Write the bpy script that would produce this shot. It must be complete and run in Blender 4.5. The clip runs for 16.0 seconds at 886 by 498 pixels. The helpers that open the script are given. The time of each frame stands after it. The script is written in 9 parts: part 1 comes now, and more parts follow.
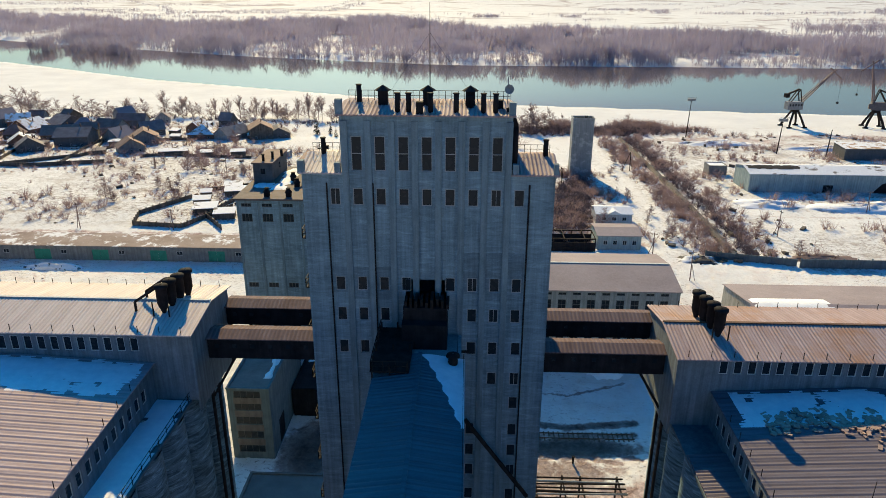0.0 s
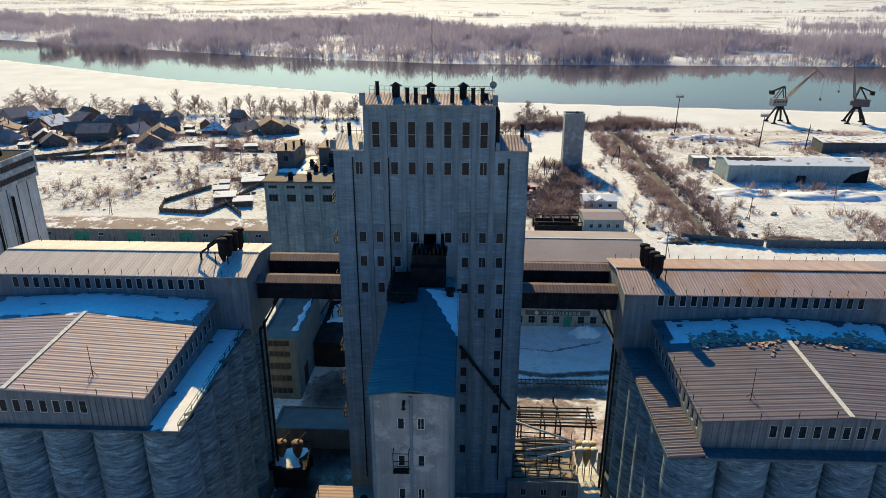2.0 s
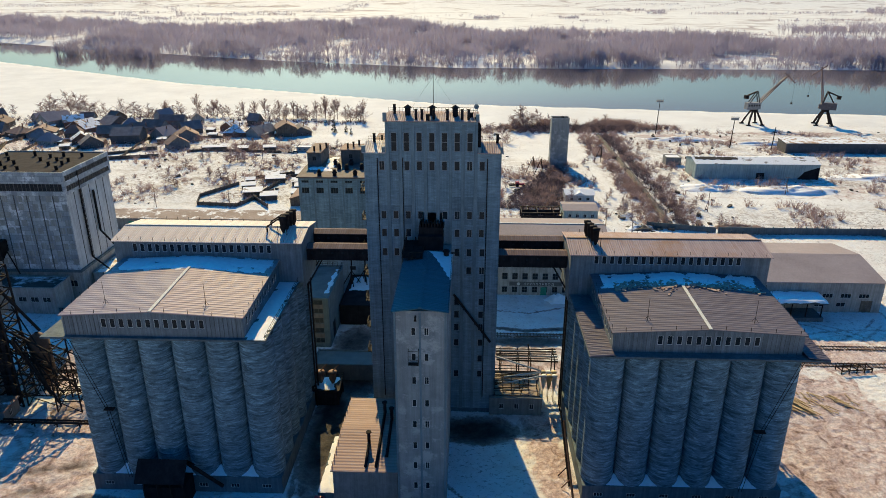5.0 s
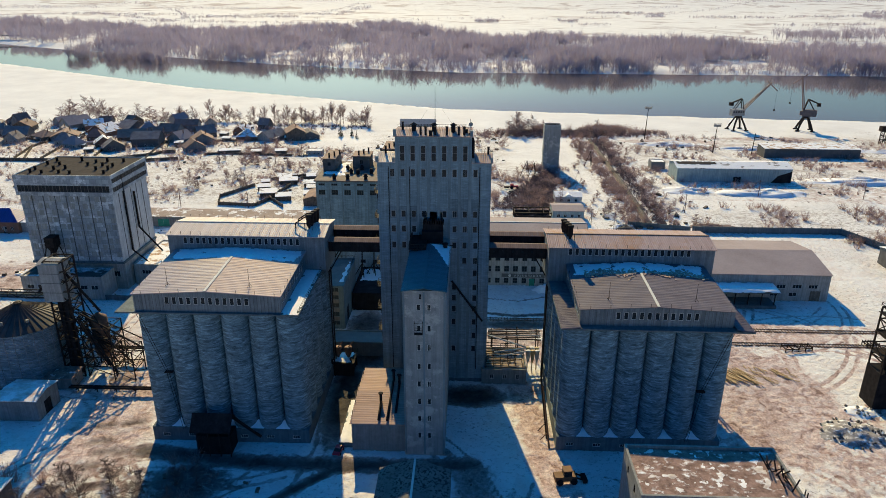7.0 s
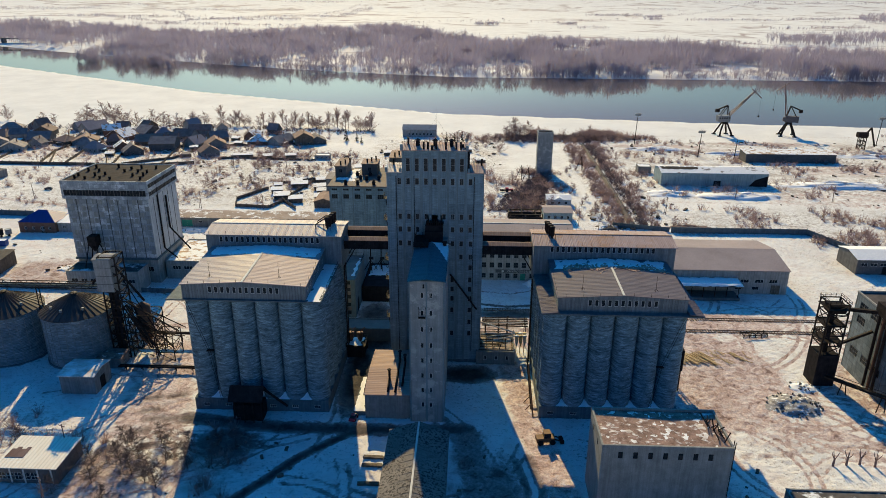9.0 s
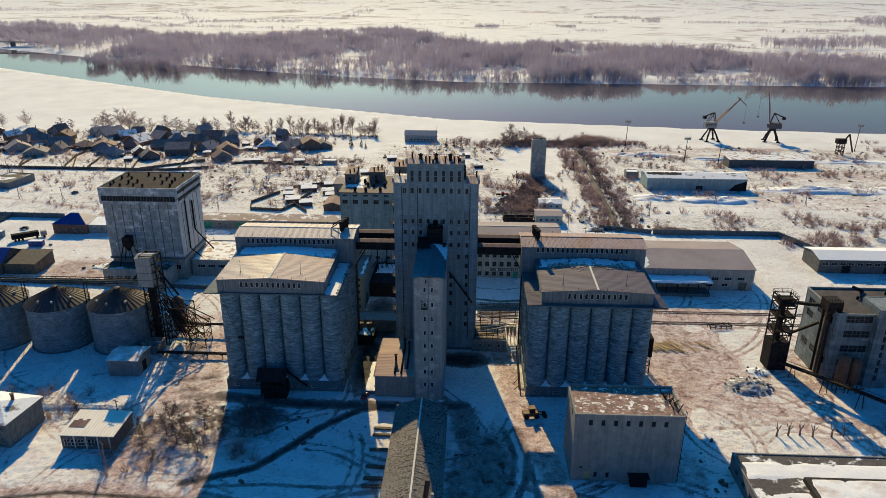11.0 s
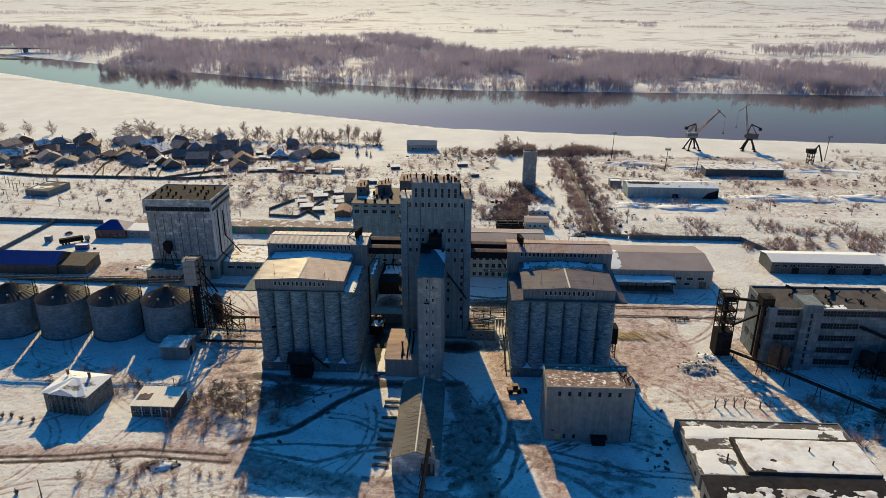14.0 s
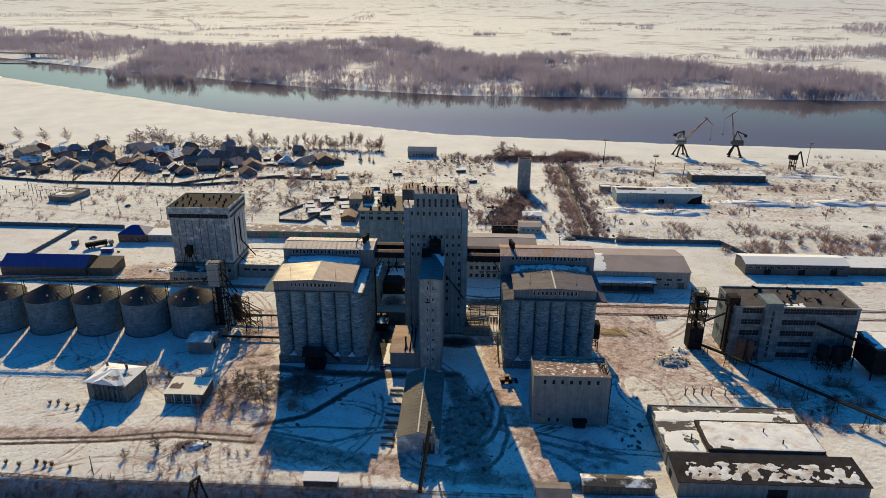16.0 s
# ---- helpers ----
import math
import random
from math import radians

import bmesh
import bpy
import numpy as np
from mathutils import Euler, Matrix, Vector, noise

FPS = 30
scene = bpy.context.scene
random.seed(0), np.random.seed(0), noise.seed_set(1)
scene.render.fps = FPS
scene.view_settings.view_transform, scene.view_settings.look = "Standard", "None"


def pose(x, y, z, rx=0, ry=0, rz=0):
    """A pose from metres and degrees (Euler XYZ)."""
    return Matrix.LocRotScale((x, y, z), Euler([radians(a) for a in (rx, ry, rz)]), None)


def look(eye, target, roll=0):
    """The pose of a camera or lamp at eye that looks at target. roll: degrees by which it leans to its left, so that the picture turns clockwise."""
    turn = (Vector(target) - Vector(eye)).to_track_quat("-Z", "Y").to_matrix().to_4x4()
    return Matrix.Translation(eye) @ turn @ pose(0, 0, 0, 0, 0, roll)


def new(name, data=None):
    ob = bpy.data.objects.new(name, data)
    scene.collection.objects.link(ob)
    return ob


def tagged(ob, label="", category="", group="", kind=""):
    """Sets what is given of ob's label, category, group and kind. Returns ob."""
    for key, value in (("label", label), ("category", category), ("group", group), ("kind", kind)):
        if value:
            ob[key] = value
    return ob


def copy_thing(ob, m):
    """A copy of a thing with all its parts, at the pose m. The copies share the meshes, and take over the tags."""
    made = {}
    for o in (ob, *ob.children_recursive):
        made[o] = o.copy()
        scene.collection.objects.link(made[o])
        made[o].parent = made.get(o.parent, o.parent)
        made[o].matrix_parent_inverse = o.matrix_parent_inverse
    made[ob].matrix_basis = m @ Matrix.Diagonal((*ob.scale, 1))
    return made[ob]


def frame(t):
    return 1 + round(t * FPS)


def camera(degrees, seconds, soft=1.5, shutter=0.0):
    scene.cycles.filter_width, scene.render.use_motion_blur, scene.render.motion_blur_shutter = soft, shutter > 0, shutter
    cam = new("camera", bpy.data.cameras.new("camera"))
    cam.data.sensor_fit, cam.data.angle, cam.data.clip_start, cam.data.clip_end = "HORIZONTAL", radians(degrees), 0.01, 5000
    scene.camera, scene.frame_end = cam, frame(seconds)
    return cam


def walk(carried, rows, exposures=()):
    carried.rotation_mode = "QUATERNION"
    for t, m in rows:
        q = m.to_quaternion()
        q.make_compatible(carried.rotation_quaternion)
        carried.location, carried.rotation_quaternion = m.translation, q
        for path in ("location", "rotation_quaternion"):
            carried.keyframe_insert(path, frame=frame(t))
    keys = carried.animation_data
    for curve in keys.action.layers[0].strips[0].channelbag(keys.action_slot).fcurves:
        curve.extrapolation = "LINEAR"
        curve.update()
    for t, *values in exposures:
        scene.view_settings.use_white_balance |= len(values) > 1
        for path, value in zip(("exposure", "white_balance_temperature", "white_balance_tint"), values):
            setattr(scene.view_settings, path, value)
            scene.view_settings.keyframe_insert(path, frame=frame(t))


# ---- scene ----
EXPOSURES = [(0.0, 0.79, 6800, 6), (8.0, 0.64, 6700, 6), (16.0, 0.37, 6950, 8)]
cam = camera(65.48, 16.0, soft=0.6)
# seconds, eye, then yaw, pitch and roll in degrees
PATH = [
    (0, 2.15, -70.61, 77.68, 1.849, -20.976, 0.226),
    (0.5, 2.29, -75.41, 78.14, 1.877, -21.002, 0.216),
    (1, 2.51, -80.54, 78.71, 1.907, -21.031, 0.196),
    (1.5, 2.85, -86.43, 79.49, 1.943, -21.064, 0.152),
    (2, 3.17, -92.87, 80.42, 1.977, -21.093, 0.096),
    (2.5, 3.48, -99.10, 81.49, 2.007, -21.112, 0.039),
    (3, 3.85, -105.73, 82.87, 2.033, -21.125, -0.010),
    (3.5, 4.18, -111.99, 84.41, 2.056, -21.139, -0.046),
    (4, 4.48, -118.57, 86.16, 2.072, -21.147, -0.056),
    (6.5, 5.99, -150.90, 96.11, 2.118, -21.113, 0.141),
    (7, 6.24, -157.62, 98.26, 2.127, -21.111, 0.173),
    (7.5, 6.50, -163.73, 100.31, 2.137, -21.116, 0.191),
    (8, 6.74, -170.31, 102.74, 2.149, -21.123, 0.205),
    (8.5, 7.11, -176.45, 105.01, 2.160, -21.129, 0.222),
    (9, 7.40, -183.15, 107.54, 2.166, -21.135, 0.237),
    (11.5, 8.84, -215.09, 120.52, 2.182, -21.182, 0.306),
    (12, 9.19, -221.63, 123.32, 2.184, -21.189, 0.316),
    (12.5, 9.48, -227.91, 126.01, 2.182, -21.196, 0.321),
    (13, 9.77, -234.61, 129.00, 2.181, -21.202, 0.324),
    (13.5, 10.06, -240.89, 131.88, 2.180, -21.205, 0.326),
    (14, 10.38, -247.42, 134.89, 2.177, -21.209, 0.323),
    (14.5, 10.71, -253.66, 137.75, 2.174, -21.213, 0.316),
    (15, 10.98, -260.27, 140.90, 2.171, -21.219, 0.306),
    (15.5, 11.28, -266.41, 143.91, 2.163, -21.228, 0.292),
    (16, 11.61, -273.02, 146.99, 2.154, -21.239, 0.277),
]


def eye_pose(x, y, z, yaw, pitch, roll):
    a, b = radians(yaw), radians(pitch)
    ahead = Vector((-math.sin(a) * math.cos(b), math.cos(a) * math.cos(b), math.sin(b)))
    return look((x, y, z), Vector((x, y, z)) + 10 * ahead, roll)


walk(cam, [(t, eye_pose(*row)) for t, *row in PATH], EXPOSURES)

# ---- daylight: a low sun over the river, slightly to the left ----
SUN_UP, SUN_LEFT = 28.6, 11.7
to_sun = Vector((-math.sin(radians(SUN_LEFT)) * math.cos(radians(SUN_UP)),
                 math.cos(radians(SUN_LEFT)) * math.cos(radians(SUN_UP)), math.sin(radians(SUN_UP))))
world = bpy.data.worlds.new("winter_sky")
scene.world = world
world.use_nodes = True
wn = world.node_tree.nodes
sky = wn.new("ShaderNodeTexSky")
sky.sky_type, sky.sun_disc = "NISHITA", False
sky.sun_elevation, sky.sun_rotation = radians(SUN_UP), radians(-SUN_LEFT)
sky.air_density, sky.dust_density, sky.ozone_density = 1.0, 1.5, 4.0
wn["Background"].inputs[1].default_value = 0.062
# pale haze low down, deep blue higher up
where, split_xyz, rise_ramp = wn.new("ShaderNodeTexCoord"), wn.new("ShaderNodeSeparateXYZ"), wn.new("ShaderNodeValToRGB")
world.node_tree.links.new(where.outputs["Generated"], split_xyz.inputs[0])
world.node_tree.links.new(split_xyz.outputs[2], rise_ramp.inputs[0])
rise_ramp.color_ramp.elements[0].position, rise_ramp.color_ramp.elements[0].color = 0.14, (0.58, 0.76, 0.78, 1)
rise_ramp.color_ramp.elements[1].position, rise_ramp.color_ramp.elements[1].color = 0.42, (0.06, 1.0, 1.70, 1)
haze_end = rise_ramp.color_ramp.elements.new(0.185)
haze_end.color = (0.44, 0.46, 0.62, 1)
tint = wn.new("ShaderNodeMix")
tint.data_type, tint.blend_type = "RGBA", "MULTIPLY"
tint.inputs[0].default_value = 1.0
world.node_tree.links.new(sky.outputs[0], tint.inputs[6])
world.node_tree.links.new(rise_ramp.outputs[0], tint.inputs[7])
world.node_tree.links.new(tint.outputs[2], wn["Background"].inputs[0])
sun = new("sun", bpy.data.lights.new("sun", "SUN"))
sun.data.energy, sun.data.angle, sun.data.color = 4.2, radians(0.53), (1.0, 0.76, 0.375)
sun.matrix_world = Matrix.Translation((0, 0, 300)) @ (-to_sun).to_track_quat("-Z", "Y").to_matrix().to_4x4()

# ---- materials ----
def node(nt, kind, **vals):
    n = nt.nodes.new(kind)
    for k, v in vals.items():
        n.inputs[k].default_value = v
    return n


def ramp(nt, fac, stops):
    r = nt.nodes.new("ShaderNodeValToRGB")
    els = r.color_ramp.elements
    while len(els) < len(stops):
        els.new(0.5)
    for e, (p, c) in zip(els, stops):
        e.position, e.color = p, (c if len(c) == 4 else (*c, 1))
    nt.links.new(fac, r.inputs[0])
    return r.outputs[0]


def mixc(nt, fac, a, b, how="MIX"):
    m = nt.nodes.new("ShaderNodeMix")
    m.data_type, m.blend_type = "RGBA", how
    for sock, v in ((m.inputs[0], fac), (m.inputs[6], a), (m.inputs[7], b)):
        if isinstance(v, (int, float)):
            sock.default_value = v
        elif isinstance(v, tuple):
            sock.default_value = v if len(v) == 4 else (*v, 1)
        else:
            nt.links.new(v, sock)
    return m.outputs[2]


def place(nt, scale=(1, 1, 1)):
    g = nt.nodes.new("ShaderNodeNewGeometry")
    m = nt.nodes.new("ShaderNodeMapping")
    m.inputs["Scale"].default_value = scale
    nt.links.new(g.outputs["Position"], m.inputs[0])
    return m.outputs[0]


def noisy(nt, scale, detail=4.0, rough=0.6, stretch=(1, 1, 1), distort=0.0):
    n = node(nt, "ShaderNodeTexNoise", Scale=scale, Detail=detail, Roughness=rough, Distortion=distort)
    nt.links.new(place(nt, stretch), n.inputs["Vector"])
    return n.outputs[0]


def start(name, rough=0.8, metal=0.0, spec=0.3):
    m = bpy.data.materials.new(name)
    m.use_nodes = True
    b = m.node_tree.nodes["Principled BSDF"]
    b.inputs["Roughness"].default_value, b.inputs["Metallic"].default_value = rough, metal
    b.inputs["Specular IOR Level"].default_value = spec
    return m, m.node_tree, b


def bumped(nt, b, height, strength=0.4, dist=0.1):
    n = node(nt, "ShaderNodeBump", Strength=strength, Distance=dist)
    nt.links.new(height, n.inputs["Height"])
    nt.links.new(n.outputs[0], b.inputs["Normal"])


def worn(name, dark, light, scale=0.4, rough=0.85, metal=0.0, streak=0.0, band=0.0, grain=6.0, bump=0.3, patch=None, vary=0.0, panes=None):
    """A weathered surface: broad stains, fine grain, and runs down it (streak) or rings round it (band)."""
    m, nt, b = start(name, rough, metal)
    col = ramp(nt, noisy(nt, scale, 6, 0.65), [(0.3, dark), (0.7, light)])
    fine = noisy(nt, grain, 3, 0.7)
    col = mixc(nt, 0.35, col, ramp(nt, fine, [(0.3, (0.45,) * 3), (0.7, (1.0,) * 3)]), "MULTIPLY")
    if streak:
        col = mixc(nt, streak, col, ramp(nt, noisy(nt, 1.0, 5, 0.7, (1.6, 1.6, 0.06)), [(0.38, (0.35,) * 3), (0.62, (1.1,) * 3)]), "MULTIPLY")
    if band:
        col = mixc(nt, band, col, ramp(nt, noisy(nt, 1.0, 6, 0.72, (0.42, 0.42, 2.3), 0.8), [(0.42, (0.42,) * 3), (0.47, (0.85,) * 3), (0.56, (1.0,) * 3), (0.60, (1.75,) * 3)]), "MULTIPLY")
    if patch:
        col = mixc(nt, ramp(nt, noisy(nt, 0.23, 6, 0.7, (1, 1, 1.2)), [(0.52, (0, 0, 0)), (0.6, (1, 1, 1))]), col, patch)
    if panes:
        g = nt.nodes.new("ShaderNodeNewGeometry")
        sp, cb = nt.nodes.new("ShaderNodeSeparateXYZ"), nt.nodes.new("ShaderNodeCombineXYZ")
        ad = nt.nodes.new("ShaderNodeMath")
        nt.links.new(g.outputs["Position"], sp.inputs[0])
        nt.links.new(sp.outputs[0], ad.inputs[0])
        nt.links.new(sp.outputs[1], ad.inputs[1])
        nt.links.new(ad.outputs[0], cb.inputs[0])
        nt.links.new(sp.outputs[2], cb.inputs[1])
        br = node(nt, "ShaderNodeTexBrick", Scale=1.0)
        br.inputs["Color1"].default_value, br.inputs["Color2"].default_value = (0.55, 0.57, 0.6, 1), (1.1, 1.1, 1.1, 1)
        br.inputs["Mortar"].default_value = (0.42, 0.42, 0.44, 1)
        br.inputs["Mortar Size"].default_value, br.inputs["Brick Width"].default_value, br.inputs["Row Height"].default_value = 0.05, panes[0], panes[1]
        nt.links.new(cb.outputs[0], br.inputs["Vector"])
        col = mixc(nt, 0.75, col, br.outputs[0], "MULTIPLY")
    if vary:
        o = nt.nodes.new("ShaderNodeObjectInfo")
        col = mixc(nt, vary, col, ramp(nt, o.outputs["Random"], [(0.0, (0.45, 0.45, 0.5)), (1.0, (1.25, 1.2, 1.1))]), "MULTIPLY")
    nt.links.new(col, b.inputs["Base Color"])
    bumped(nt, b, fine, bump, 0.05)
    return m


def sheet_metal(name, dark, light, axis, pitch=0.9, rough=0.5, metal=0.0, rust=None, amount=0.5, gloss=0.08):
    """Corrugated sheets: fine relief along one axis, sheet joints, stains and rust."""
    m, nt, b = start(name, rough, metal, gloss)
    w = node(nt, "ShaderNodeTexWave", Scale=1.0)
    w.wave_profile = "SIN"
    w.bands_direction = axis
    s = 1.0 / pitch
    nt.links.new(place(nt, (s / 3.18,) * 3), w.inputs["Vector"])
    stretch = (0.9, 0.12, 0.3) if axis == "X" else (0.12, 0.9, 0.3)
    runs = noisy(nt, 1.0, 5, 0.7, stretch)
    col = ramp(nt, runs, [(0.3, dark), (0.68, light)])
    col = mixc(nt, 0.25, col, ramp(nt, noisy(nt, 5.0, 3, 0.6), [(0.3, (0.5,) * 3), (0.7, (1.0,) * 3)]), "MULTIPLY")
    col = mixc(nt, amount * 0.55, col, ramp(nt, w.outputs[1], [(0.0, (0.45,) * 3), (0.55, (1.0,) * 3)]), "MULTIPLY")
    if rust:
        col = mixc(nt, ramp(nt, noisy(nt, 0.12, 7, 0.72), [(0.50, (0, 0, 0)), (0.66, (0.8,) * 3)]), col, rust)
    nt.links.new(col, b.inputs["Base Color"])
    bumped(nt, b, w.outputs[1], amount, 0.08)
    return m


def snow_on(name, under_dark, under_light, cover=0.5, scale=0.16, soft=0.04, rough=0.85):
    """A roof or slab with lying snow, broken by bare patches."""
    m, nt, b = start(name, rough)
    bare = ramp(nt, noisy(nt, 0.7, 6, 0.7), [(0.3, under_dark), (0.7, under_light)])
    n = noisy(nt, scale, 7, 0.62, (1, 1.3, 1))
    mask = ramp(nt, n, [(1 - cover - soft, (0, 0, 0)), (1 - cover + soft, (1, 1, 1))])
    white = ramp(nt, noisy(nt, 1.3, 5, 0.6), [(0.3, (0.74, 0.76, 0.8)), (0.7, (0.86, 0.87, 0.89))])
    nt.links.new(mixc(nt, mask, bare, white), b.inputs["Base Color"])
    bumped(nt, b, n, 0.6, 0.25)
    return m


TOWER = worn("tower_concrete", (0.16, 0.24, 0.29), (0.29, 0.405, 0.475), 0.22, streak=0.4, band=0.3, bump=0.25)
RIBBED = worn("rib_concrete", (0.145, 0.21, 0.245), (0.245, 0.325, 0.37), 0.3, streak=0.4)
SILO = worn("silo_concrete", (0.115, 0.20, 0.25), (0.21, 0.325, 0.39), 0.35, band=0.9, bump=0.5)
PLINTH = worn("plinth_concrete", (0.09, 0.125, 0.145), (0.155, 0.20, 0.225), 0.5, streak=0.4)
ANNEX = worn("annex_render", (0.25, 0.27, 0.28), (0.36, 0.385, 0.39), 0.35, streak=0.3, patch=(0.40, 0.41, 0.41))
PANEL = worn("gallery_panel", (0.165, 0.195, 0.215), (0.26, 0.295, 0.32), 0.5, streak=0.5)
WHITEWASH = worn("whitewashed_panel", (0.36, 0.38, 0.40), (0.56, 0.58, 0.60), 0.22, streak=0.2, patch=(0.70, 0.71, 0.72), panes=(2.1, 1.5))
GREYPANEL = worn("dark_panel", (0.10, 0.10, 0.105), (0.17, 0.17, 0.17), 0.5, streak=0.3)
BRICK = worn("pale_brick", (0.18, 0.19, 0.195), (0.285, 0.295, 0.30), 0.6, grain=9, streak=0.4)
REDBRICK = worn("red_brick", (0.16, 0.085, 0.06), (0.26, 0.15, 0.11), 0.6, grain=9)
PLASTER = worn("pale_plaster", (0.30, 0.30, 0.29), (0.46, 0.455, 0.435), 0.5, streak=0.45)
BROWNBAND = worn("brown_spandrel", (0.13, 0.105, 0.095), (0.22, 0.185, 0.17), 0.6, streak=0.4)
OLDPLASTER = worn("damp_old_plaster", (0.15, 0.16, 0.155), (0.27, 0.28, 0.265), 0.5, streak=0.5)
WOODWALL = worn("weathered_boards", (0.11, 0.09, 0.075), (0.24, 0.20, 0.165), 0.8, streak=0.6, vary=0.6)
BARE_WOOD = worn("fresh_timber", (0.42, 0.30, 0.16), (0.62, 0.47, 0.27), 1.2, grain=12, vary=0.5)
STEEL = worn("dark_rusty_steel", (0.013, 0.012, 0.013), (0.05, 0.039, 0.035), 0.9, rough=0.7, metal=0.1)
RUSTY = worn("rust_brown_steel", (0.09, 0.045, 0.03), (0.2, 0.11, 0.075), 0.7, rough=0.7, metal=0.2)
LOADER_PAINT = worn("faded_orange_paint", (0.12, 0.055, 0.03), (0.20, 0.10, 0.055), 0.9, rough=0.6)
RIBSTEEL = worn("dull_rib_steel", (0.05, 0.043, 0.045), (0.11, 0.09, 0.09), 0.7, rough=0.8)
GREYSTEEL = worn("grey_painted_steel", (0.20, 0.21, 0.22), (0.34, 0.35, 0.36), 0.7, rough=0.55, metal=0.2)
DARKCLAD = worn("dark_cladding", (0.014, 0.014, 0.017), (0.038, 0.034, 0.037), 0.6, rough=0.8, streak=0.4)
FRAMEPAINT = worn("chipped_frame_paint", (0.26, 0.27, 0.28), (0.42, 0.43, 0.43), 2.0)
# white paint; on the mill's sides it stands in for light they catch
WHITE_AND_LIT_WALL = worn("whitewashed_wall", (0.50, 0.51, 0.53), (0.68, 0.69, 0.70), 0.25, streak=0.35)
TOWER_STAIN = worn("stained_tower_concrete", (0.12, 0.18, 0.225), (0.215, 0.305, 0.36), 0.22, streak=0.4, band=0.3, bump=0.25)
WHITEPAINT = worn("white_frame_paint", (0.50, 0.50, 0.48), (0.75, 0.74, 0.70), 2.0)
GREENPAINT = worn("green_door_paint", (0.03, 0.21, 0.15), (0.05, 0.32, 0.23), 0.9)
BLUEPAINT = worn("blue_paint", (0.02, 0.06, 0.22), (0.04, 0.11, 0.36), 0.6, rough=0.5)
REDPAINT = worn("red_paint", (0.35, 0.02, 0.05), (0.5, 0.05, 0.09), 2.0, rough=0.4)
TEALPAINT = worn("pale_teal_cladding", (0.27, 0.37, 0.39), (0.42, 0.51, 0.52), 0.3, streak=0.4)
TAR = worn("tar_roof", (0.022, 0.02, 0.023), (0.055, 0.048, 0.054), 0.35)
# the right slope's sun glint is painted in as a paler sheet colour
ROOF_L_LIT = sheet_metal("pale_corrugated_roof", (0.33, 0.255, 0.265), (0.46, 0.365, 0.38), "Y", 0.8, 0.6, gloss=0.1)
ROOF_L_SHADED = sheet_metal("mauve_corrugated_roof", (0.235, 0.185, 0.215), (0.33, 0.27, 0.30), "Y", 0.8, 0.45, gloss=0.3)
ROOF_R = sheet_metal("grey_corrugated_roof", (0.115, 0.10, 0.122), (0.18, 0.16, 0.19), "Y", 0.8, 0.6)
ROOF_GAL = sheet_metal("gallery_asbestos_roof", (0.50, 0.42, 0.41), (0.65, 0.56, 0.545), "X", 0.5, 0.62, gloss=0.25)
ROOF_GAL_R = sheet_metal("rust_stained_roof", (0.33, 0.245, 0.25), (0.47, 0.37, 0.375), "X", 0.5, 0.7, rust=(0.34, 0.19, 0.12))
ROOF_BRIDGE = sheet_metal("rust_brown_roof", (0.12, 0.082, 0.088), (0.20, 0.145, 0.15), "X", 0.5, 0.8, rust=(0.10, 0.06, 0.055))
ROOF_BLUE = sheet_metal("blue_sheet_roof", (0.045, 0.12, 0.15), (0.07, 0.175, 0.21), "Y", 0.7, 0.4)
ROOF_NAVY = sheet_metal("navy_sheet_roof", (0.015, 0.045, 0.20), (0.03, 0.08, 0.32), "X", 0.9, 0.45, rust=None)
ROOF_RED = worn("red_brown_roof", (0.20, 0.125, 0.11), (0.33, 0.22, 0.19), 0.3, vary=0.5)
ROOF_SLATE = worn("grey_slate_roof", (0.18, 0.16, 0.17), (0.33, 0.30, 0.305), 0.3, vary=0.6)
ROOF_MAUVE = worn("mauve_flat_roof", (0.27, 0.225, 0.245), (0.37, 0.315, 0.335), 0.08, streak=0.15)
SPECKLED, nt_, b_ = start("speckled_shed_roof", 0.85)
flakes_ = ramp(nt_, noisy(nt_, 2.0, 4, 0.6), [(0.52, (0, 0, 0)), (0.56, (1, 1, 1))])
flakes_ = mixc(nt_, 1.0, flakes_, ramp(nt_, noisy(nt_, 0.1, 4, 0.6), [(0.36, (0.15,) * 3), (0.52, (1, 1, 1))]), "MULTIPLY")
sheets_ = ramp(nt_, noisy(nt_, 0.2, 6, 0.65), [(0.3, (0.12, 0.112, 0.11)), (0.7, (0.20, 0.187, 0.18))])
nt_.links.new(mixc(nt_, flakes_, sheets_, (0.03, 0.028, 0.03)), b_.inputs["Base Color"])
bumped(nt_, b_, noisy(nt_, 1.5, 5, 0.6), 0.3, 0.05)
KIOSK_SHEET = sheet_metal("cream_kiosk_sheet", (0.74, 0.69, 0.62), (0.86, 0.83, 0.77), "X", 0.9, 0.6)
SLATES = sheet_metal("sunlit_slate_roof", (0.34, 0.24, 0.225), (0.46, 0.345, 0.325), "Y", 0.8, 0.7)
SNOWY = snow_on("snow_covered", (0.12, 0.11, 0.105), (0.22, 0.2, 0.19), 0.62)
SNOWY_TAR = snow_on("half_bare_tar_roof", (0.05, 0.045, 0.045), (0.10, 0.09, 0.085), 0.47, 0.11)
SNOWY_LITTER = snow_on("snow_with_straw_litter", (0.30, 0.17, 0.10), (0.50, 0.36, 0.25), 0.55, 0.3)
RUBBLE = snow_on("brick_rubble_and_snow", (0.10, 0.06, 0.052), (0.36, 0.24, 0.21), 0.38, 0.6, 0.06)
RUBBLE_GREY = snow_on("grey_rubble_and_snow", (0.18, 0.175, 0.18), (0.40, 0.38, 0.38), 0.42, 0.9, 0.05)
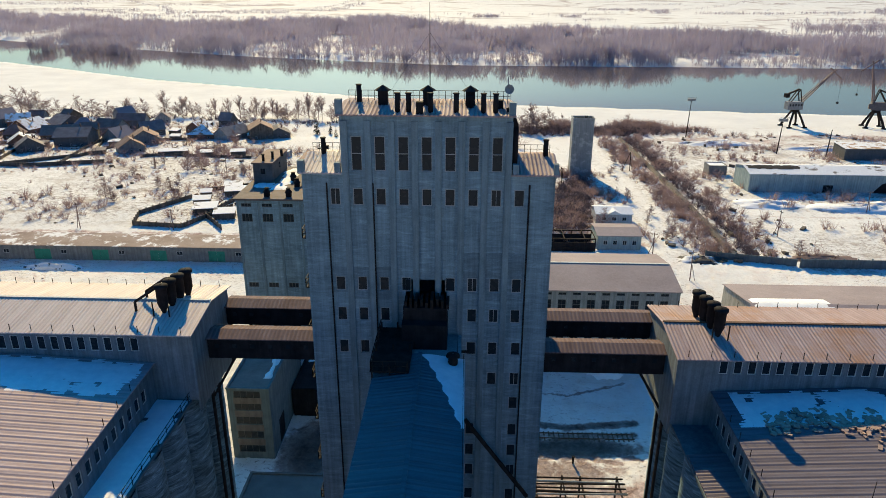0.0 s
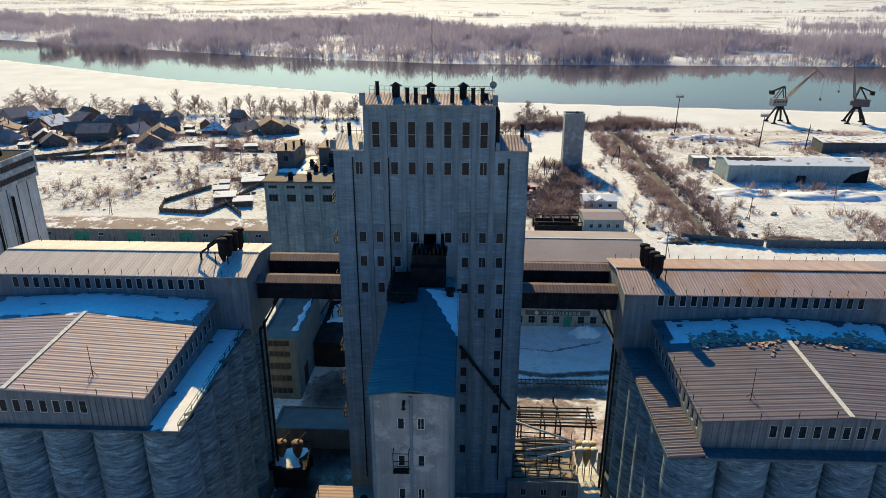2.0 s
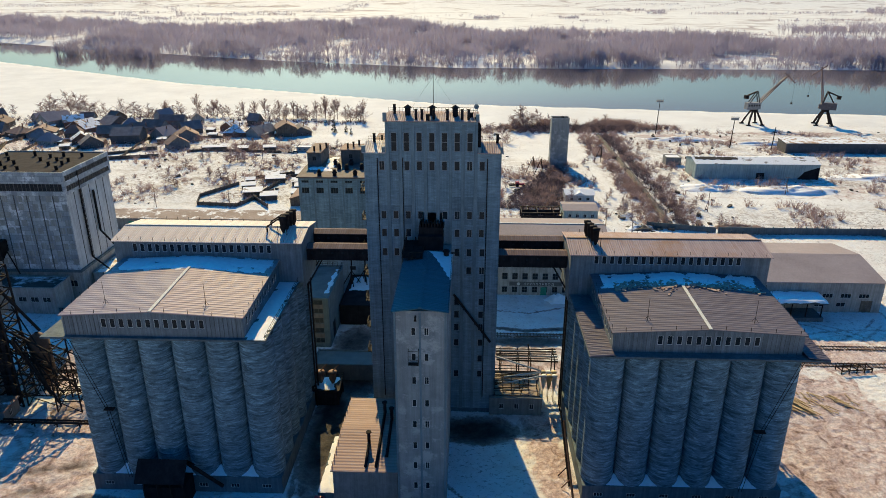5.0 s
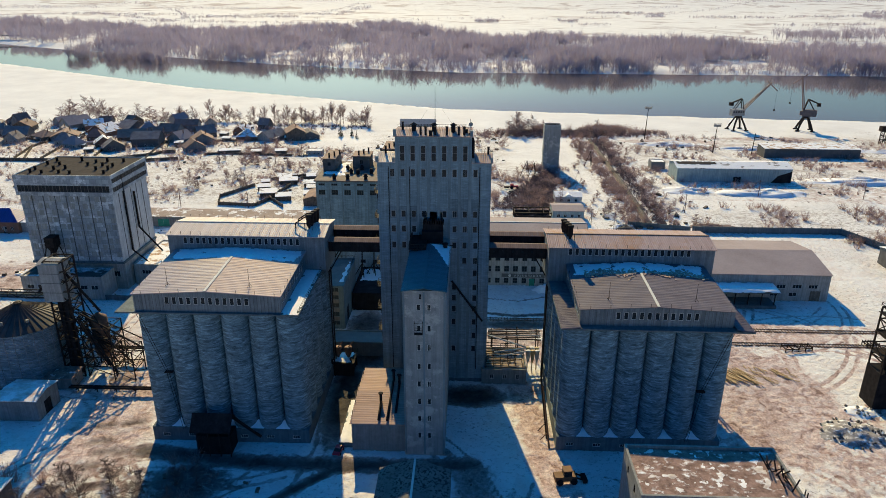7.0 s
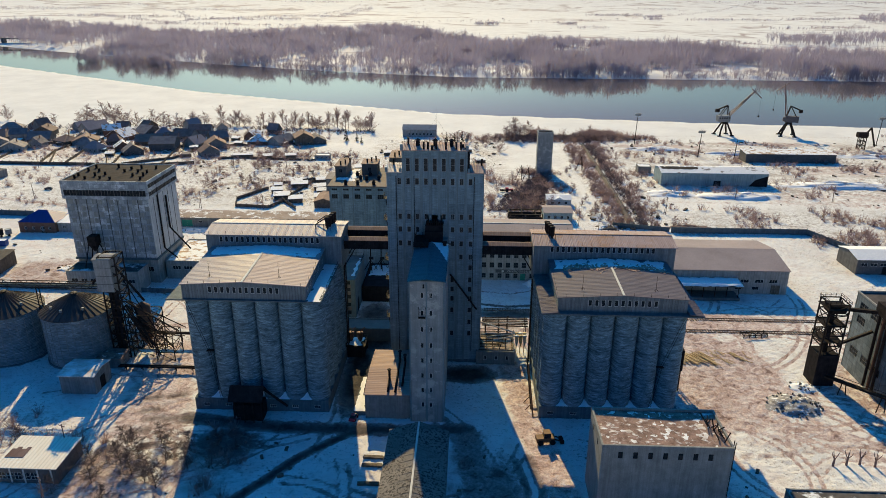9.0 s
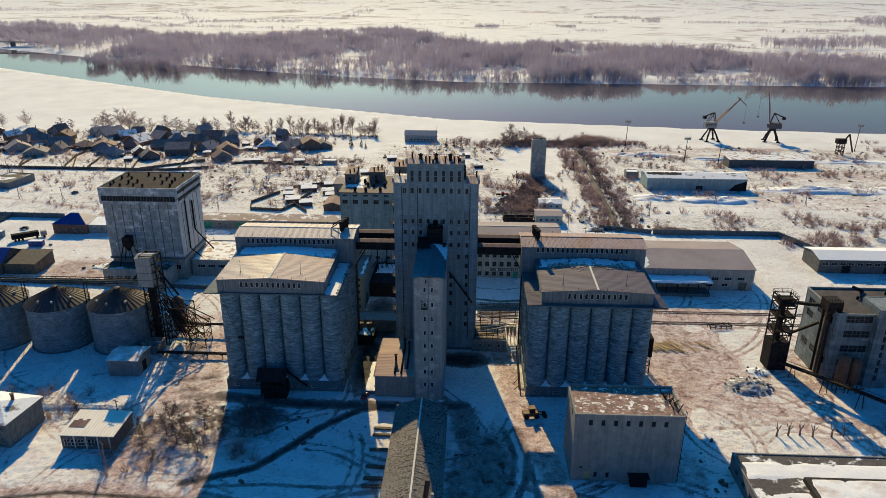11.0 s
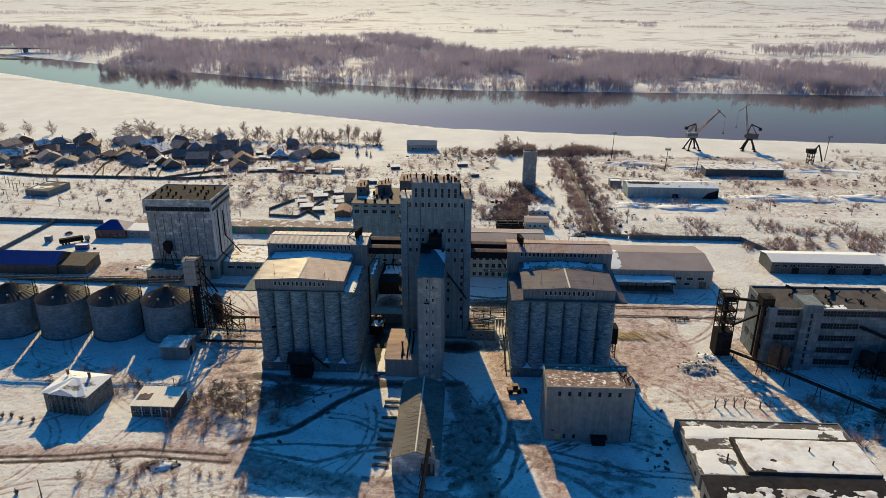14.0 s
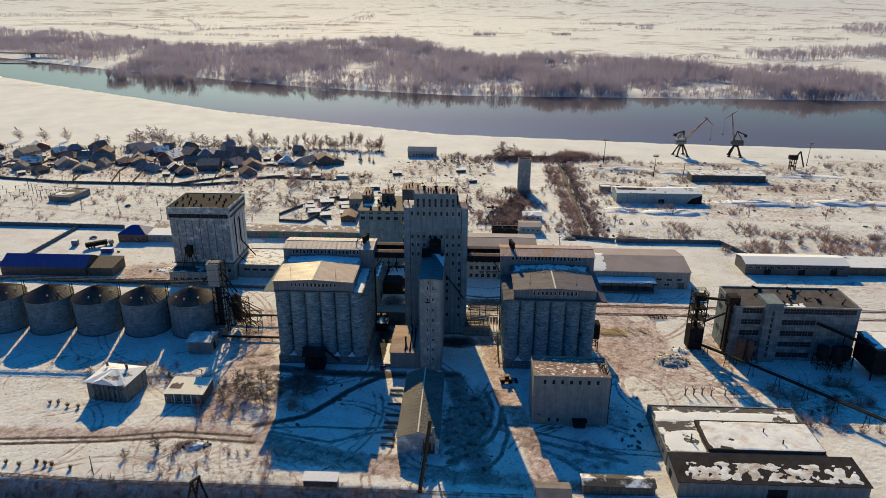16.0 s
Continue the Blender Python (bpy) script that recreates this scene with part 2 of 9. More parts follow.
FELT = worn("worn_roofing_felt", (0.035, 0.033, 0.033), (0.085, 0.078, 0.075), 0.3)
FELT_GREY = worn("grey_roofing_felt", (0.07, 0.064, 0.066), (0.14, 0.125, 0.125), 0.25)
FEEDWALL = worn("feed_plant_panel", (0.17, 0.215, 0.24), (0.28, 0.335, 0.37), 0.3, streak=0.45, panes=(3.0, 1.7))
SNOW = snow_on("lying_snow", (0.62, 0.62, 0.64), (0.7, 0.7, 0.72), 0.8)
FLECKED_SNOW = snow_on("snow_with_dust", (0.50, 0.42, 0.40), (0.66, 0.58, 0.55), 0.58, 0.25, 0.12)
DUSTY_SNOW = snow_on("dusty_snow", (0.38, 0.31, 0.27), (0.56, 0.48, 0.43), 0.52, 0.22, 0.1)
ROOF_DECAY = snow_on("decayed_felt_and_snow", (0.05, 0.046, 0.048), (0.12, 0.108, 0.108), 0.42, 0.3)
EARTH = worn("frozen_brown_earth", (0.055, 0.043, 0.045), (0.12, 0.095, 0.095), 0.5, grain=3.0, bump=0.6)
CRANEGREY = worn("faded_crane_paint", (0.07, 0.068, 0.08), (0.15, 0.135, 0.15), 0.6, rough=0.6, metal=0.1)
CRANEPINK = worn("faded_pink_brown_paint", (0.17, 0.12, 0.12), (0.30, 0.22, 0.215), 0.6, rough=0.7)
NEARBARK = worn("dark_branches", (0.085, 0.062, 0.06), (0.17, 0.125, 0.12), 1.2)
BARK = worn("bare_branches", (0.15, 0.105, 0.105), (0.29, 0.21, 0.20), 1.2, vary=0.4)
for m in (TAR, FELT, FELT_GREY, STEEL, DARKCLAD, EARTH, RUBBLE_GREY):
    m.node_tree.nodes["Principled BSDF"].inputs["Specular IOR Level"].default_value = 0.05
FIR = worn("dark_fir_needles", (0.015, 0.03, 0.02), (0.04, 0.06, 0.04), 0.8)

def twiggy(name, dark, light, scale, through_):
    """Fine bare twigs that let some of the low sun through."""
    m, nt, b = start(name, 0.95, 0.0, 0.0)
    c = ramp(nt, noisy(nt, scale, 5, 0.6), [(0.3, dark), (0.7, light)])
    nt.links.new(c, b.inputs["Base Color"])
    thru, both = nt.nodes.new("ShaderNodeBsdfTranslucent"), nt.nodes.new("ShaderNodeMixShader")
    nt.links.new(c, thru.inputs[0])
    both.inputs[0].default_value = through_
    nt.links.new(b.outputs[0], both.inputs[1])
    nt.links.new(thru.outputs[0], both.inputs[2])
    nt.links.new(both.outputs[0], nt.nodes["Material Output"].inputs[0])
    return m


# distance haze is put into the far wood's pale purple twig colour
HAZED_FARWOOD = twiggy("far_bare_wood", (0.40, 0.36, 0.43), (0.56, 0.50, 0.57), 0.012, 0.26)
TWIGS = twiggy("bare_twigs", (0.26, 0.19, 0.195), (0.42, 0.315, 0.315), 0.15, 0.4)
DARKTWIGS = twiggy("dark_bare_twigs", (0.10, 0.082, 0.10), (0.18, 0.15, 0.175), 0.15, 0.25)
GLASS, nt_, b_ = start("dark_window_glass", 0.12, 0.0, 0.14)
b_.inputs["Base Color"].default_value = (0.018, 0.024, 0.03, 1)
nt_.links.new(ramp(nt_, noisy(nt_, 0.9, 2), [(0.4, (0.05,) * 3), (0.6, (0.35,) * 3)]), b_.inputs["Roughness"])
WATER, nt_, b_ = start("river_water", 0.03, 0.0, 0.5)
b_.inputs["Base Color"].default_value = (0.105, 0.095, 0.105, 1)
bumped(nt_, b_, noisy(nt_, 0.25, 4, 0.6, (1, 2.0, 1)), 0.015, 0.3)

# ---- building helpers ----
def part(name, bm, material, parent=None, label=""):
    """Links a bmesh as one mesh object, under a thing or a part."""
    me = bpy.data.meshes.new(name)
    bm.to_mesh(me)
    bm.free()
    me.materials.append(material)
    ob = new(name, me)
    ob.parent = parent
    if label:
        ob["label"] = label
    return ob


def again(ob, parent, m):
    """One more object on the mesh of ob, with its children, at the place m under parent."""
    made = {}
    for o in (ob, *ob.children_recursive):
        c = o.copy()
        scene.collection.objects.link(c)
        made[o] = c
        c.parent = made.get(o.parent, parent)
        if o is ob:
            c.matrix_basis = m
    return made[ob]


def thing(name, label, category, at=(0, 0, 0), turn=0.0, group="", kind=""):
    e = new(name)
    e.matrix_world = pose(*at, 0, 0, turn)
    return tagged(e, label, category, group, kind)


def bmx():
    return bmesh.new()


def box(bm, x0, x1, y0, y1, z0, z1, m=None):
    vs = [bm.verts.new((x, y, z)) for z in (z0, z1) for x, y in ((x0, y0), (x1, y0), (x1, y1), (x0, y1))]
    for f in ((3, 2, 1, 0), (4, 5, 6, 7), (0, 1, 5, 4), (1, 2, 6, 5), (2, 3, 7, 6), (3, 0, 4, 7)):
        bm.faces.new([vs[i] for i in f])
    if m:
        bmesh.ops.transform(bm, matrix=m, verts=vs)
    return vs


def tube(bm, a, b, r0, r1=None, seg=8, caps=True):
    """A round bar or tapering trunk between two points."""
    a, b = Vector(a), Vector(b)
    r1 = r0 if r1 is None else r1
    q = (b - a).to_track_quat("Z", "Y").to_matrix()
    ring = [q @ Vector((math.cos(2 * math.pi * i / seg), math.sin(2 * math.pi * i / seg), 0)) for i in range(seg)]
    lo, hi = [bm.verts.new(a + v * r0) for v in ring], [bm.verts.new(b + v * r1) for v in ring]
    for i in range(seg):
        f = bm.faces.new((lo[i], lo[(i + 1) % seg], hi[(i + 1) % seg], hi[i]))
        f.smooth = seg > 8
    if caps:
        bm.faces.new(lo[::-1])
        bm.faces.new(hi)


def bar(bm, a, b, w=0.15, h=None):
    """A square bar between two points."""
    a, b = Vector(a), Vector(b)
    h = w if h is None else h
    d = b - a
    m = Matrix.Translation(a) @ d.to_track_quat("X", "Z").to_matrix().to_4x4()
    box(bm, 0, d.length, -w / 2, w / 2, -h / 2, h / 2, m)


def lathe(bm, profile, seg=32, at=(0, 0), smooth=True):
    """A turned shape from (radius, height) pairs."""
    rings = []
    for r, z in profile:
        rings.append([bm.verts.new((at[0] + r * math.cos(2 * math.pi * i / seg), at[1] + r * math.sin(2 * math.pi * i / seg), z)) for i in range(seg)])
    for lo, hi in zip(rings, rings[1:]):
        for i in range(seg):
            f = bm.faces.new((lo[i], lo[(i + 1) % seg], hi[(i + 1) % seg], hi[i]))
            f.smooth = smooth
    return rings


def wall(bm, m, u0, u1, v0, v1, holes=(), thick=0.35):
    """A wall in its own plane (u along it, v up, outer face towards -y of m), with real openings (u0, u1, v0, v1)."""
    us = sorted({u0, u1, *(h[0] for h in holes), *(h[1] for h in holes)})
    vs = sorted({v0, v1, *(h[2] for h in holes), *(h[3] for h in holes)})
    us, vs = [u for u in us if u0 <= u <= u1], [v for v in vs if v0 <= v <= v1]
    pts = {}

    def at(u, v, d):
        key = (round(u, 4), round(v, 4), d)
        if key not in pts:
            pts[key] = bm.verts.new(m @ Vector((u, d, v)))
        return pts[key]

    for ua, ub in zip(us, us[1:]):
        for va, vb in zip(vs, vs[1:]):
            cu, cv = (ua + ub) / 2, (va + vb) / 2
            if any(h[0] < cu < h[1] and h[2] < cv < h[3] for h in holes):
                continue
            bm.faces.new((at(ua, va, 0), at(ub, va, 0), at(ub, vb, 0), at(ua, vb, 0)))
            bm.faces.new((at(ua, vb, thick), at(ub, vb, thick), at(ub, va, thick), at(ua, va, thick)))
    rims = [(u0, u1, v0, v1)] + list(holes)
    for n, (a, b, c, d) in enumerate(rims):
        ring = [(a, c), (b, c), (b, d), (a, d)]
        for (p, q), (r, s) in zip(ring, ring[1:] + ring[:1]):
            quad = [at(p, q, 0), at(p, q, thick), at(r, s, thick), at(r, s, 0)]
            bm.faces.new(quad if n == 0 else quad[::-1])


def wall_part(name, parent, material, *args):
    """One wall as a part of its own."""
    bm = bmx()
    wall(bm, *args)
    return part(name, bm, material, parent)


def slab_part(name, parent, material, *args):
    bm = bmx()
    box(bm, *args)
    return part(name, bm, material, parent)


def face_of(x0, x1, y0, y1, side):
    """The plane of one side of a box-shaped house, and its length. f: towards -y, b: +y, l: -x, r: +x."""
    return {"f": (pose(x0, y0, 0), x1 - x0), "r": (pose(x1, y0, 0, 0, 0, 90), y1 - y0),
            "b": (pose(x1, y1, 0, 0, 0, 180), x1 - x0), "l": (pose(x0, y1, 0, 0, 0, 270), y1 - y0)}[side]


PANES = {}


def window(parent, m, w, h, name="window", bars=1, frame_mat=None, deep=0.12, split=0):
    """A window with its frame, a mullion and a pane set back in the opening; its middle at m. Alike windows share their meshes."""
    key = (round(w, 2), round(h, 2), bars, split, frame_mat.name if frame_mat else "", deep)
    if key not in PANES:
        bm, t = bmx(), 0.09
        us = [-w / 2 + t + (w - 2 * t) * k / (bars + 1) for k in range(bars + 2)]
        vs = [-h / 2 + t + (h - 2 * t) * k / (split + 1) for k in range(split + 2)]
        lights = [(p + (0.03 if i else 0), q - (0.03 if i < bars else 0), r + (0.04 if j else 0), s - (0.04 if j < split else 0))
                  for i, (p, q) in enumerate(zip(us, us[1:])) for j, (r, s) in enumerate(zip(vs, vs[1:]))]
        wall(bm, pose(0, deep - 0.06, 0), -w / 2, w / 2, -h / 2, h / 2, lights, 0.11)
        fr = part(name, bm, frame_mat or WHITEPAINT, parent)
        bm = bmx()
        box(bm, -w / 2 + t, w / 2 - t, deep - 0.005, deep + 0.01, -h / 2 + t, h / 2 - t)
        part("pane", bm, GLASS, fr)
        PANES[key] = fr
        fr.matrix_basis = m
        return fr
    ob = again(PANES[key], parent, m)
    ob.name = name
    return ob


def holes_for(rows):
    """Openings (centre u, centre v, width, height) as edges."""
    return [(u - w / 2, u + w / 2, v - h / 2, v + h / 2) for u, v, w, h in rows]


def gable(bm, x0, x1, y0, y1, ze, zr, along="x", over=0.4, thick=0.18, ridge=0.5):
    """A pitched roof slab. along: the way its ridge runs; ridge: where the ridge lies across it, 0 to 1."""
    x0, x1, y0, y1 = x0 - over, x1 + over, y0 - over, y1 + over
    if along == "x":
        ym = y0 + (y1 - y0) * ridge
        prof = [(y0, ze), (ym, zr), (y1, ze)]
        line = [[(x, y, z) for y, z in prof] for x in (x0, x1)]
    else:
        xm = x0 + (x1 - x0) * ridge
        prof = [(x0, ze), (xm, zr), (x1, ze)]
        line = [[(x, y, z) for x, z in prof] for y in (y0, y1)]
    lo = [[bm.verts.new(p) for p in l] for l in line]
    hi = [[bm.verts.new((p[0], p[1], p[2] + thick)) for p in l] for l in line]
    for i in (0, 1):
        bm.faces.new((hi[0][i], hi[1][i], hi[1][i + 1], hi[0][i + 1]))
        bm.faces.new((lo[0][i], lo[0][i + 1], lo[1][i + 1], lo[1][i]))
        for k in (0, 1):
            bm.faces.new((lo[k][i], hi[k][i], hi[k][i + 1], lo[k][i + 1]))
    for i in (0, 2):
        bm.faces.new((lo[0][i], lo[1][i], hi[1][i], hi[0][i]))
    bmesh.ops.recalc_face_normals(bm, faces=bm.faces)


def waved(bm, x0, x1, y0, y1, z_at, step, amp, along="x", thick=0.12):
    """A corrugated roof sheet with real waves. The waves follow one another along x or y; z_at gives the slope."""
    n = max(4, int(((x1 - x0) if along == "x" else (y1 - y0)) / step))
    cuts = 3
    grid = []
    for i in range(n * 2 + 1):
        f = i / (n * 2)
        row = []
        for j in range(cuts):
            g = j / (cuts - 1)
            x, y = (x0 + (x1 - x0) * f, y0 + (y1 - y0) * g) if along == "x" else (x0 + (x1 - x0) * g, y0 + (y1 - y0) * f)
            row.append((x, y, z_at(x, y) + (amp if i % 2 else 0.0)))
        grid.append(row)
    top = [[bm.verts.new(p) for p in r] for r in grid]
    low = [[bm.verts.new((p[0], p[1], z_at(p[0], p[1]) - thick)) for p in r] for r in grid]
    for a, b, c, d in zip(top, top[1:], low, low[1:]):
        for j in range(cuts - 1):
            bm.faces.new((a[j], b[j], b[j + 1], a[j + 1]))
            bm.faces.new((c[j], c[j + 1], d[j + 1], d[j]))
        bm.faces.new((a[0], c[0], d[0], b[0]))
        bm.faces.new((a[-1], b[-1], d[-1], c[-1]))
    bm.faces.new([r[0] for r in (top[0],)] + [low[0][0], low[0][1], low[0][2], top[0][2], top[0][1]])
    bm.faces.new([top[-1][0], top[-1][1], top[-1][2], low[-1][2], low[-1][1], low[-1][0]])
    bmesh.ops.recalc_face_normals(bm, faces=bm.faces)


def lattice(bm, x0, x1, y0, y1, z0, z1, n, w=0.18):
    """A braced steel trestle with four legs."""
    legs = ((x0, y0), (x1, y0), (x1, y1), (x0, y1))
    for x, y in legs:
        bar(bm, (x, y, z0), (x, y, z1), w * 1.3)
    for k in range(n):
        a, b = z0 + (z1 - z0) * k / n, z0 + (z1 - z0) * (k + 1) / n
        for (p, q), (r, s) in zip(legs, legs[1:] + legs[:1]):
            bar(bm, (p, q, b), (r, s, b), w)
            bar(bm, (p, q, a) if k % 2 else (r, s, a), (r, s, b) if k % 2 else (p, q, b), w * 0.7)


def railing(bm, pts, h=1.0, step=2.0, r=0.035):
    for a, b in zip(pts, pts[1:]):
        a, b = Vector(a), Vector(b)
        n = max(1, round((b - a).length / step))
        for k in range(n + 1):
            p = a.lerp(b, k / n)
            bar(bm, p, p + Vector((0, 0, h)), r * 2)
        for z in (h, h * 0.5):
            bar(bm, a + Vector((0, 0, z)), b + Vector((0, 0, z)), r * 1.6)

# ---- ground, river and far bank ----
def near_bank(x):
    return float(np.interp(x, [-5000, -1500, -780, -293, -17, 224, 424, 1200, 5000], [3400, 1330, 890, 590, 470, 436, 420, 405, 380]))


def far_bank(x):
    return float(np.interp(x, [-5000, -1500, -979, -642, -284, -27, 309, 597, 1500, 5000], [3700, 1520, 1190, 1000, 826, 740, 737, 731, 722, 700]))


def smooth(a, b, v):
    t = min(1.0, max(0.0, (v - a) / (b - a)))
    return t * t * (3 - 2 * t)


def zg(x, y):
    """The ground's height."""
    n, f = near_bank(x), far_bank(x)
    if y < (n + f) / 2:
        z = -7.2 * smooth(150, 390, y)
        z -= 3.5 * smooth(n - 4, n + 5, y)
        z -= 6.0 * smooth(-100, -109, y) * smooth(8, -4, x)
    else:
        z = -12 + 6.2 * smooth(f - 6, f + 42, y) + 130 * smooth(2600, 5000, y)
    return z


# Tracks and worn yards: points, half-width, how bare the ground is, how wet and dark.
TRACKS = [
    ([(-330, -72), (-154, -79), (-110, -78), (-75, -74), (-60, -79), (-43, -87), (-10, -93), (60, -99)], 6.5, 0.62, 0.15),
    ([(-330, -77), (-150, -82.5), (-110, -79.5), (-90, -75.5), (-62, -77)], 1.0, 1.1, 1.0),
    ([(-330, -80), (-150, -85.5), (-110, -82), (-88, -78.5), (-60, -80.5)], 1.0, 1.1, 1.0),
    ([(-62, -71), (-46, -64.6), (-39, -56), (-32, -46), (-22, -37), (-12, -34.5)], 2.0, 1.0, 0.95),
    ([(-66, -32), (-40, -35), (-10, -35), (8, -34)], 3.5, 0.95, 0.9),
    ([(-57, -74), (-34, -79), (-21, -73.5), (-13, -72)], 1.1, 0.8, 0.5), ([(-57, -72), (-41, -70.5), (-25, -71), (-12, -69.5)], 1.0, 0.8, 0.5),
    ([(-58, -77), (-42, -82), (-26, -86), (-9, -88)], 5.0, 0.6, 0.35), ([(-58, -75.5), (-44, -79), (-31, -84.5), (-22, -90)], 1.0, 0.9, 0.5), ([(-60, -79), (-47, -84), (-36, -90)], 1.0, 0.9, 0.5),
    ([(23, -44), (25.5, -56), (24.5, -66), (21, -75), (15, -82), (7, -88)], 1.3, 1.0, 0.7), ([(20, -46), (22, -56), (21, -65), (17.5, -73), (12, -79), (6, -83)], 1.3, 1.0, 0.7),
    ([(17, -48), (18.5, -58), (17, -67), (12, -73), (6, -77)], 0.9, 0.85, 0.6), ([(26, -60), (27, -72), (24, -84), (17, -94)], 1.0, 0.9, 0.6),
    ([(25, -69), (34, -74), (47, -79), (65, -85)], 1.6, 0.8, 0.5), ([(27, -66), (37, -70.5), (50, -75), (66, -81)], 1.0, 0.7, 0.5), ([(33, -77), (44, -84), (52, -93)], 2.4, 0.6, 0.45),
    ([(21, -4), (24, -30), (31, -60), (39, -98), (45, -125)], 6.0, 0.72, 0.0),
    ([(8, -38), (12, -60), (18, -95)], 6.5, 0.72, 0.55),
    ([(66, 33), (120, 32), (420, 29)], 1.6, 0.6, 0.2), ([(66, 24), (120, 23), (420, 21)], 1.6, 0.6, 0.2),
    ([(76, -42), (113, -36), (144, -44), (220, -66)], 2.6, 0.5, 0.2), ([(82, 40), (90, 5), (100, -30), (112, -50)], 7.0, 0.5, 0.0),
    ([(-420, 180), (-270, 167), (-225, 154), (-186, 144), (-126, 143), (60, 139)], 3.5, 0.5, 0.1),
    ([(-400, 262), (-320, 240), (-240, 236), (-177, 251), (-146, 238), (-86, 227), (30, 214)], 3.0, 0.42, 0.1),
    ([(92, 329), (88.5, 239), (87, 191), (85.5, 130)], 3.0, 0.8, 0.5), ([(99, 302), (97, 226), (98, 181), (98, 129)], 3.0, 0.1, 0.0),
    # wedge below the slab tower, darkened by its last value
    ([(52, 226), (44, 190), (34, 165), (22, 146)], 9.0, 0.34, 0.7),
    ([(-150, -106), (-5, -106)], 6.0, 0.95, 0.6), ([(134, 372), (330, 378)], 3.0, 0.4, 0.2), ([(70, 170), (330, 168)], 2.5, 0.45, 0.1),
    ([(-90, 20), (-70, 18), (-66, 60)], 4.0, 0.6, 0.1), ([(10, 17), (32, 17)], 9.0, 0.95, 0.0),
    ([(12, 36), (34, 37)], 2.0, 0.6, 0.5), ([(12, 41), (22, 39), (35, 41)], 1.6, 0.75, 0.8), ([(10, 31), (22, 34), (34, 30)], 0.8, 0.8, 0.7), ([(12, 27), (20, 31), (30, 29)], 0.7, 0.8, 0.5), ([(11, 52), (24, 50), (36, 55)], 0.7, 0.6, 0.5),
]
YARDS = [(84, -4, 25, 44, 0.62, 0.0), (76, -12, 12, 26, 0.8, 0.1), (90, 30, 45, 12, 0.6, 0.0), (-75, -26, 10, 20, 0.7, 0.0), (-22, -55, 32, 18, 0.32, 0.5), (54, -82, 14, 16, 0.46, 0.45), (11, -78, 13, 22, 0.5, 0.6), (66, -62, 10, 20, 0.42, 0.4), (-52, -42, 14, 10, 0.6, 0.8), (-140, -30, 50, 8, 0.35, 0.3), (160, -40, 40, 22, 0.35, 0.3), (200, 60, 60, 26, 0.4, 0.1), (-79, -14, 13, 46, 0.6, 0.0), (90, 30, 34, 14, 0.5, 0.05), (-78, -58, 14, 16, 0.72, 0.1), (118, -10, 10, 26, 0.5, 0.1), (40, 180, 16, 50, 0.6, 0.25),
         # full last values blacken the ground in the gaps beside the tower
         (-158, 62, 26, 18, 0.7, 0.2), (-98, 12, 12, 14, 0.8, 0.4), (10, -70, 10, 30, 0.6, 0.35), (-22, 15, 10, 16, 1.0, 1.0), (-24, 30, 8, 12, 0.9, 0.9), (8, -7, 11, 6, 1.0, 1.0), (-24, -8, 6, 26, 1.0, 1.0), (22, 33, 16, 4, 0.85, 0.9), (20, 26, 14, 6, 0.6, 0.5), (-13, -2, 12, 8, 1.0, 1.0), (30, -10, 5, 14, 0.6, 0.5), (115, 122, 18, 10, 0.45, 0.2),
         (-80, -84, 12, 5, 0.6, 0.3), (230, 320, 110, 10, 0.45, 0.1), (10, 104, 30, 20, 0.5, 0.2), (190, 200, 90, 25, 0.35, 0.1), (-40, 205, 45, 20, 0.4, 0.1), (100, -130, 140, 20, 0.35, 0.2), (150, 330, 60, 18, 0.5, 0.1), (260, 250, 90, 26, 0.45, 0.1), (210, 180, 120, 26, 0.42, 0.05), (230, 345, 90, 14, 0.5, 0.2), (150, 250, 40, 20, 0.45, 0.1), (16, -62, 8, 22, 0.75, 0.6), (-20, 300, 60, 30, 0.42, 0.1)]


LANES = [([(72.8, 362), (72, 275), (70.5, 218), (73, 138)], 3.4), ([(99.5, 349), (98, 243), (96.5, 172), (100, 133)], 4.0)]
SCRUB = [(-175, -55, 150, 290, 260), (68, 112, 128, 330, 200), (108, 330, 126, 158, 260), (160, 330, 104, 136, 280), (18, 64, 138, 240, 260), (-60, 30, 150, 345, 170), (110, 340, 180, 350, 720),
         (-440, -100, 250, 375, 320), (330, 520, 230, 385, 420), (-92, -58, -70, -36, 7), (-100, -40, -104, -84, 24), (128, 165, -66, -30, 40), (-60, -44, -62, -34, 12), (-150, -95, -50, -30, 16), (-330, -170, 140, 235, 60), (60, 110, 340, 372, 60), (-20, 60, 335, 372, 60)]
for px_, py_ in ((-79, -23.2), (-72.6, -21.8), (-77.1, -29.1), (-74.2, -32.7), (-69.7, -32.5), (-84.8, -2.9), (-85, -6.6), (-76, -38), (-71, -44), (-80, -46)):
    TRACKS.append(([(px_ - 1.6, py_ - 0.4), (px_ + 1.6, py_ + 0.5)], 1.9, 1.0, 0.65))
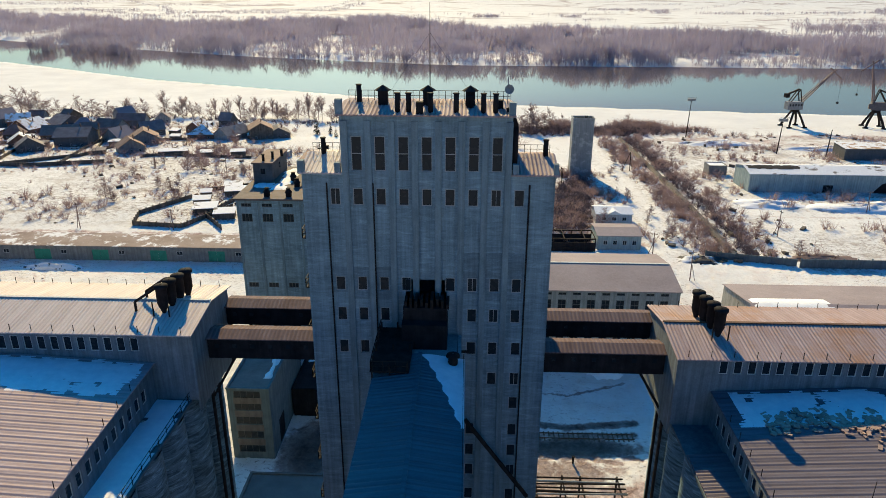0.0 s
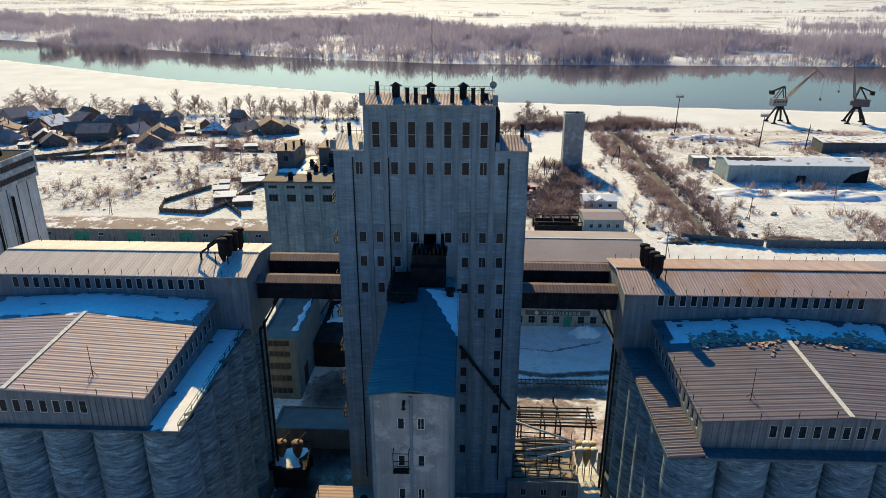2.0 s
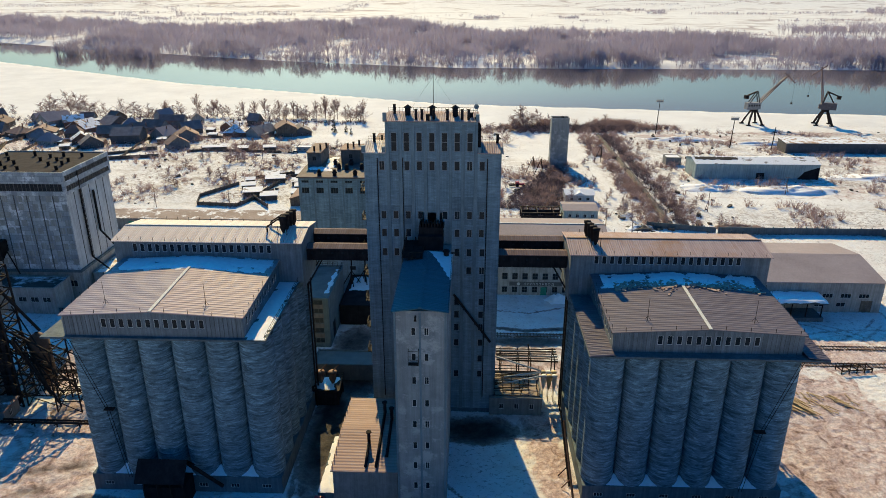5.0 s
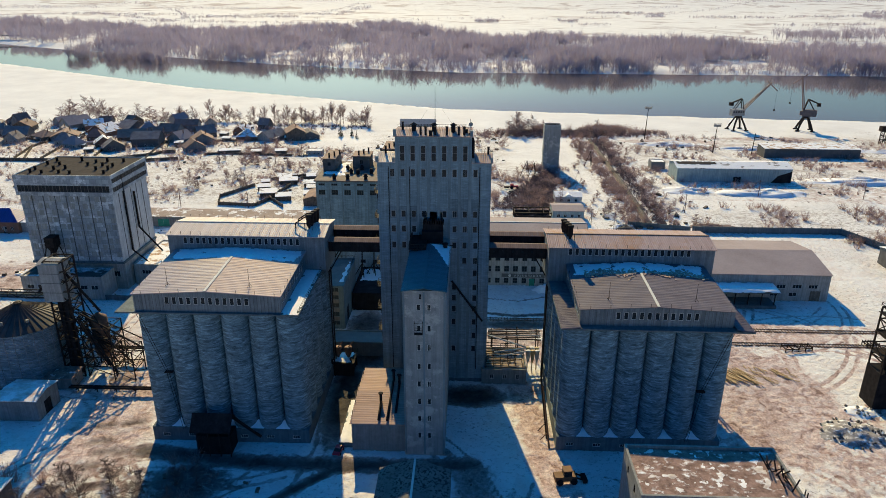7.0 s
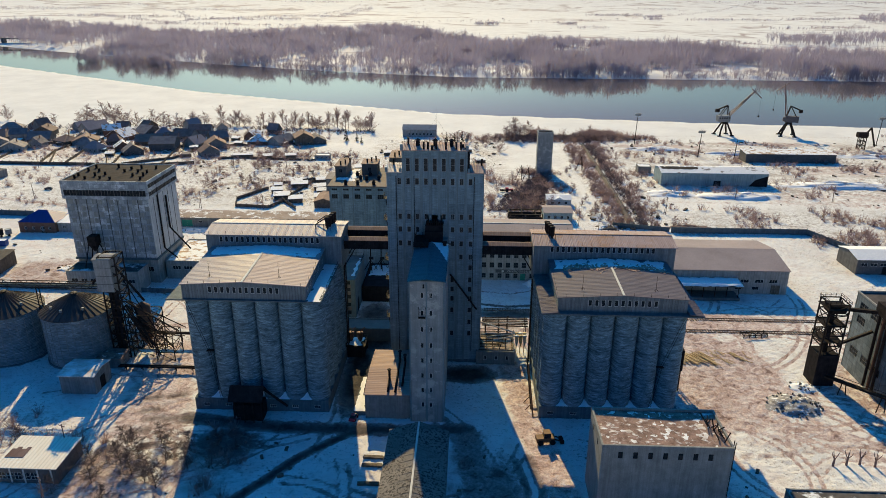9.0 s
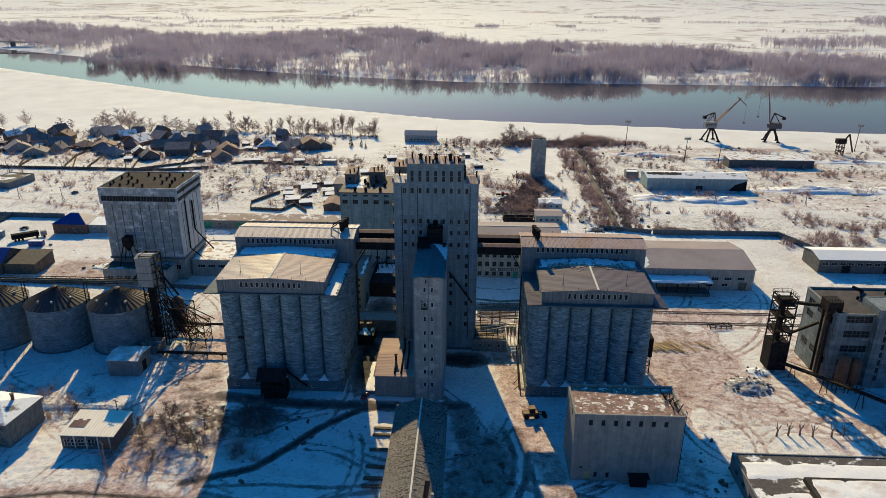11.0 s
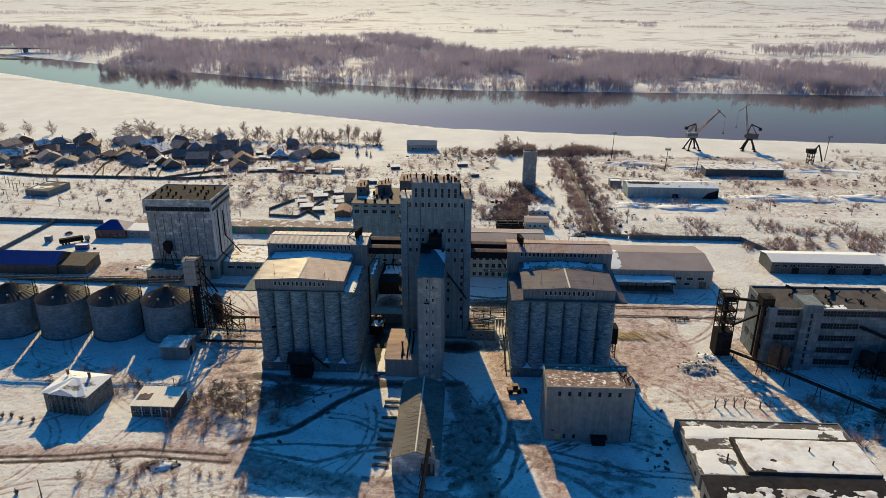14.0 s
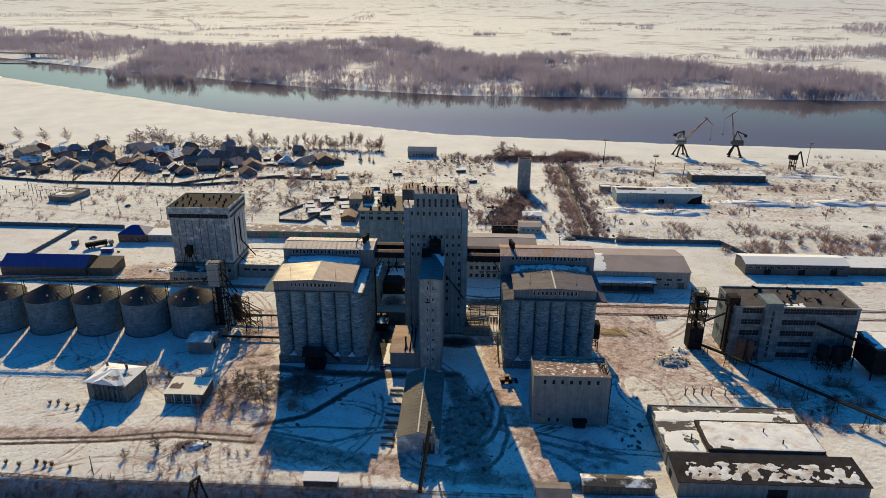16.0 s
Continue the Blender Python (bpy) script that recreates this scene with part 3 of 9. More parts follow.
# pairs of wheel ruts that swing round the yards: middle, reach, how many, bareness, wetness
rut_rnd = random.Random(5)
for cx, cy, rx, ry, n, b, w in ((88, -6, 22, 44, 26, 0.75, 0.12), (-14, -64, 40, 22, 3, 0.6, 0.5), (-78, -20, 12, 42, 9, 0.6, 0.2), (18, -72, 12, 30, 3, 0.7, 0.5), (-110, -70, 60, 22, 10, 0.55, 0.1), (130, -52, 50, 20, 8, 0.5, 0.1), (90, 30, 40, 12, 8, 0.55, 0.05), (-140, 70, 70, 30, 8, 0.5, 0.1), (-70, -90, 70, 8, 10, 0.6, 0.2), (42, -84, 24, 16, 3, 0.6, 0.4), (-120, -30, 40, 8, 6, 0.5, 0.2), (250, 60, 90, 30, 8, 0.55, 0.1), (230, 210, 90, 60, 12, 0.5, 0.1)):
    for _ in range(n):
        x, y, a, r = cx + rut_rnd.uniform(-rx, rx) * 0.8, cy + rut_rnd.uniform(-ry, ry) * 0.8, rut_rnd.uniform(0, 6.28), rut_rnd.choice((-1, 1)) * rut_rnd.uniform(12, 70)
        for side in (0.0, 2.6):
            pts, xx, yy, aa = [], x - side * math.sin(a), y + side * math.cos(a), a
            for _ in range(11):
                pts.append((xx, yy))
                xx, yy, aa = xx + 5 * math.cos(aa), yy + 5 * math.sin(aa), aa + 5 / (r - side)
            TRACKS.append((pts, 0.75, b * rut_rnd.uniform(0.85, 1.2), w))


def bareness(X, Y):
    bare, wet = np.zeros_like(X), np.zeros_like(X)
    for pts, half, b, w in TRACKS:
        px, py = [p[0] for p in pts], [p[1] for p in pts]
        m_ = 1.3 * half
        sel = (X > min(px) - m_) & (X < max(px) + m_) & (Y > min(py) - m_) & (Y < max(py) + m_)
        xs, ys = X[sel], Y[sel]
        d = np.full_like(xs, 1e9)
        for (ax, ay), (bx, by) in zip(pts, pts[1:]):
            vx, vy = bx - ax, by - ay
            t = np.clip(((xs - ax) * vx + (ys - ay) * vy) / (vx * vx + vy * vy), 0, 1)
            d = np.minimum(d, np.hypot(xs - ax - t * vx, ys - ay - t * vy))
        k = np.clip(1.25 - d / half, 0, 1)
        bare[sel], wet[sel] = np.maximum(bare[sel], k * b), np.maximum(wet[sel], k * w)
    for cx, cy, rx, ry, b, w in YARDS:
        k = np.clip(1.5 - 1.2 * np.hypot((X - cx) / rx, (Y - cy) / ry), 0, 1)
        bare, wet = np.maximum(bare, k * b), np.maximum(wet, k * w)
    far = np.vectorize(far_bank)(X)
    wood = np.clip((Y - far - 25) / 60, 0, 1) * np.clip((far + 560 - Y) / 60, 0, 1)
    gardens = 0.42 * np.clip(1.4 - np.hypot((X + 270) / 200, (Y - 300) / 75), 0, 1)
    fields = 0.35 * np.clip((Y - 126) / 20, 0, 1) * np.clip((360 - Y) / 30, 0, 1)
    weedy = np.zeros_like(X)
    for x0, x1, y0, y1, n in SCRUB:
        edge = np.minimum.reduce([X - x0, x1 - X, Y - y0, y1 - Y])
        weedy = np.maximum(weedy, np.clip(edge / 14 + 0.3, 0, 1) * min(1.0, 0.4 + 60.0 * n / ((x1 - x0) * (y1 - y0))))
    for pts, half in LANES:
        for (ax, ay), (bx, by) in zip(pts, pts[1:]):
            vx, vy = bx - ax, by - ay
            t = np.clip(((X - ax) * vx + (Y - ay) * vy) / (vx * vx + vy * vy), 0, 1)
            k = np.clip(1.4 - np.hypot(X - ax - t * vx, Y - ay - t * vy) / half, 0, 1)
            weedy, bare = weedy * (1 - k), bare * (1 - 0.8 * k)
    return np.maximum.reduce([bare, 0.36 * wood, gardens, 0.5 * fields]), wet, weedy


def axis_cuts(lo, hi, fine, first, last, grow):
    mid = list(np.arange(lo, hi + fine / 2, fine))
    out, s = [], fine
    v = mid[-1]
    while v < last:
        s *= grow
        v += s
        out.append(v)
    left, s, v = [], fine, mid[0]
    while v > first:
        s *= grow
        v -= s
        left.append(v)
    return np.array(left[::-1] + mid + out)


gx = axis_cuts(-170, 190, 0.62, -5200, 5200, 1.035)
gy = axis_cuts(-128, 60, 0.62, -3000, 420, 1.012)
gy = np.concatenate([gy[(gy < 420) & (gy > -2400)], np.arange(420, 900, 6.0), 900 * 1.035 ** np.arange(1, 54)])
GX, GY = np.meshgrid(gx, gy)
GZ = np.array([[zg(x, y) for x in gx] for y in gy])
BARE, WET, WEEDY = bareness(GX, GY)
USED = np.clip((GY + 112) / 12, 0, 1) * np.clip((128 - GY) / 10, 0, 1) * np.clip((330 - np.abs(GX)) / 60, 0, 1)
rough_bits = np.random.default_rng(4).normal(0, 0.09, GX.shape)
near_zone = (np.abs(GX) < 260) & (GY < 250) & (GY > -140)
GZ = GZ + np.where(near_zone, rough_bits - 0.12 * BARE, 0.0)
ny, nx = GX.shape
idx = np.arange(ny * nx).reshape(ny, nx)
quads = np.stack([idx[:-1, :-1], idx[:-1, 1:], idx[1:, 1:], idx[1:, :-1]], -1).reshape(-1, 4)
me = bpy.data.meshes.new("ground")
me.from_pydata(np.stack([GX, GY, GZ], -1).reshape(-1, 3).tolist(), [], quads.tolist())
for name, values in (("used", USED), ("bare", BARE), ("wet", WET), ("weedy", WEEDY)):
    att = me.attributes.new(name, "FLOAT", "POINT")
    att.data.foreach_set("value", values.ravel().astype(np.float32))
me.polygons.foreach_set("use_smooth", [True] * len(me.polygons))

m, nt, b = start("snowy_ground", 0.9, 0.0, 0.12)


def attr(name):
    a = nt.nodes.new("ShaderNodeAttribute")
    a.attribute_name = name
    return a.outputs["Fac"]


def math_node(op, a, c):
    n = nt.nodes.new("ShaderNodeMath")
    n.operation, n.use_clamp = op, op != "SUBTRACT"
    for s, v in zip(n.inputs, (a, c)):
        if isinstance(v, (int, float)):
            s.default_value = v
        else:
            nt.links.new(v, s)
    return n.outputs[0]


broad = noisy(nt, 0.035, 6, 0.62)
mid = noisy(nt, 0.3, 6, 0.68)
fine = noisy(nt, 1.5, 6, 0.75)
snow = ramp(nt, broad, [(0.3, (0.66, 0.66, 0.67)), (0.7, (0.80, 0.80, 0.80))])
snow = mixc(nt, ramp(nt, mid, [(0.58, (0, 0, 0)), (0.75, (0.3,) * 3)]), snow, (0.58, 0.52, 0.49))
churned = noisy(nt, 0.30, 9, 0.66, (1, 1, 1), 0.9)
mud = ramp(nt, churned, [(0.36, (0.24, 0.165, 0.155)), (0.42, (0.44, 0.325, 0.31)), (0.52, (0.60, 0.48, 0.465)), (0.62, (0.72, 0.63, 0.62))])
mud = mixc(nt, 0.7, mud, ramp(nt, fine, [(0.36, (0.45,) * 3), (0.6, (1.15,) * 3)]), "MULTIPLY")
mud = mixc(nt, attr("wet"), mud, ramp(nt, mid, [(0.4, (0.025, 0.025, 0.028)), (0.7, (0.09, 0.08, 0.075))]))
blend = noisy(nt, 0.24, 9, 0.7, (1, 1, 1), 0.7)
mask = math_node("ADD", attr("bare"), math_node("SUBTRACT", blend, 0.60))
mask = ramp(nt, mask, [(0.26, (0, 0, 0)), (0.44, (1, 1, 1))])
grime = ramp(nt, noisy(nt, 0.11, 9, 0.72, (1, 1.2, 1), 0.4), [(0.46, (0, 0, 0)), (0.66, (0.6,) * 3)])
grime = mixc(nt, 1.0, grime, attr("used"), "MULTIPLY")
snow = mixc(nt, grime, snow, ramp(nt, mid, [(0.35, (0.50, 0.40, 0.385)), (0.6, (0.66, 0.57, 0.555))]))
scrub = ramp(nt, noisy(nt, 0.06, 10, 0.78, (1, 1.6, 1)), [(0.50, (0, 0, 0)), (0.62, (0.8,) * 3)])
col = mixc(nt, scrub, snow, (0.36, 0.30, 0.26))
streaky = ramp(nt, noisy(nt, 0.0022, 7, 0.55, (1, 1.5, 1), 1.2), [(0.44, (0, 0, 0)), (0.465, (1, 1, 1)), (0.49, (1, 1, 1)), (0.52, (0, 0, 0))])
streaky = mixc(nt, 1.0, streaky, ramp(nt, noisy(nt, 0.004, 6, 0.7), [(0.46, (0, 0, 0)), (0.58, (1, 1, 1))]), "MULTIPLY")
geo = nt.nodes.new("ShaderNodeNewGeometry")
sep = nt.nodes.new("ShaderNodeSeparateXYZ")
nt.links.new(geo.outputs["Position"], sep.inputs[0])
beyond = ramp(nt, math_node("MULTIPLY", sep.outputs[1], 0.0005), [(0.36, (0, 0, 0)), (0.42, (1, 1, 1))])
beach = ramp(nt, math_node("MULTIPLY", sep.outputs[1], 0.001), [(0.36, (1, 1, 1)), (0.39, (0, 0, 0))])
weeds = ramp(nt, noisy(nt, 0.45, 8, 0.8, (1, 1.3, 1)), [(0.49, (0, 0, 0)), (0.58, (0.9,) * 3)])
weeds = mixc(nt, 1.0, weeds, ramp(nt, noisy(nt, 0.02, 5, 0.65), [(0.36, (0.1,) * 3), (0.54, (1, 1, 1))]), "MULTIPLY")
weeds = mixc(nt, 1.0, weeds, attr("weedy"), "MULTIPLY")
scrub = mixc(nt, 1.0, scrub, mixc(nt, 0.8, (1, 1, 1), attr("weedy")), "MULTIPLY")
col = mixc(nt, mixc(nt, scrub, (0, 0, 0), beach, "MIX"), snow, (0.36, 0.30, 0.26))
col = mixc(nt, mixc(nt, 1.0, weeds, beach, "MULTIPLY"), col, (0.19, 0.15, 0.135))
col = mixc(nt, mixc(nt, 1.0, streaky, beyond, "MULTIPLY"), col, (0.40, 0.35, 0.36))
tufts = ramp(nt, noisy(nt, 0.8, 7, 0.8, (1, 1.5, 1)), [(0.545, (0, 0, 0)), (0.60, (0.75,) * 3)])
tufts = mixc(nt, 1.0, tufts, ramp(nt, noisy(nt, 0.03, 5, 0.65), [(0.38, (0.12,) * 3), (0.6, (1, 1, 1))]), "MULTIPLY")
col = mixc(nt, mixc(nt, 1.0, tufts, beach, "MULTIPLY"), col, (0.15, 0.118, 0.112))
col = mixc(nt, mask, col, mud)
nt.links.new(col, b.inputs["Base Color"])
bumped(nt, b, mixc(nt, 0.5, mid, fine), 0.8, 0.4)
me.materials.append(m)
tagged(new("ground", me), "snow-covered ground with muddy wheel tracks and worn yards", "ground", kind="structure")

bm = bmx()
xs = np.linspace(-5000, 5000, 81)
rows = [[bm.verts.new((x, near_bank(x) - 6, -9.0)), bm.verts.new((x, far_bank(x) + 8, -9.0))] for x in xs]
for a, c in zip(rows, rows[1:]):
    bm.faces.new((a[0], c[0], c[1], a[1]))
tagged(part("water", bm, WATER), "calm open river water between snowy banks", "river", kind="structure")

# ---- the work tower ----
def snow_sheet(parent, x0, x1, y0, y1, z_at, thick=0.25, material=None, cell=0.5, seed=0, name="snow", bare=0.0, freq=0.35, rim=1.6):
    """Lying snow with a ragged edge; rim: how far it thins towards its sides."""
    nx_, ny_ = max(3, int((x1 - x0) / cell)), max(3, int((y1 - y0) / cell))
    bm, keep = bmx(), {}
    for i in range(nx_ + 1):
        for j in range(ny_ + 1):
            x, y = x0 + (x1 - x0) * i / nx_, y0 + (y1 - y0) * j / ny_
            edge = min(i, nx_ - i, 1.5 * j, 1.5 * (ny_ - j)) * cell
            k = noise.fractal(Vector((x * freq, y * freq, seed)), 1.0, 2.0, 4) * 0.7 + min(1.0, edge / rim) - 0.35 - bare
            keep[i, j] = (bm.verts.new((x, y, z_at(x, y) - 0.03 + thick * max(0.0, min(1.0, k)))), k)
    for i in range(nx_):
        for j in range(ny_):
            c = [keep[i, j], keep[i + 1, j], keep[i + 1, j + 1], keep[i, j + 1]]
            if max(k for _, k in c) > 0:
                bm.faces.new([v for v, _ in c]).smooth = True
    for v in [v for v in bm.verts if not v.link_faces]:
        bm.verts.remove(v)
    return part(name, bm, material or SNOW, parent)


tower = thing("work_tower", "tall weathered grey concrete elevator tower with ribbed front and small windows", "tower")
T0, T1, TD = -15.2, 11.7, 10.0
COLS = [-11.7 + 2.46 * k for k in range(9)]
tall = [(x, 61.15, 1.15, 3.7) for x in COLS[1:8]]
small = [(x, 56.45, 1.1, 1.9) for x in COLS]
for z, cols in ((46.3, (0, 1, 2, 3, 5, 6, 7, 8)), (42.5, (0, 1, 2, 6, 7, 8)), (38.3, (0, 1, 6, 7, 8)), (34.3, (8, 7)), (31.0, (8,)), (27.2, (8, 6)), (24.2, (8, 6)), (21.2, (8, 6)), (17.5, (8, 6)), (13.6, (8,)), (9.8, (8, 6))):
    small += [(COLS[c] + (0.3 if c == 8 and z < 40 else 0.1), z, 1.1, 1.7) for c in cols]
dark_gaps = [(-11.2, 27.1, 1.5, 1.2), (-11.3, 23.9, 1.6, 2.3), (-11.4, 20.6, 1.5, 1.6), (-2.0, 44.8, 4.6, 4.2)]
front = pose(0, 0, 0)
for u0, u1, top in ((T0, -10.9, 59.0), (-10.9, 7.0, 65.1), (7.0, T1, 59.0)):
    inside = [h for h in holes_for(tall + small + dark_gaps) if u0 <= h[0] and h[1] <= u1]
    wall_part("front_wall", tower, TOWER, front, u0, u1, 0, top, inside, 0.4)
for m, ln in (face_of(T0, T1, 0, TD, "l"), face_of(T0, T1, 0, TD, "r")):
    wall_part("side_wall", tower, TOWER, m, 0, ln - 0.4, 0, 59.0, [], 0.4)
wall_part("back_wall", tower, TOWER, face_of(T0, T1, 0, TD, "b")[0], 0.4, T1 - T0 - 0.4, 0, 59.0, [], 0.4)
for m, ln in (face_of(-10.9, 7.0, 0.4, TD - 0.4, "l"), face_of(-10.9, 7.0, 0.4, TD - 0.4, "r")):
    wall_part("head_wall", tower, TOWER, m, 0.4, ln, 59.0, 65.1, [], 0.4)
wall_part("head_wall", tower, TOWER, face_of(-10.9, 7.0, 0.4, TD - 0.4, "b")[0], 0, 17.9, 59.0, 65.1, [], 0.4)
for z in (12, 24, 36, 41, 48.5, 53.5, 58.95):
    slab_part("floor_slab", tower, TOWER, T0 + 0.4, T1 - 0.4, 0.45, TD - 0.45, z - 0.3, z)
for u, v, w, h in tall:
    window(tower, pose(u, 0, v), w, h, split=1, bars=0, frame_mat=FRAMEPAINT)
for n, (u, v, w, h) in enumerate(small):
    window(tower, pose(u, 0, v), w, h, bars=int(n % 7 == 0), frame_mat=FRAMEPAINT)
for k in range(8):
    bm = bmx()
    x = -10.45 + 2.45 * k
    box(bm, x - 0.34, x + 0.34, -0.22, 0.0, 1.0, 64.6 if 0 <= k <= 7 else 58.6)
    part("pilaster", bm, RIBBED, tower)
bm = bmx()
for k in range(9):
    x = -9.22 + 2.45 * k - 2.45
    if -12 < x < 9:
        cut = [h for h in holes_for(small + dark_gaps) if x - 0.85 < h[0] and h[1] < x + 0.85 and 44.0 < h[2] < 48]
        if not -4.6 < x < 0.6:
            wall_part("stained_panel", tower, TOWER_STAIN, pose(0, -0.03, 0), x - 0.87, x + 0.87, 44.4 if k % 3 else 45.2, 50.2 if k > 2 else 48.3, cut, 0.025)
box(bm, T0 - 0.12, T1 + 0.12, -0.12, 0.0, 0, 1.0)
part("plinth_course", bm, PLINTH, tower)
for x in (-12.55, 9.0, -7.6):
    bm = bmx()
    tube(bm, (x, -0.18, 4), (x, -0.18, 58), 0.09, seg=6)
    part("downpipe", bm, STEEL, tower)
# roofs of the head and the two shoulders
def head_roof(x, y):
    return 65.25 + 0.62 * (1 - abs(y - 5.0) / 5.5)


bm = bmx()
waved(bm, -11.2, 7.3, -0.5, 5.0, head_roof, 0.42, 0.10)
part("roof_sheet", bm, ROOF_GAL_R, tower, "rust-stained corrugated roof sheets")
bm = bmx()
waved(bm, -11.2, 7.3, 5.0, 10.5, head_roof, 0.42, 0.10)
part("roof_sheet", bm, ROOF_GAL_R, tower, "rust-stained corrugated roof sheets")
for x0, x1 in ((T0 - 0.3, -10.9), (7.0, T1 + 0.4)):
    bm = bmx()
    waved(bm, x0, x1, -0.4, TD + 0.3, lambda x, y: 59.1 + 1.1 * (1 - abs(y - 5.0) / 5.4), 0.42, 0.10)
    part("shoulder_roof", bm, ROOF_GAL if x0 < 0 else ROOF_GAL_R, tower)
for x, y, z, w, h in ((-10.9, -0.3, 65.2, 0.7, 1.6), (6.9, -0.3, 65.2, 0.7, 1.4), (-15.2, -0.3, 59.0, 0.7, 1.4), (-11.3, -0.35, 59.0, 0.6, 1.2), (7.45, -0.3, 59.0, 0.6, 1.2), (11.7, -0.3, 59.0, 0.5, 1.3)):
    bm = bmx()
    box(bm, x - w / 2, x + w / 2, y, y + w, z, z + h)
    part("corner_block", bm, RIBBED, tower)
for x, y, h, cap in ((-9.4, 4.4, 1.9, 0), (-6.7, 3.6, 1.6, 1), (-4.9, 0.7, 2.0, 0), (-3.75, 0.7, 2.0, 0), (-2.6, 0.3, 1.3, 2), (-1.9, 3.6, 1.6, 1), (-1.5, 0.7, 2.0, 0), (1.15, 0.7, 2.0, 0), (2.6, 3.6, 1.6, 1), (2.6, 2.6, 1.3, 2), (3.95, 0.7, 2.0, 0), (5.2, 0.7, 2.0, 0), (5.7, 2.4, 1.0, 2), (-13.6, 4.4, 1.9, 0), (11.0, 4.4, 1.9, 0)):
    z = (head_roof(x, y) if -11 < x < 7 else 60.0) - 0.1
    bm = bmx()
    if cap == 1:
        box(bm, x - 0.5, x + 0.5, y - 0.5, y + 0.5, z, z + h)
        lathe(bm, [(0.95, z + h), (0.05, z + h + 0.55)], 8, (x, y), False)
    elif cap == 2:
        box(bm, x - 0.35, x + 0.35, y - 0.35, y + 0.35, z, z + h)
    else:
        tube(bm, (x, y, z), (x, y, z + h), 0.27, seg=12)
        tube(bm, (x, y, z + h), (x, y, z + h + 0.12), 0.33, seg=12)
    part("roof_vent", bm, DARKCLAD, tower)
bm = bmx()
railing(bm, [(-10.6, 5.0, 65.9), (6.9, 5.0, 65.9)], 1.1, 0.7, 0.03)
part("roof_railing", bm, STEEL, tower)
for x0, x1 in ((-14.9, -11.2), (7.3, 11.5)):
    bm = bmx()
    railing(bm, [(x0, 5, 60.2), (x1, 5, 60.2)], 1.0, 0.7, 0.025)
    part("shoulder_railing", bm, STEEL, tower)
bm = bmx()
tube(bm, (-1.75, 4.9, 65.8), (-1.75, 4.9, 76.0), 0.06, 0.03, 6)
for dx in (-5.0, 5.0):
    tube(bm, (-1.75, 4.9, 73.0), (-1.75 + dx, 5.0, 65.9), 0.012, seg=4)
part("antenna_mast", bm, STEEL, tower)
bm = bmx()
tube(bm, (6.6, 4.0, 65.7), (6.6, 4.0, 68.6), 0.05, seg=6)
lathe(bm, [(0.02, 0), (0.3, 0.06), (0.5, 0.2)], 12)
bmesh.ops.transform(bm, matrix=pose(6.7, 3.6, 67.4, 80), verts=bm.verts[-36:])
part("dish_antenna", bm, GREYSTEEL, tower)
bm = bmx()
tube(bm, (7.35, 1.0, 59.2), (7.35, 1.0, 64.0), 0.34, seg=10)
tube(bm, (7.35, 1.0, 64.0), (6.6, 1.2, 65.9), 0.34, seg=10)
part("dust_pipe", bm, DARKCLAD, tower)
# fire balconies up the left side
for z in (50.0, 43.7, 37.5, 31.2, 25.0, 18.7, 12.4):
    bm = bmx()
    box(bm, -16.7, -15.2, 4.5, 7.5, z - 0.1, z)
    railing(bm, [(-15.3, 4.5, z), (-16.7, 4.5, z), (-16.7, 7.5, z), (-15.3, 7.5, z)], 1.1, 1.2, 0.05)
    bar(bm, (-16.5, 7.3, z), (-15.5, 4.7, z - 4.0), 0.2, 0.35)
    part("fire_balcony", bm, STEEL, tower)
# soot-black hoist house and deck over the annex roof
bm = bmx()
box(bm, -4.5, 0.45, -3.8, -0.01, 39.9, 43.1)
box(bm, -4.4, 0.4, -2.6, -0.3, 43.1, 44.6)
hh = part("hoist_house", bm, DARKCLAD, tower, "soot-blackened hoist house on steel frame")
for k in range(9):
    bm = bmx()
    x = -4.3 + 0.58 * k
    box(bm, x, x + 0.3, -2.2 - 0.3 * (k % 3), -0.5, 44.6, 45.2 + 0.5 * ((k * 7) % 4) / 3)
    part("motor_casing", bm, STEEL, hh)
bm = bmx()
for x in (-7.0, -5.2, -3.4):
    for y in (-10.0, -6.0, -1.0):
        bar(bm, (x, y, 38.5), (x, y, 42.0), 0.16)
box(bm, -7.2, -3.2, -10.2, -0.6, 41.0, 41.15)
railing(bm, [(-7.1, -0.8, 41.15), (-7.1, -10.1, 41.15), (-3.3, -10.1, 41.15)], 1.1, 1.3, 0.05)
tube(bm, (-4.5, -1.0, 38.4), (3.0, -2.2, 39.1), 0.16, seg=8)
tube(bm, (1.2, -7.5, 40.5), (1.2, -7.5, 41.5), 0.5, seg=12)
lathe(bm, [(0.75, 41.5), (0.7, 41.7), (0.05, 41.8)], 12, (1.2, -7.5))
part("hoist_deck", bm, STEEL, tower)
bm = bmx()
bar(bm, (2.6, -1.6, 29.6), (10.4, -1.6, 18.6), 0.36, 0.42)
for x, z in ((4.6, 26.8), (7.0, 23.4), (9.2, 20.3)):
    bar(bm, (x, -1.6, z), (x, 0.0, z - 1.6), 0.15)
part("grain_chute", bm, STEEL, tower)

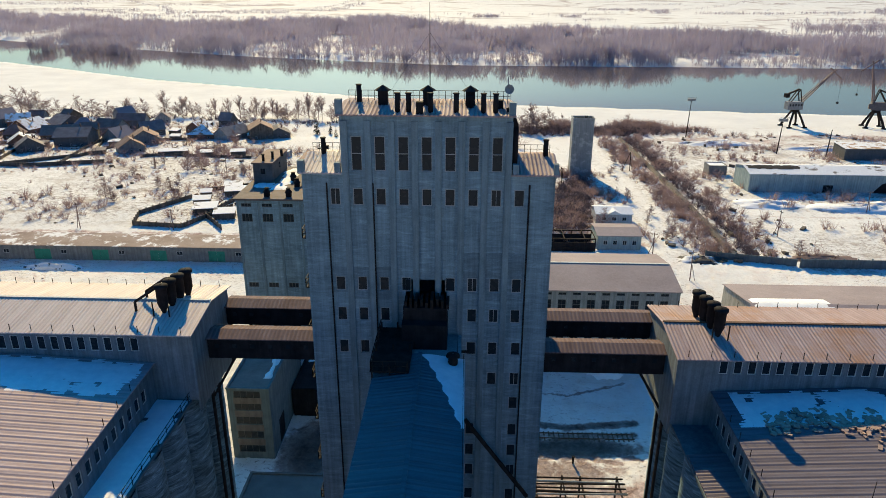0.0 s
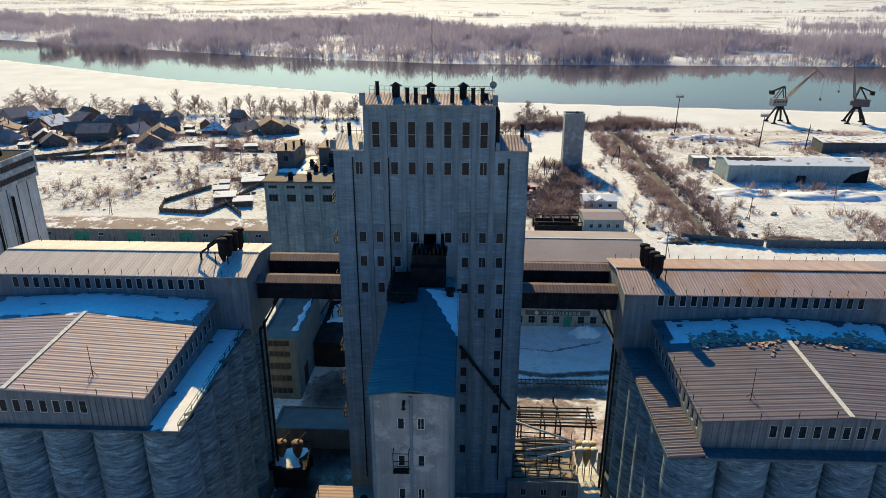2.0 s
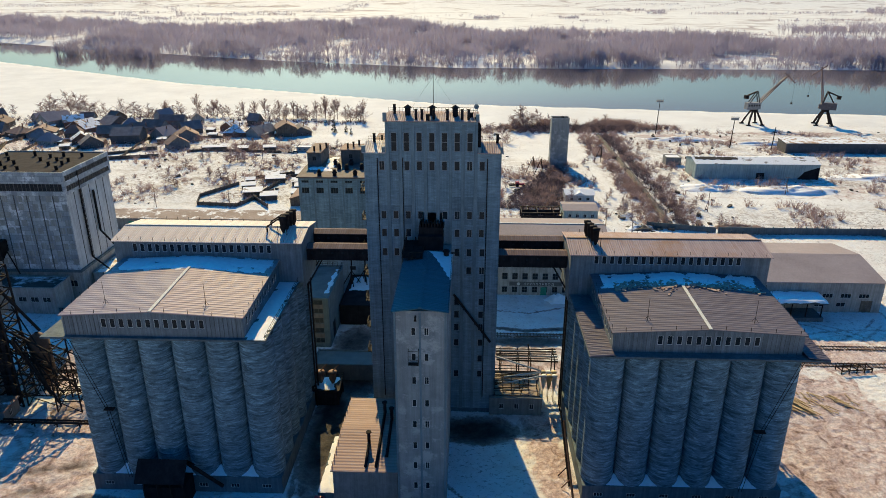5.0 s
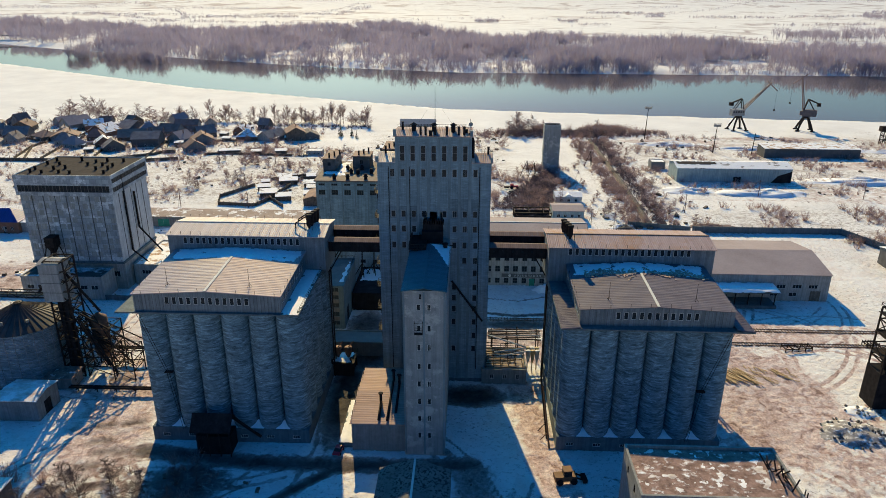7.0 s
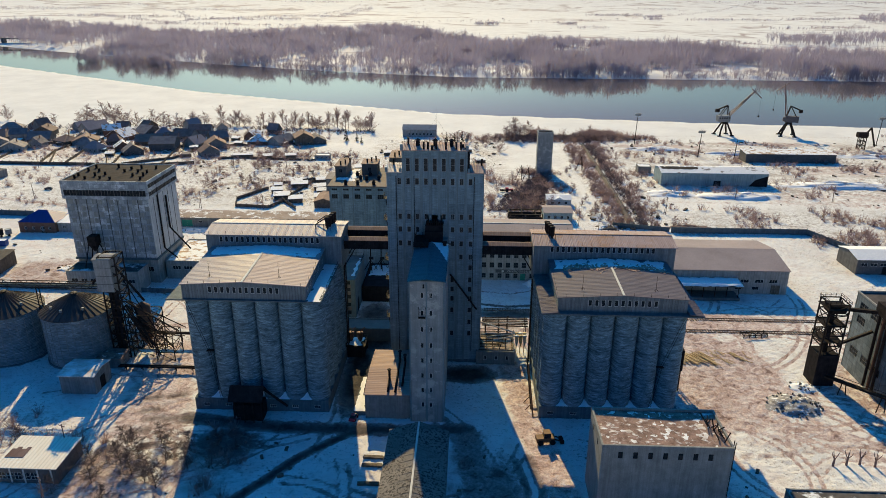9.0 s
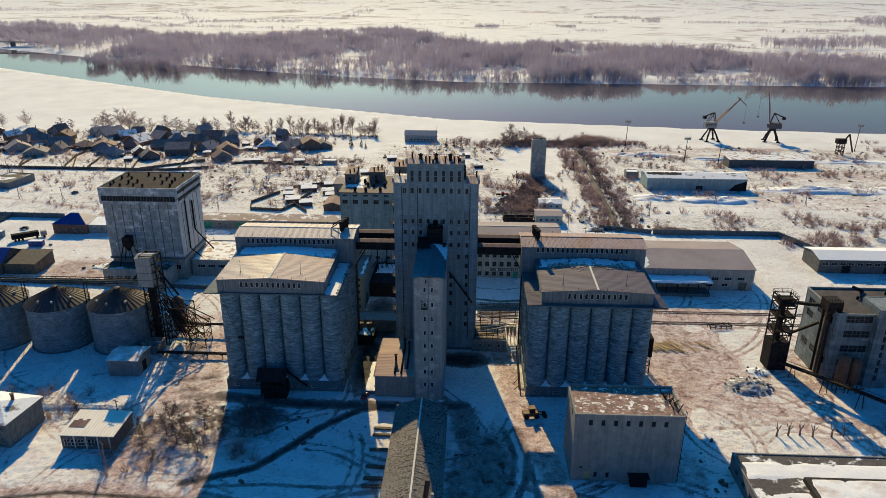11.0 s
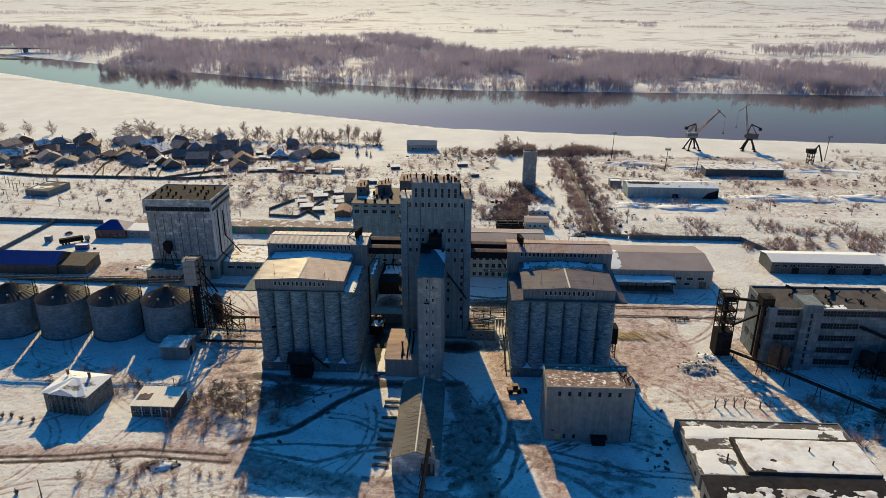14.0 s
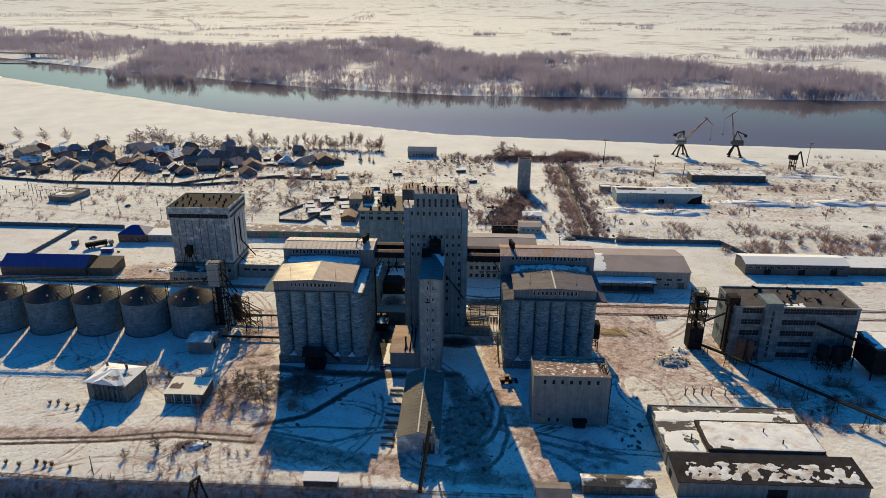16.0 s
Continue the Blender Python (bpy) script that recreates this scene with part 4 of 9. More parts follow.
# ---- stair annex in front of it ----
annex = thing("stair_annex", "pale rendered stair annex with two window columns and blue sheet roof", "building")
ax0, ax1, ay = -6.7, 2.05, -31.0
rows = [(u, v, 0.8, 1.5) for v in (36.4, 31.6, 27.1, 22.6, 18.3, 13.9, 9.6, 5.2) for u in (-3.45, -1.3)]
wall_part("front_wall", annex, ANNEX, pose(0, ay, 0), ax0, ax1, 0, 40.2, holes_for(rows), 0.4)
for s in "lr":
    wall_part("side_wall", annex, ANNEX, face_of(ax0, ax1, ay + 0.4, -0.3, s)[0], 0, -0.3 - ay - 0.4, 0, 40.2, [], 0.4)
slab_part("roof_slab", annex, ANNEX, ax0 + 0.45, ax1 - 0.45, ay + 0.45, -0.4, 39.6, 40.15)
for n, (u, v, w, h) in enumerate(rows):
    window(annex, pose(u, ay, v), w, h, bars=int(n % 4 == 1))
for x in (ax0 + 0.2, ax1 - 0.2, -2.35):
    slab_part("pilaster", annex, RIBBED, x - 0.18, x + 0.18, ay - 0.1, ay, 0.4, 39.9)


def annex_roof(x, y):
    return 40.25 + 0.75 * (1 - abs(x + 2.3) / 4.8)


for x0, x1 in ((-7.0, -2.3), (-2.3, 2.4)):
    bm = bmx()
    waved(bm, x0, x1, -31.6, -6.0, annex_roof, 0.55, 0.06, "y")
    part("roof_sheet", bm, ROOF_BLUE, annex, "blue corrugated roof sheets")
bm = bmx()
box(bm, -2.5, -2.1, -31.5, -6.0, 41.0, 41.12)
part("ridge_cap", bm, ROOF_BLUE, annex)
rows, last = 26, None
bm = bmx()
for k in range(rows + 1):
    y = -6.3 - 12.2 * k / rows
    f = k / rows
    x_in = -2.2 + 4.4 * f ** 0.8 + 0.14 * math.sin(3.1 * y)
    line = [bm.verts.new((x, y, annex_roof(x, y) + (0.05 if j == 0 else 0.11 + 0.10 * min(1, j / 2) * (1 - f)))) for j, x in enumerate(np.linspace(x_in, 2.42, 7))]
    if last:
        for a, b_, c, d in zip(last, last[1:], line, line[1:]):
            bm.faces.new((a, c, d, b_)).smooth = True
    last = line
part("snow", bm, SNOW, annex, "drift of lying snow")
bm = bmx()
railing(bm, [(2.3, -31.3, 40.3), (2.3, -6.2, 40.3)], 0.7, 2.0, 0.025)
part("eave_railing", bm, STEEL, annex)
bm = bmx()
box(bm, -4.3, -2.6, -31.9, -31.0, 30.55, 30.65)
cage = part("window_cage", bm, STEEL, annex)
for x in (-4.3, -2.6):
    bm = bmx()
    bar(bm, (x, -31.9, 30.6), (x, -31.9, 33.2), 0.08)
    bar(bm, (x, -31.9, 33.2), (x, -31.0, 33.2), 0.08)
    part("cage_post", bm, STEEL, cage)
for z in (31.1, 31.6, 32.2, 33.2):
    bm = bmx()
    bar(bm, (-4.3, -31.9, z), (-2.6, -31.9, z), 0.06)
    part("cage_bar", bm, STEEL, cage)
bm = bmx()
box(bm, -3.2, -2.9, -31.9, -31.0, 39.1, 39.4)
lathe(bm, [(0.02, 38.75), (0.25, 38.8), (0.12, 39.1)], 10, (-3.05, -31.8))
part("lamp", bm, STEEL, annex)


# ---- the two silo blocks ----
def silo_mesh(z0, z1):
    bm = bmx()
    rnd = random.Random(7)
    prof, z = [], z0
    while z < z1 - 0.3:
        prof.append((3.0 + rnd.uniform(-0.035, 0.03), z))
        z += rnd.uniform(0.35, 1.1)
    prof.append((3.0, z1))
    lathe(bm, prof, 40)
    return bm


def silo_block(x0, ztop, zeave, zridge, gx0, gx1, ux0, ux1, ueave, uridge, wins, gwins, roofs, front_y, label, mirror):
    blk = thing("silo_block", label, "grain silos")
    xs = [x0 + 3 + 6 * k for k in range(6)]
    ys = [-25 + 6 * k for k in range(6)]
    first = None
    for i, x in enumerate(xs):
        for j, y in enumerate(ys):
            if 0 < i < 5 and 0 < j < 5:
                continue
            if first is None:
                first = part("silo", silo_mesh(3.4, ztop), SILO, blk)
                first.matrix_basis = pose(x, y, 0)
            else:
                again(first, blk, pose(x, y, 0, 0, 0, 67 * (i + 3 * j)))
    bm = bmx()
    box(bm, x0 + 3.0, x0 + 33.0, -25.0, 5.0, 3.0, ztop - 0.2)
    part("core", bm, PLINTH, blk)
    slots = [(x - x0 + d, 1.6, 1.7, 0.9) for x in xs for d in (0,)]
    wall_part("plinth", blk, PLINTH, pose(x0, -28.0, 0), 0.0, 36.0, 0, 3.4, holes_for(slots), 0.4)
    for s in "lr":
        wall_part("plinth", blk, PLINTH, face_of(x0, x0 + 36, -27.6, 8, s)[0], 0, 35.6, 0, 3.4, [], 0.4)
    slab_part("base_slab", blk, PLINTH, x0, x0 + 36, -28.0, 8.0, 3.4, 3.6)
    for u, v, w, h in slots:
        window(blk, pose(x0 + u, -28.0, v), w, h, "plinth_window", bars=2)
    for x in xs[:-1]:
        for y in (-27.6,):
            bm = bmx()
            vs = [bm.verts.new(p) for p in ((x + 3 - 1.7, y - 0.2, 3.62), (x + 3 + 1.7, y - 0.2, 3.62), (x + 3, y + 2.2, 3.62), (x + 3, y + 1.7, 4.9))]
            for f in ((0, 1, 3), (1, 2, 3), (2, 0, 3)):
                bm.faces.new([vs[i] for i in f])
            part("snow_wedge", bm, SNOW, blk)
    # slab with its open ledges
    bm = bmx()
    box(bm, gx0 - 4.1, gx1 + 4.0, -28.3, 8.2, ztop, ztop + 0.35)
    part("ledge_slab", bm, PLINTH, blk)
    z0 = ztop + 0.35
    # low gallery
    bm = bmx()
    inside = [(u - gx0, v, 0.95, 1.75) for u, v in wins]
    side = [(2.2 + 1.7 * k, (z0 + zeave) / 2 + 0.1, 0.95, 1.6) for k in range(12)]
    wall_part("gallery_wall", blk, PANEL, pose(gx0, front_y, 0), 0, gx1 - gx0, z0, zeave - 0.3, holes_for(inside), 0.25)
    for s in "lr":
        wall_part("gallery_wall", blk, PANEL, face_of(gx0, gx1, front_y + 0.25, -3.5, s)[0], 0, -3.75 - front_y, z0, zeave - 0.3, holes_for(side), 0.25)
    for xa in (gx0, gx1 - 0.2):
        eave = bmx()
        prof = [(front_y + 0.2, zeave - 0.3), (-3.5, zeave - 0.3), (-3.5, zeave + 0.5), (front_y + 0.2, zeave - 0.27)]
        a, c = ([eave.verts.new((xx, y, z)) for y, z in prof] for xx in (xa, xa + 0.2))
        eave.faces.new(a)
        eave.faces.new(c[::-1])
        for i in range(4):
            eave.faces.new((a[i], c[i], c[(i + 1) % 4], a[(i + 1) % 4]))
        bmesh.ops.recalc_face_normals(eave, faces=eave.faces)
        part("eave_panel", eave, PANEL, blk)
    xm = (gx0 + gx1) / 2
    vs = [bm.verts.new(p) for p in ((gx0, front_y, zeave - 0.3), (gx1, front_y, zeave - 0.3), (xm, front_y, zridge - 0.32))]
    bm.faces.new(vs)
    part("gable_panel", bm, PANEL, blk)
    for k in range(int((gx1 - gx0) / 0.75)):
        x = gx0 + 0.4 + 0.75 * k
        zt = zeave + (zridge - zeave) * (1 - abs(x - xm) / (xm - gx0)) - 0.4
        if not any(abs(x - u) < 0.62 for u, _ in wins):
            bm = bmx()
            box(bm, x - 0.035, x + 0.035, front_y - 0.05, front_y, z0, zt)
            part("cover_batten", bm, GREYPANEL, blk)
    for u, v, w, h in inside:
        window(blk, pose(gx0 + u, front_y, v), w, h, bars=0)
    for s in "lr":
        m, ln = face_of(gx0, gx1, front_y + 0.25, -3.5, s)
        for u, v, w, h in side:
            window(blk, m @ pose(u, 0, v), w, h, bars=0)

    def low_roof(x, y):
        return zeave - 0.15 + 0.034 * (y - front_y) + (zridge - zeave) * (1 - abs(x - xm) / (xm - gx0 + 0.3))

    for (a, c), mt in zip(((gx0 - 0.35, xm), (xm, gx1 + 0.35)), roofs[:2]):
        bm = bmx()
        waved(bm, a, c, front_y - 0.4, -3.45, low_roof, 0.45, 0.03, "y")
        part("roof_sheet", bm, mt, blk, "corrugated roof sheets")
    bm = bmx()
    bar(bm, (xm, front_y - 0.4, low_roof(xm, front_y) + 0.1), (xm, -9.5, low_roof(xm, -9.5) + 0.1), 0.56, 0.1)
    part("ridge_strip", bm, WHITEPAINT, blk, "white ridge strip")
    snow_sheet(blk, gx0 + 0.3, gx1 - 0.3, -10.4, -3.5, lambda x, y: low_roof(x, y) + 0.05, 0.26, roofs[3], cell=0.35, seed=11 + mirror, bare=0.26 + 0.12 * mirror, freq=0.55)
    posts = [(x, front_y - 0.25, low_roof(x, front_y)) for x in np.linspace(gx0 + 2, gx1 - 1, 8)]
    posts += [(x, y, low_roof(x, y)) for y in np.linspace(front_y + 1, -9, 7) for x in (gx0 - 0.1, gx1 + 0.1)]
    for x, y, z in posts:
        bm = bmx()
        bar(bm, (x, y, z), (x, y, z + 0.8), 0.06)
        part("roof_post", bm, STEEL, blk)
    for fx, fy in ((0.2, 0.3), (0.77, 0.28)):
        x, y = gx0 + (gx1 - gx0) * fx, front_y + 23 * fy * 0.5
        bm = bmx()
        tube(bm, (x, y, low_roof(x, y)), (x, y, low_roof(x, y) + 4.2), 0.05, 0.03, 6)
        for a in range(3):
            tube(bm, (x, y, low_roof(x, y) + 0.9), (x + 0.6 * math.cos(2.1 * a), y + 0.6 * math.sin(2.1 * a), low_roof(x, y)), 0.03, seg=4)
        part("lightning_rod", bm, STEEL, blk)
    # high gallery across the back
    inside = [(u - ux0, v, 0.95, 1.75) for u, v in gwins]
    wall_part("gallery_wall", blk, PANEL, pose(ux0, -3.4, 0), 0, ux1 - ux0, z0, ueave, holes_for(inside), 0.25)
    wall_part("gallery_wall", blk, PANEL, face_of(ux0, ux1, -3.4, 9.0, "b")[0], 0, ux1 - ux0, z0, ueave, [], 0.25)
    for s in "lr":
        wall_part("gallery_wall", blk, PANEL, face_of(ux0, ux1, -3.15, 8.75, s)[0], 0, 11.9, z0 - 1.5, ueave, [], 0.25)
    for x in (ux0, ux1):
        bm = bmx()
        f = [bm.verts.new(p) for p in ((x, -3.4, ueave), (x, 9.0, ueave), (x, 2.8, uridge))]
        bm.faces.new(f)
        part("gable_panel", bm, PANEL, blk)
    for u, v, w, h in inside:
        window(blk, pose(ux0 + u, -3.4, v), w, h, bars=0)

    def high_roof(x, y):
        return ueave + 0.1 + (uridge - ueave) * (1 - abs(y - 2.8) / 6.8)

    for y0, y1 in ((-4.1, 2.8), (2.8, 9.7)):
        bm = bmx()
        waved(bm, ux0 - 0.3, ux1 + 0.3, y0, y1, high_roof, 0.4, 0.06)
        part("roof_sheet", bm, roofs[2], blk, "weathered corrugated roof sheets")
    bm = bmx()
    box(bm, ux0 - 0.2, ux1 + 0.2, 2.6, 3.0, uridge + 0.14, uridge + 0.24)
    part("ridge_strip", bm, WHITEPAINT if mirror == 0 else RUSTY, blk)
    for x in np.linspace(ux0 + 1, ux1 - 1, 16):
        for y in (-3.6, 9.2):
            bm = bmx()
            bar(bm, (x, y, high_roof(x, y)), (x, y, high_roof(x, y) + 0.8), 0.06)
            part("roof_post", bm, STEEL, blk)
    # conduit ladder down the silos
    bm = bmx()
    xo = x0 + (1.0 if mirror == 0 else 35.0)
    s = 1 if mirror == 0 else -1
    for dx in (0.0, 0.55):
        bar(bm, (xo + dx * s, -28.5, ztop), (xo + (4.6 + dx) * s, -28.6, ztop - 14), 0.07)
        bar(bm, (xo + (4.6 + dx) * s, -28.6, ztop - 14), (xo + (6.4 + dx) * s, -28.6, 3.5), 0.07)
    box(bm, xo + (4.2 if s > 0 else -6.0), xo + (6.0 if s > 0 else -4.2), -28.9, -28.0, ztop - 14.1, ztop - 13.9)
    part("cable_ladder", bm, STEEL, blk)
    return blk


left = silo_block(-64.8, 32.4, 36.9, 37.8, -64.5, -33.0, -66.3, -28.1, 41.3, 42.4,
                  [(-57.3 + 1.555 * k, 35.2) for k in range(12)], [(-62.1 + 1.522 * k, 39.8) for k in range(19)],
                  # left slope coloured as shaded, right slope as lit
                  (ROOF_L_SHADED, ROOF_L_LIT, ROOF_GAL, SNOW), -27.5, "grey concrete silo block of round bins under pale corrugated galleries", 0)
right = silo_block(27.0, 30.5, 34.8, 35.7, 30.3, 62.4, 25.9, 65.0, 39.6, 40.7,
                   [(38.3 + 1.63 * k, 33.15) for k in range(11)], [(31.0 + 1.55 * k, 38.45) for k in range(19)],
                   (ROOF_R, ROOF_R, ROOF_GAL_R, SNOW), -26.4, "grey concrete silo block of round bins under rusty grey galleries", 1)
snow_sheet(left, -33.0, -29.2, -28.2, -3.6, lambda x, y: 32.78, 0.2, seed=21, bare=-0.3)
bm = bmx()
railing(bm, [(-29.2, -28.1, 32.75), (-29.2, 0, 32.75)], 1.0, 2.0, 0.03)
part("ledge_railing", bm, STEEL, left)
bm = bmx()
waved(bm, 26.3, 30.3, -28.6, -9.0, lambda x, y: 31.0 + 0.35 * (x - 26.3) / 4, 0.5, 0.08, "y")
part("lean_to_roof", bm, ROOF_R, right)
bm = bmx()
waved(bm, 62.5, 66.2, -28.6, -3.6, lambda x, y: 31.5 - 0.45 * (x - 62.5) / 3.7, 0.5, 0.08, "y")
part("lean_to_roof", bm, ROOF_R, right)
# torn roofing and rubble along the snow's edge on the right-hand roof
rnd = random.Random(23)
bm = bmx()
for k in range(420):
    x = rnd.choice((rnd.uniform(33.5, 45.5), rnd.uniform(47, 61.5)))
    y = -9.6 + rnd.gauss(0, 1.0) + 0.8 * math.sin(x * 0.7)
    z = 34.65 + 0.034 * (y + 26.4) + 0.9 * (1 - abs(x - 46.35) / 16.35) + 0.12
    w, d = rnd.uniform(0.1, 0.42), rnd.uniform(0.08, 0.3)
    box(bm, -w, w, -d, d, -0.06, rnd.uniform(0.04, 0.12), pose(x, y, z, rnd.uniform(-10, 10), rnd.uniform(-10, 10), rnd.uniform(0, 180)))
part("rubble", bm, worn("torn_roofing", (0.30, 0.19, 0.15), (0.55, 0.40, 0.33), 0.8), right, "reddish torn roofing and rubble")["kind"] = "stuff"
# dust cyclones on the galleries' inner ends
for blk, x, z, s in ((left, -32.4, 41.6, 1), (right, 31.2, 39.9, -1)):
    for k in range(4):
        cy = 0.2 + 1.55 * k
        cx = x + 0.35 * k * s
        bm = bmx()
        lathe(bm, [(0.1, z), (0.18, z + 0.4), (0.62, z + 1.7), (0.62, z + 3.6), (0.78, z + 3.65), (0.78, z + 3.95), (0.1, z + 4.05)], 14, (cx, cy))
        part("dust_cyclone", bm, DARKCLAD, blk, "dark rusty dust cyclone")
    bm = bmx()
    for cy in (1.0, 4.0):
        pts = [(x, cy, z + 3.3), (x - 1.2 * s, cy, z + 3.1), (x - 3.4 * s, cy - 0.6, z + 1.7), (x - 3.4 * s, cy - 0.6, z - 0.1)]
        if s > 0:
            for a, c in zip(pts, pts[1:]):
                tube(bm, a, c, 0.16, seg=8)
    for cx in (-0.9, 0.9):
        for cy in (-0.6, 5.4):
            bar(bm, (x + cx, cy, z - 0.2), (x + cx, cy, z + 2.2), 0.12)
    part("duct", bm, STEEL, blk)

# ---- conveyor bridges ----
for x0, x1, y0, z0, z1, mt in ((-28.0, -15.2, 0.6, 36.0, 38.6, ROOF_R), (-28.0, -15.2, 7.6, 36.9, 39.3, ROOF_R), (11.7, 25.8, 0.6, 35.0, 37.7, ROOF_R), (11.7, 25.8, 7.6, 36.0, 38.3, ROOF_R)):
    br = thing("conveyor_bridge", "dark clad conveyor bridge with a low corrugated roof", "bridge", group="conveyor bridges")
    bm = bmx()
    box(bm, x0, x1, y0, y0 + 3.0, z0, z1)
    part("clad_body", bm, DARKCLAD, br)
    bm = bmx()
    gable(bm, x0, x1, y0, y0 + 3.0, z1, z1 + 0.45, "x", 0.3, 0.12)
    part("roof", bm, ROOF_BRIDGE, br)
    for k in range(6):
        x = x0 + (x1 - x0) * (k + 0.5) / 6
        slab_part("small_window", br, GLASS, x - 0.25, x + 0.25, y0 - 0.02, y0, z1 - 1.2, z1 - 0.7)
    xs_, way = (x0 - 0.35, 1) if x0 < 0 else (x1 + 0.75, -1)
    for yy in (y0 + 0.4, y0 + 2.6) if y0 < 5 else ():
        bm = bmx()
        bar(bm, (xs_, yy, 0), (xs_, yy, z0 + 0.3), 0.3)
        part("post", bm, STEEL, br)
    for za, zb in ((z0 - 6.0, z0), (z0, z0 - 6.0)):
        bm = bmx()
        bar(bm, (xs_, y0 + 0.4, za), (xs_, y0 + 2.6, zb), 0.22)
        part("brace", bm, STEEL, br)
    bm = bmx()
    bar(bm, (xs_ + 0.2 * way, y0 + 0.4, z0 - 5.5), (xs_ + 3.4 * way, y0 + 0.4, z0), 0.3)
    part("brace", bm, STEEL, br)

# ---- houses and sheds ----
def row_of(n, u0, u1, v, w, h):
    return [(u0 + (u1 - u0) * (k + 0.5) / n, v, w, h) for k in range(n)]


def house(name, label, category, x0, x1, y0, y1, h, roof="flat", rise=1.5, walls=None, cover=None, wins=None, doors=None, z=None, turn=0.0, over=0.35, group="", gable_mat=None, door_mat=None, frame_mat=None, snow_top=None):
    """A house on its own ground: walls with real openings, windows, doors and a roof. It is turned about its middle."""
    cx, cy = (x0 + x1) / 2, (y0 + y1) / 2
    e = thing(name, label, category, (cx, cy, zg(cx, cy) - 0.15 if z is None else z), turn, group)
    x0, x1, y0, y1 = x0 - cx, x1 - cx, y0 - cy, y1 - cy
    wins, doors = wins or {}, doors or {}
    bm = bmx()
    for s in "flrb":
        m, ln = face_of(x0, x1, y0, y1, s)
        t = 0.3
        cut = holes_for(list(wins.get(s, ())) + list(doors.get(s, ())))
        wall(bm, m, 0 if s in "fb" else t, ln if s in "fb" else ln - t, 0, h, cut, t)
    if roof == "x":
        for x in (x0, x1):
            bm.faces.new([bm.verts.new(p) for p in ((x, y0, h), (x, y1, h), (x, 0, h + rise))])
    elif roof == "y":
        for y in (y0, y1):
            bm.faces.new([bm.verts.new(p) for p in ((x0, y, h), (x1, y, h), (0, y, h + rise))])
    elif roof == "shed":
        bm.faces.new([bm.verts.new(p) for p in ((x0, y1, h), (x1, y1, h), (x1, y1, h + rise), (x0, y1, h + rise))])
        for x in (x0, x1):
            bm.faces.new([bm.verts.new(p) for p in ((x, y0, h), (x, y1, h), (x, y1, h + rise))])
    part("wall", bm, walls or PLASTER, e)
    bm = bmx()
    if roof == "flat":
        box(bm, x0 + 0.05, x1 - 0.05, y0 + 0.05, y1 - 0.05, h - 0.35, h - 0.05)
        r = part("roof", bm, cover or SNOWY, e)
        bm = bmx()
        for a, b_, c, d in ((x0 - 0.1, x1 + 0.1, y0 - 0.1, y0 + 0.3), (x0 - 0.1, x1 + 0.1, y1 - 0.3, y1 + 0.1), (x0 - 0.1, x0 + 0.3, y0 + 0.3, y1 - 0.3), (x1 - 0.3, x1 + 0.1, y0 + 0.3, y1 - 0.3)):
            box(bm, a, b_, c, d, h + 0.004, h + rise)
        part("parapet", bm, gable_mat or walls or PLASTER, e)
    elif roof in "xy":
        gable(bm, x0, x1, y0, y1, h, h + rise, roof, over)
        part("roof", bm, cover or ROOF_SLATE, e)
    elif roof == "shed":
        vs = [bm.verts.new(p) for p in ((x0 - over, y0 - over, h + 0.02), (x1 + over, y0 - over, h + 0.02), (x1 + over, y1 + over, h + rise + 0.1), (x0 - over, y1 + over, h + rise + 0.1))]
        top = [bm.verts.new(v.co + Vector((0, 0, 0.18))) for v in vs]
        bm.faces.new(vs[::-1]), bm.faces.new(top)
        for i in range(4):
            bm.faces.new((vs[i], vs[(i + 1) % 4], top[(i + 1) % 4], top[i]))
        part("roof", bm, cover or SNOWY, e)
    elif roof == "hip":
        k = min(x1 - x0, y1 - y0) / 2
        a, b_ = ((x0 + k, 0), (x1 - k, 0)) if x1 - x0 > y1 - y0 else ((0, y0 + k), (0, y1 - k))
        base = [bm.verts.new(p) for p in ((x0 - over, y0 - over, h), (x1 + over, y0 - over, h), (x1 + over, y1 + over, h), (x0 - over, y1 + over, h))]
        ra, rb = bm.verts.new((*a, h + rise)), bm.verts.new((*b_, h + rise))
        if x1 - x0 > y1 - y0:
            fs = ((base[0], base[1], rb, ra), (base[1], base[2], rb), (base[2], base[3], ra, rb), (base[3], base[0], ra))
        else:
            fs = ((base[0], base[1], ra), (base[1], base[2], rb, ra), (base[2], base[3], rb), (base[3], base[0], ra, rb))
        for f in fs:
            bm.faces.new(f)
        bm.faces.new(base[::-1])
        part("roof", bm, cover or ROOF_SLATE, e)
    for s, rows in wins.items():
        m, ln = face_of(x0, x1, y0, y1, s)
        for u, v, w, hh in rows:
            window(e, m @ pose(u, 0, v), w, hh, bars=1 if w < 2.5 else max(1, int(w / 1.5)), frame_mat=frame_mat, split=1 if hh > 1.6 else 0)
    for s, rows in doors.items():
        m, ln = face_of(x0, x1, y0, y1, s)
        for u, v, w, hh in rows:
            bm = bmx()
            for k in range(2):
                a = -w / 2 + w * k / 2
                box(bm, a + 0.03, a + w / 2 - 0.03, 0.1, 0.18, -hh / 2 + 0.02, hh / 2 - 0.02)
            d = part("door", bm, door_mat or WOODWALL, e)
            d.matrix_basis = m @ pose(u, 0, v)
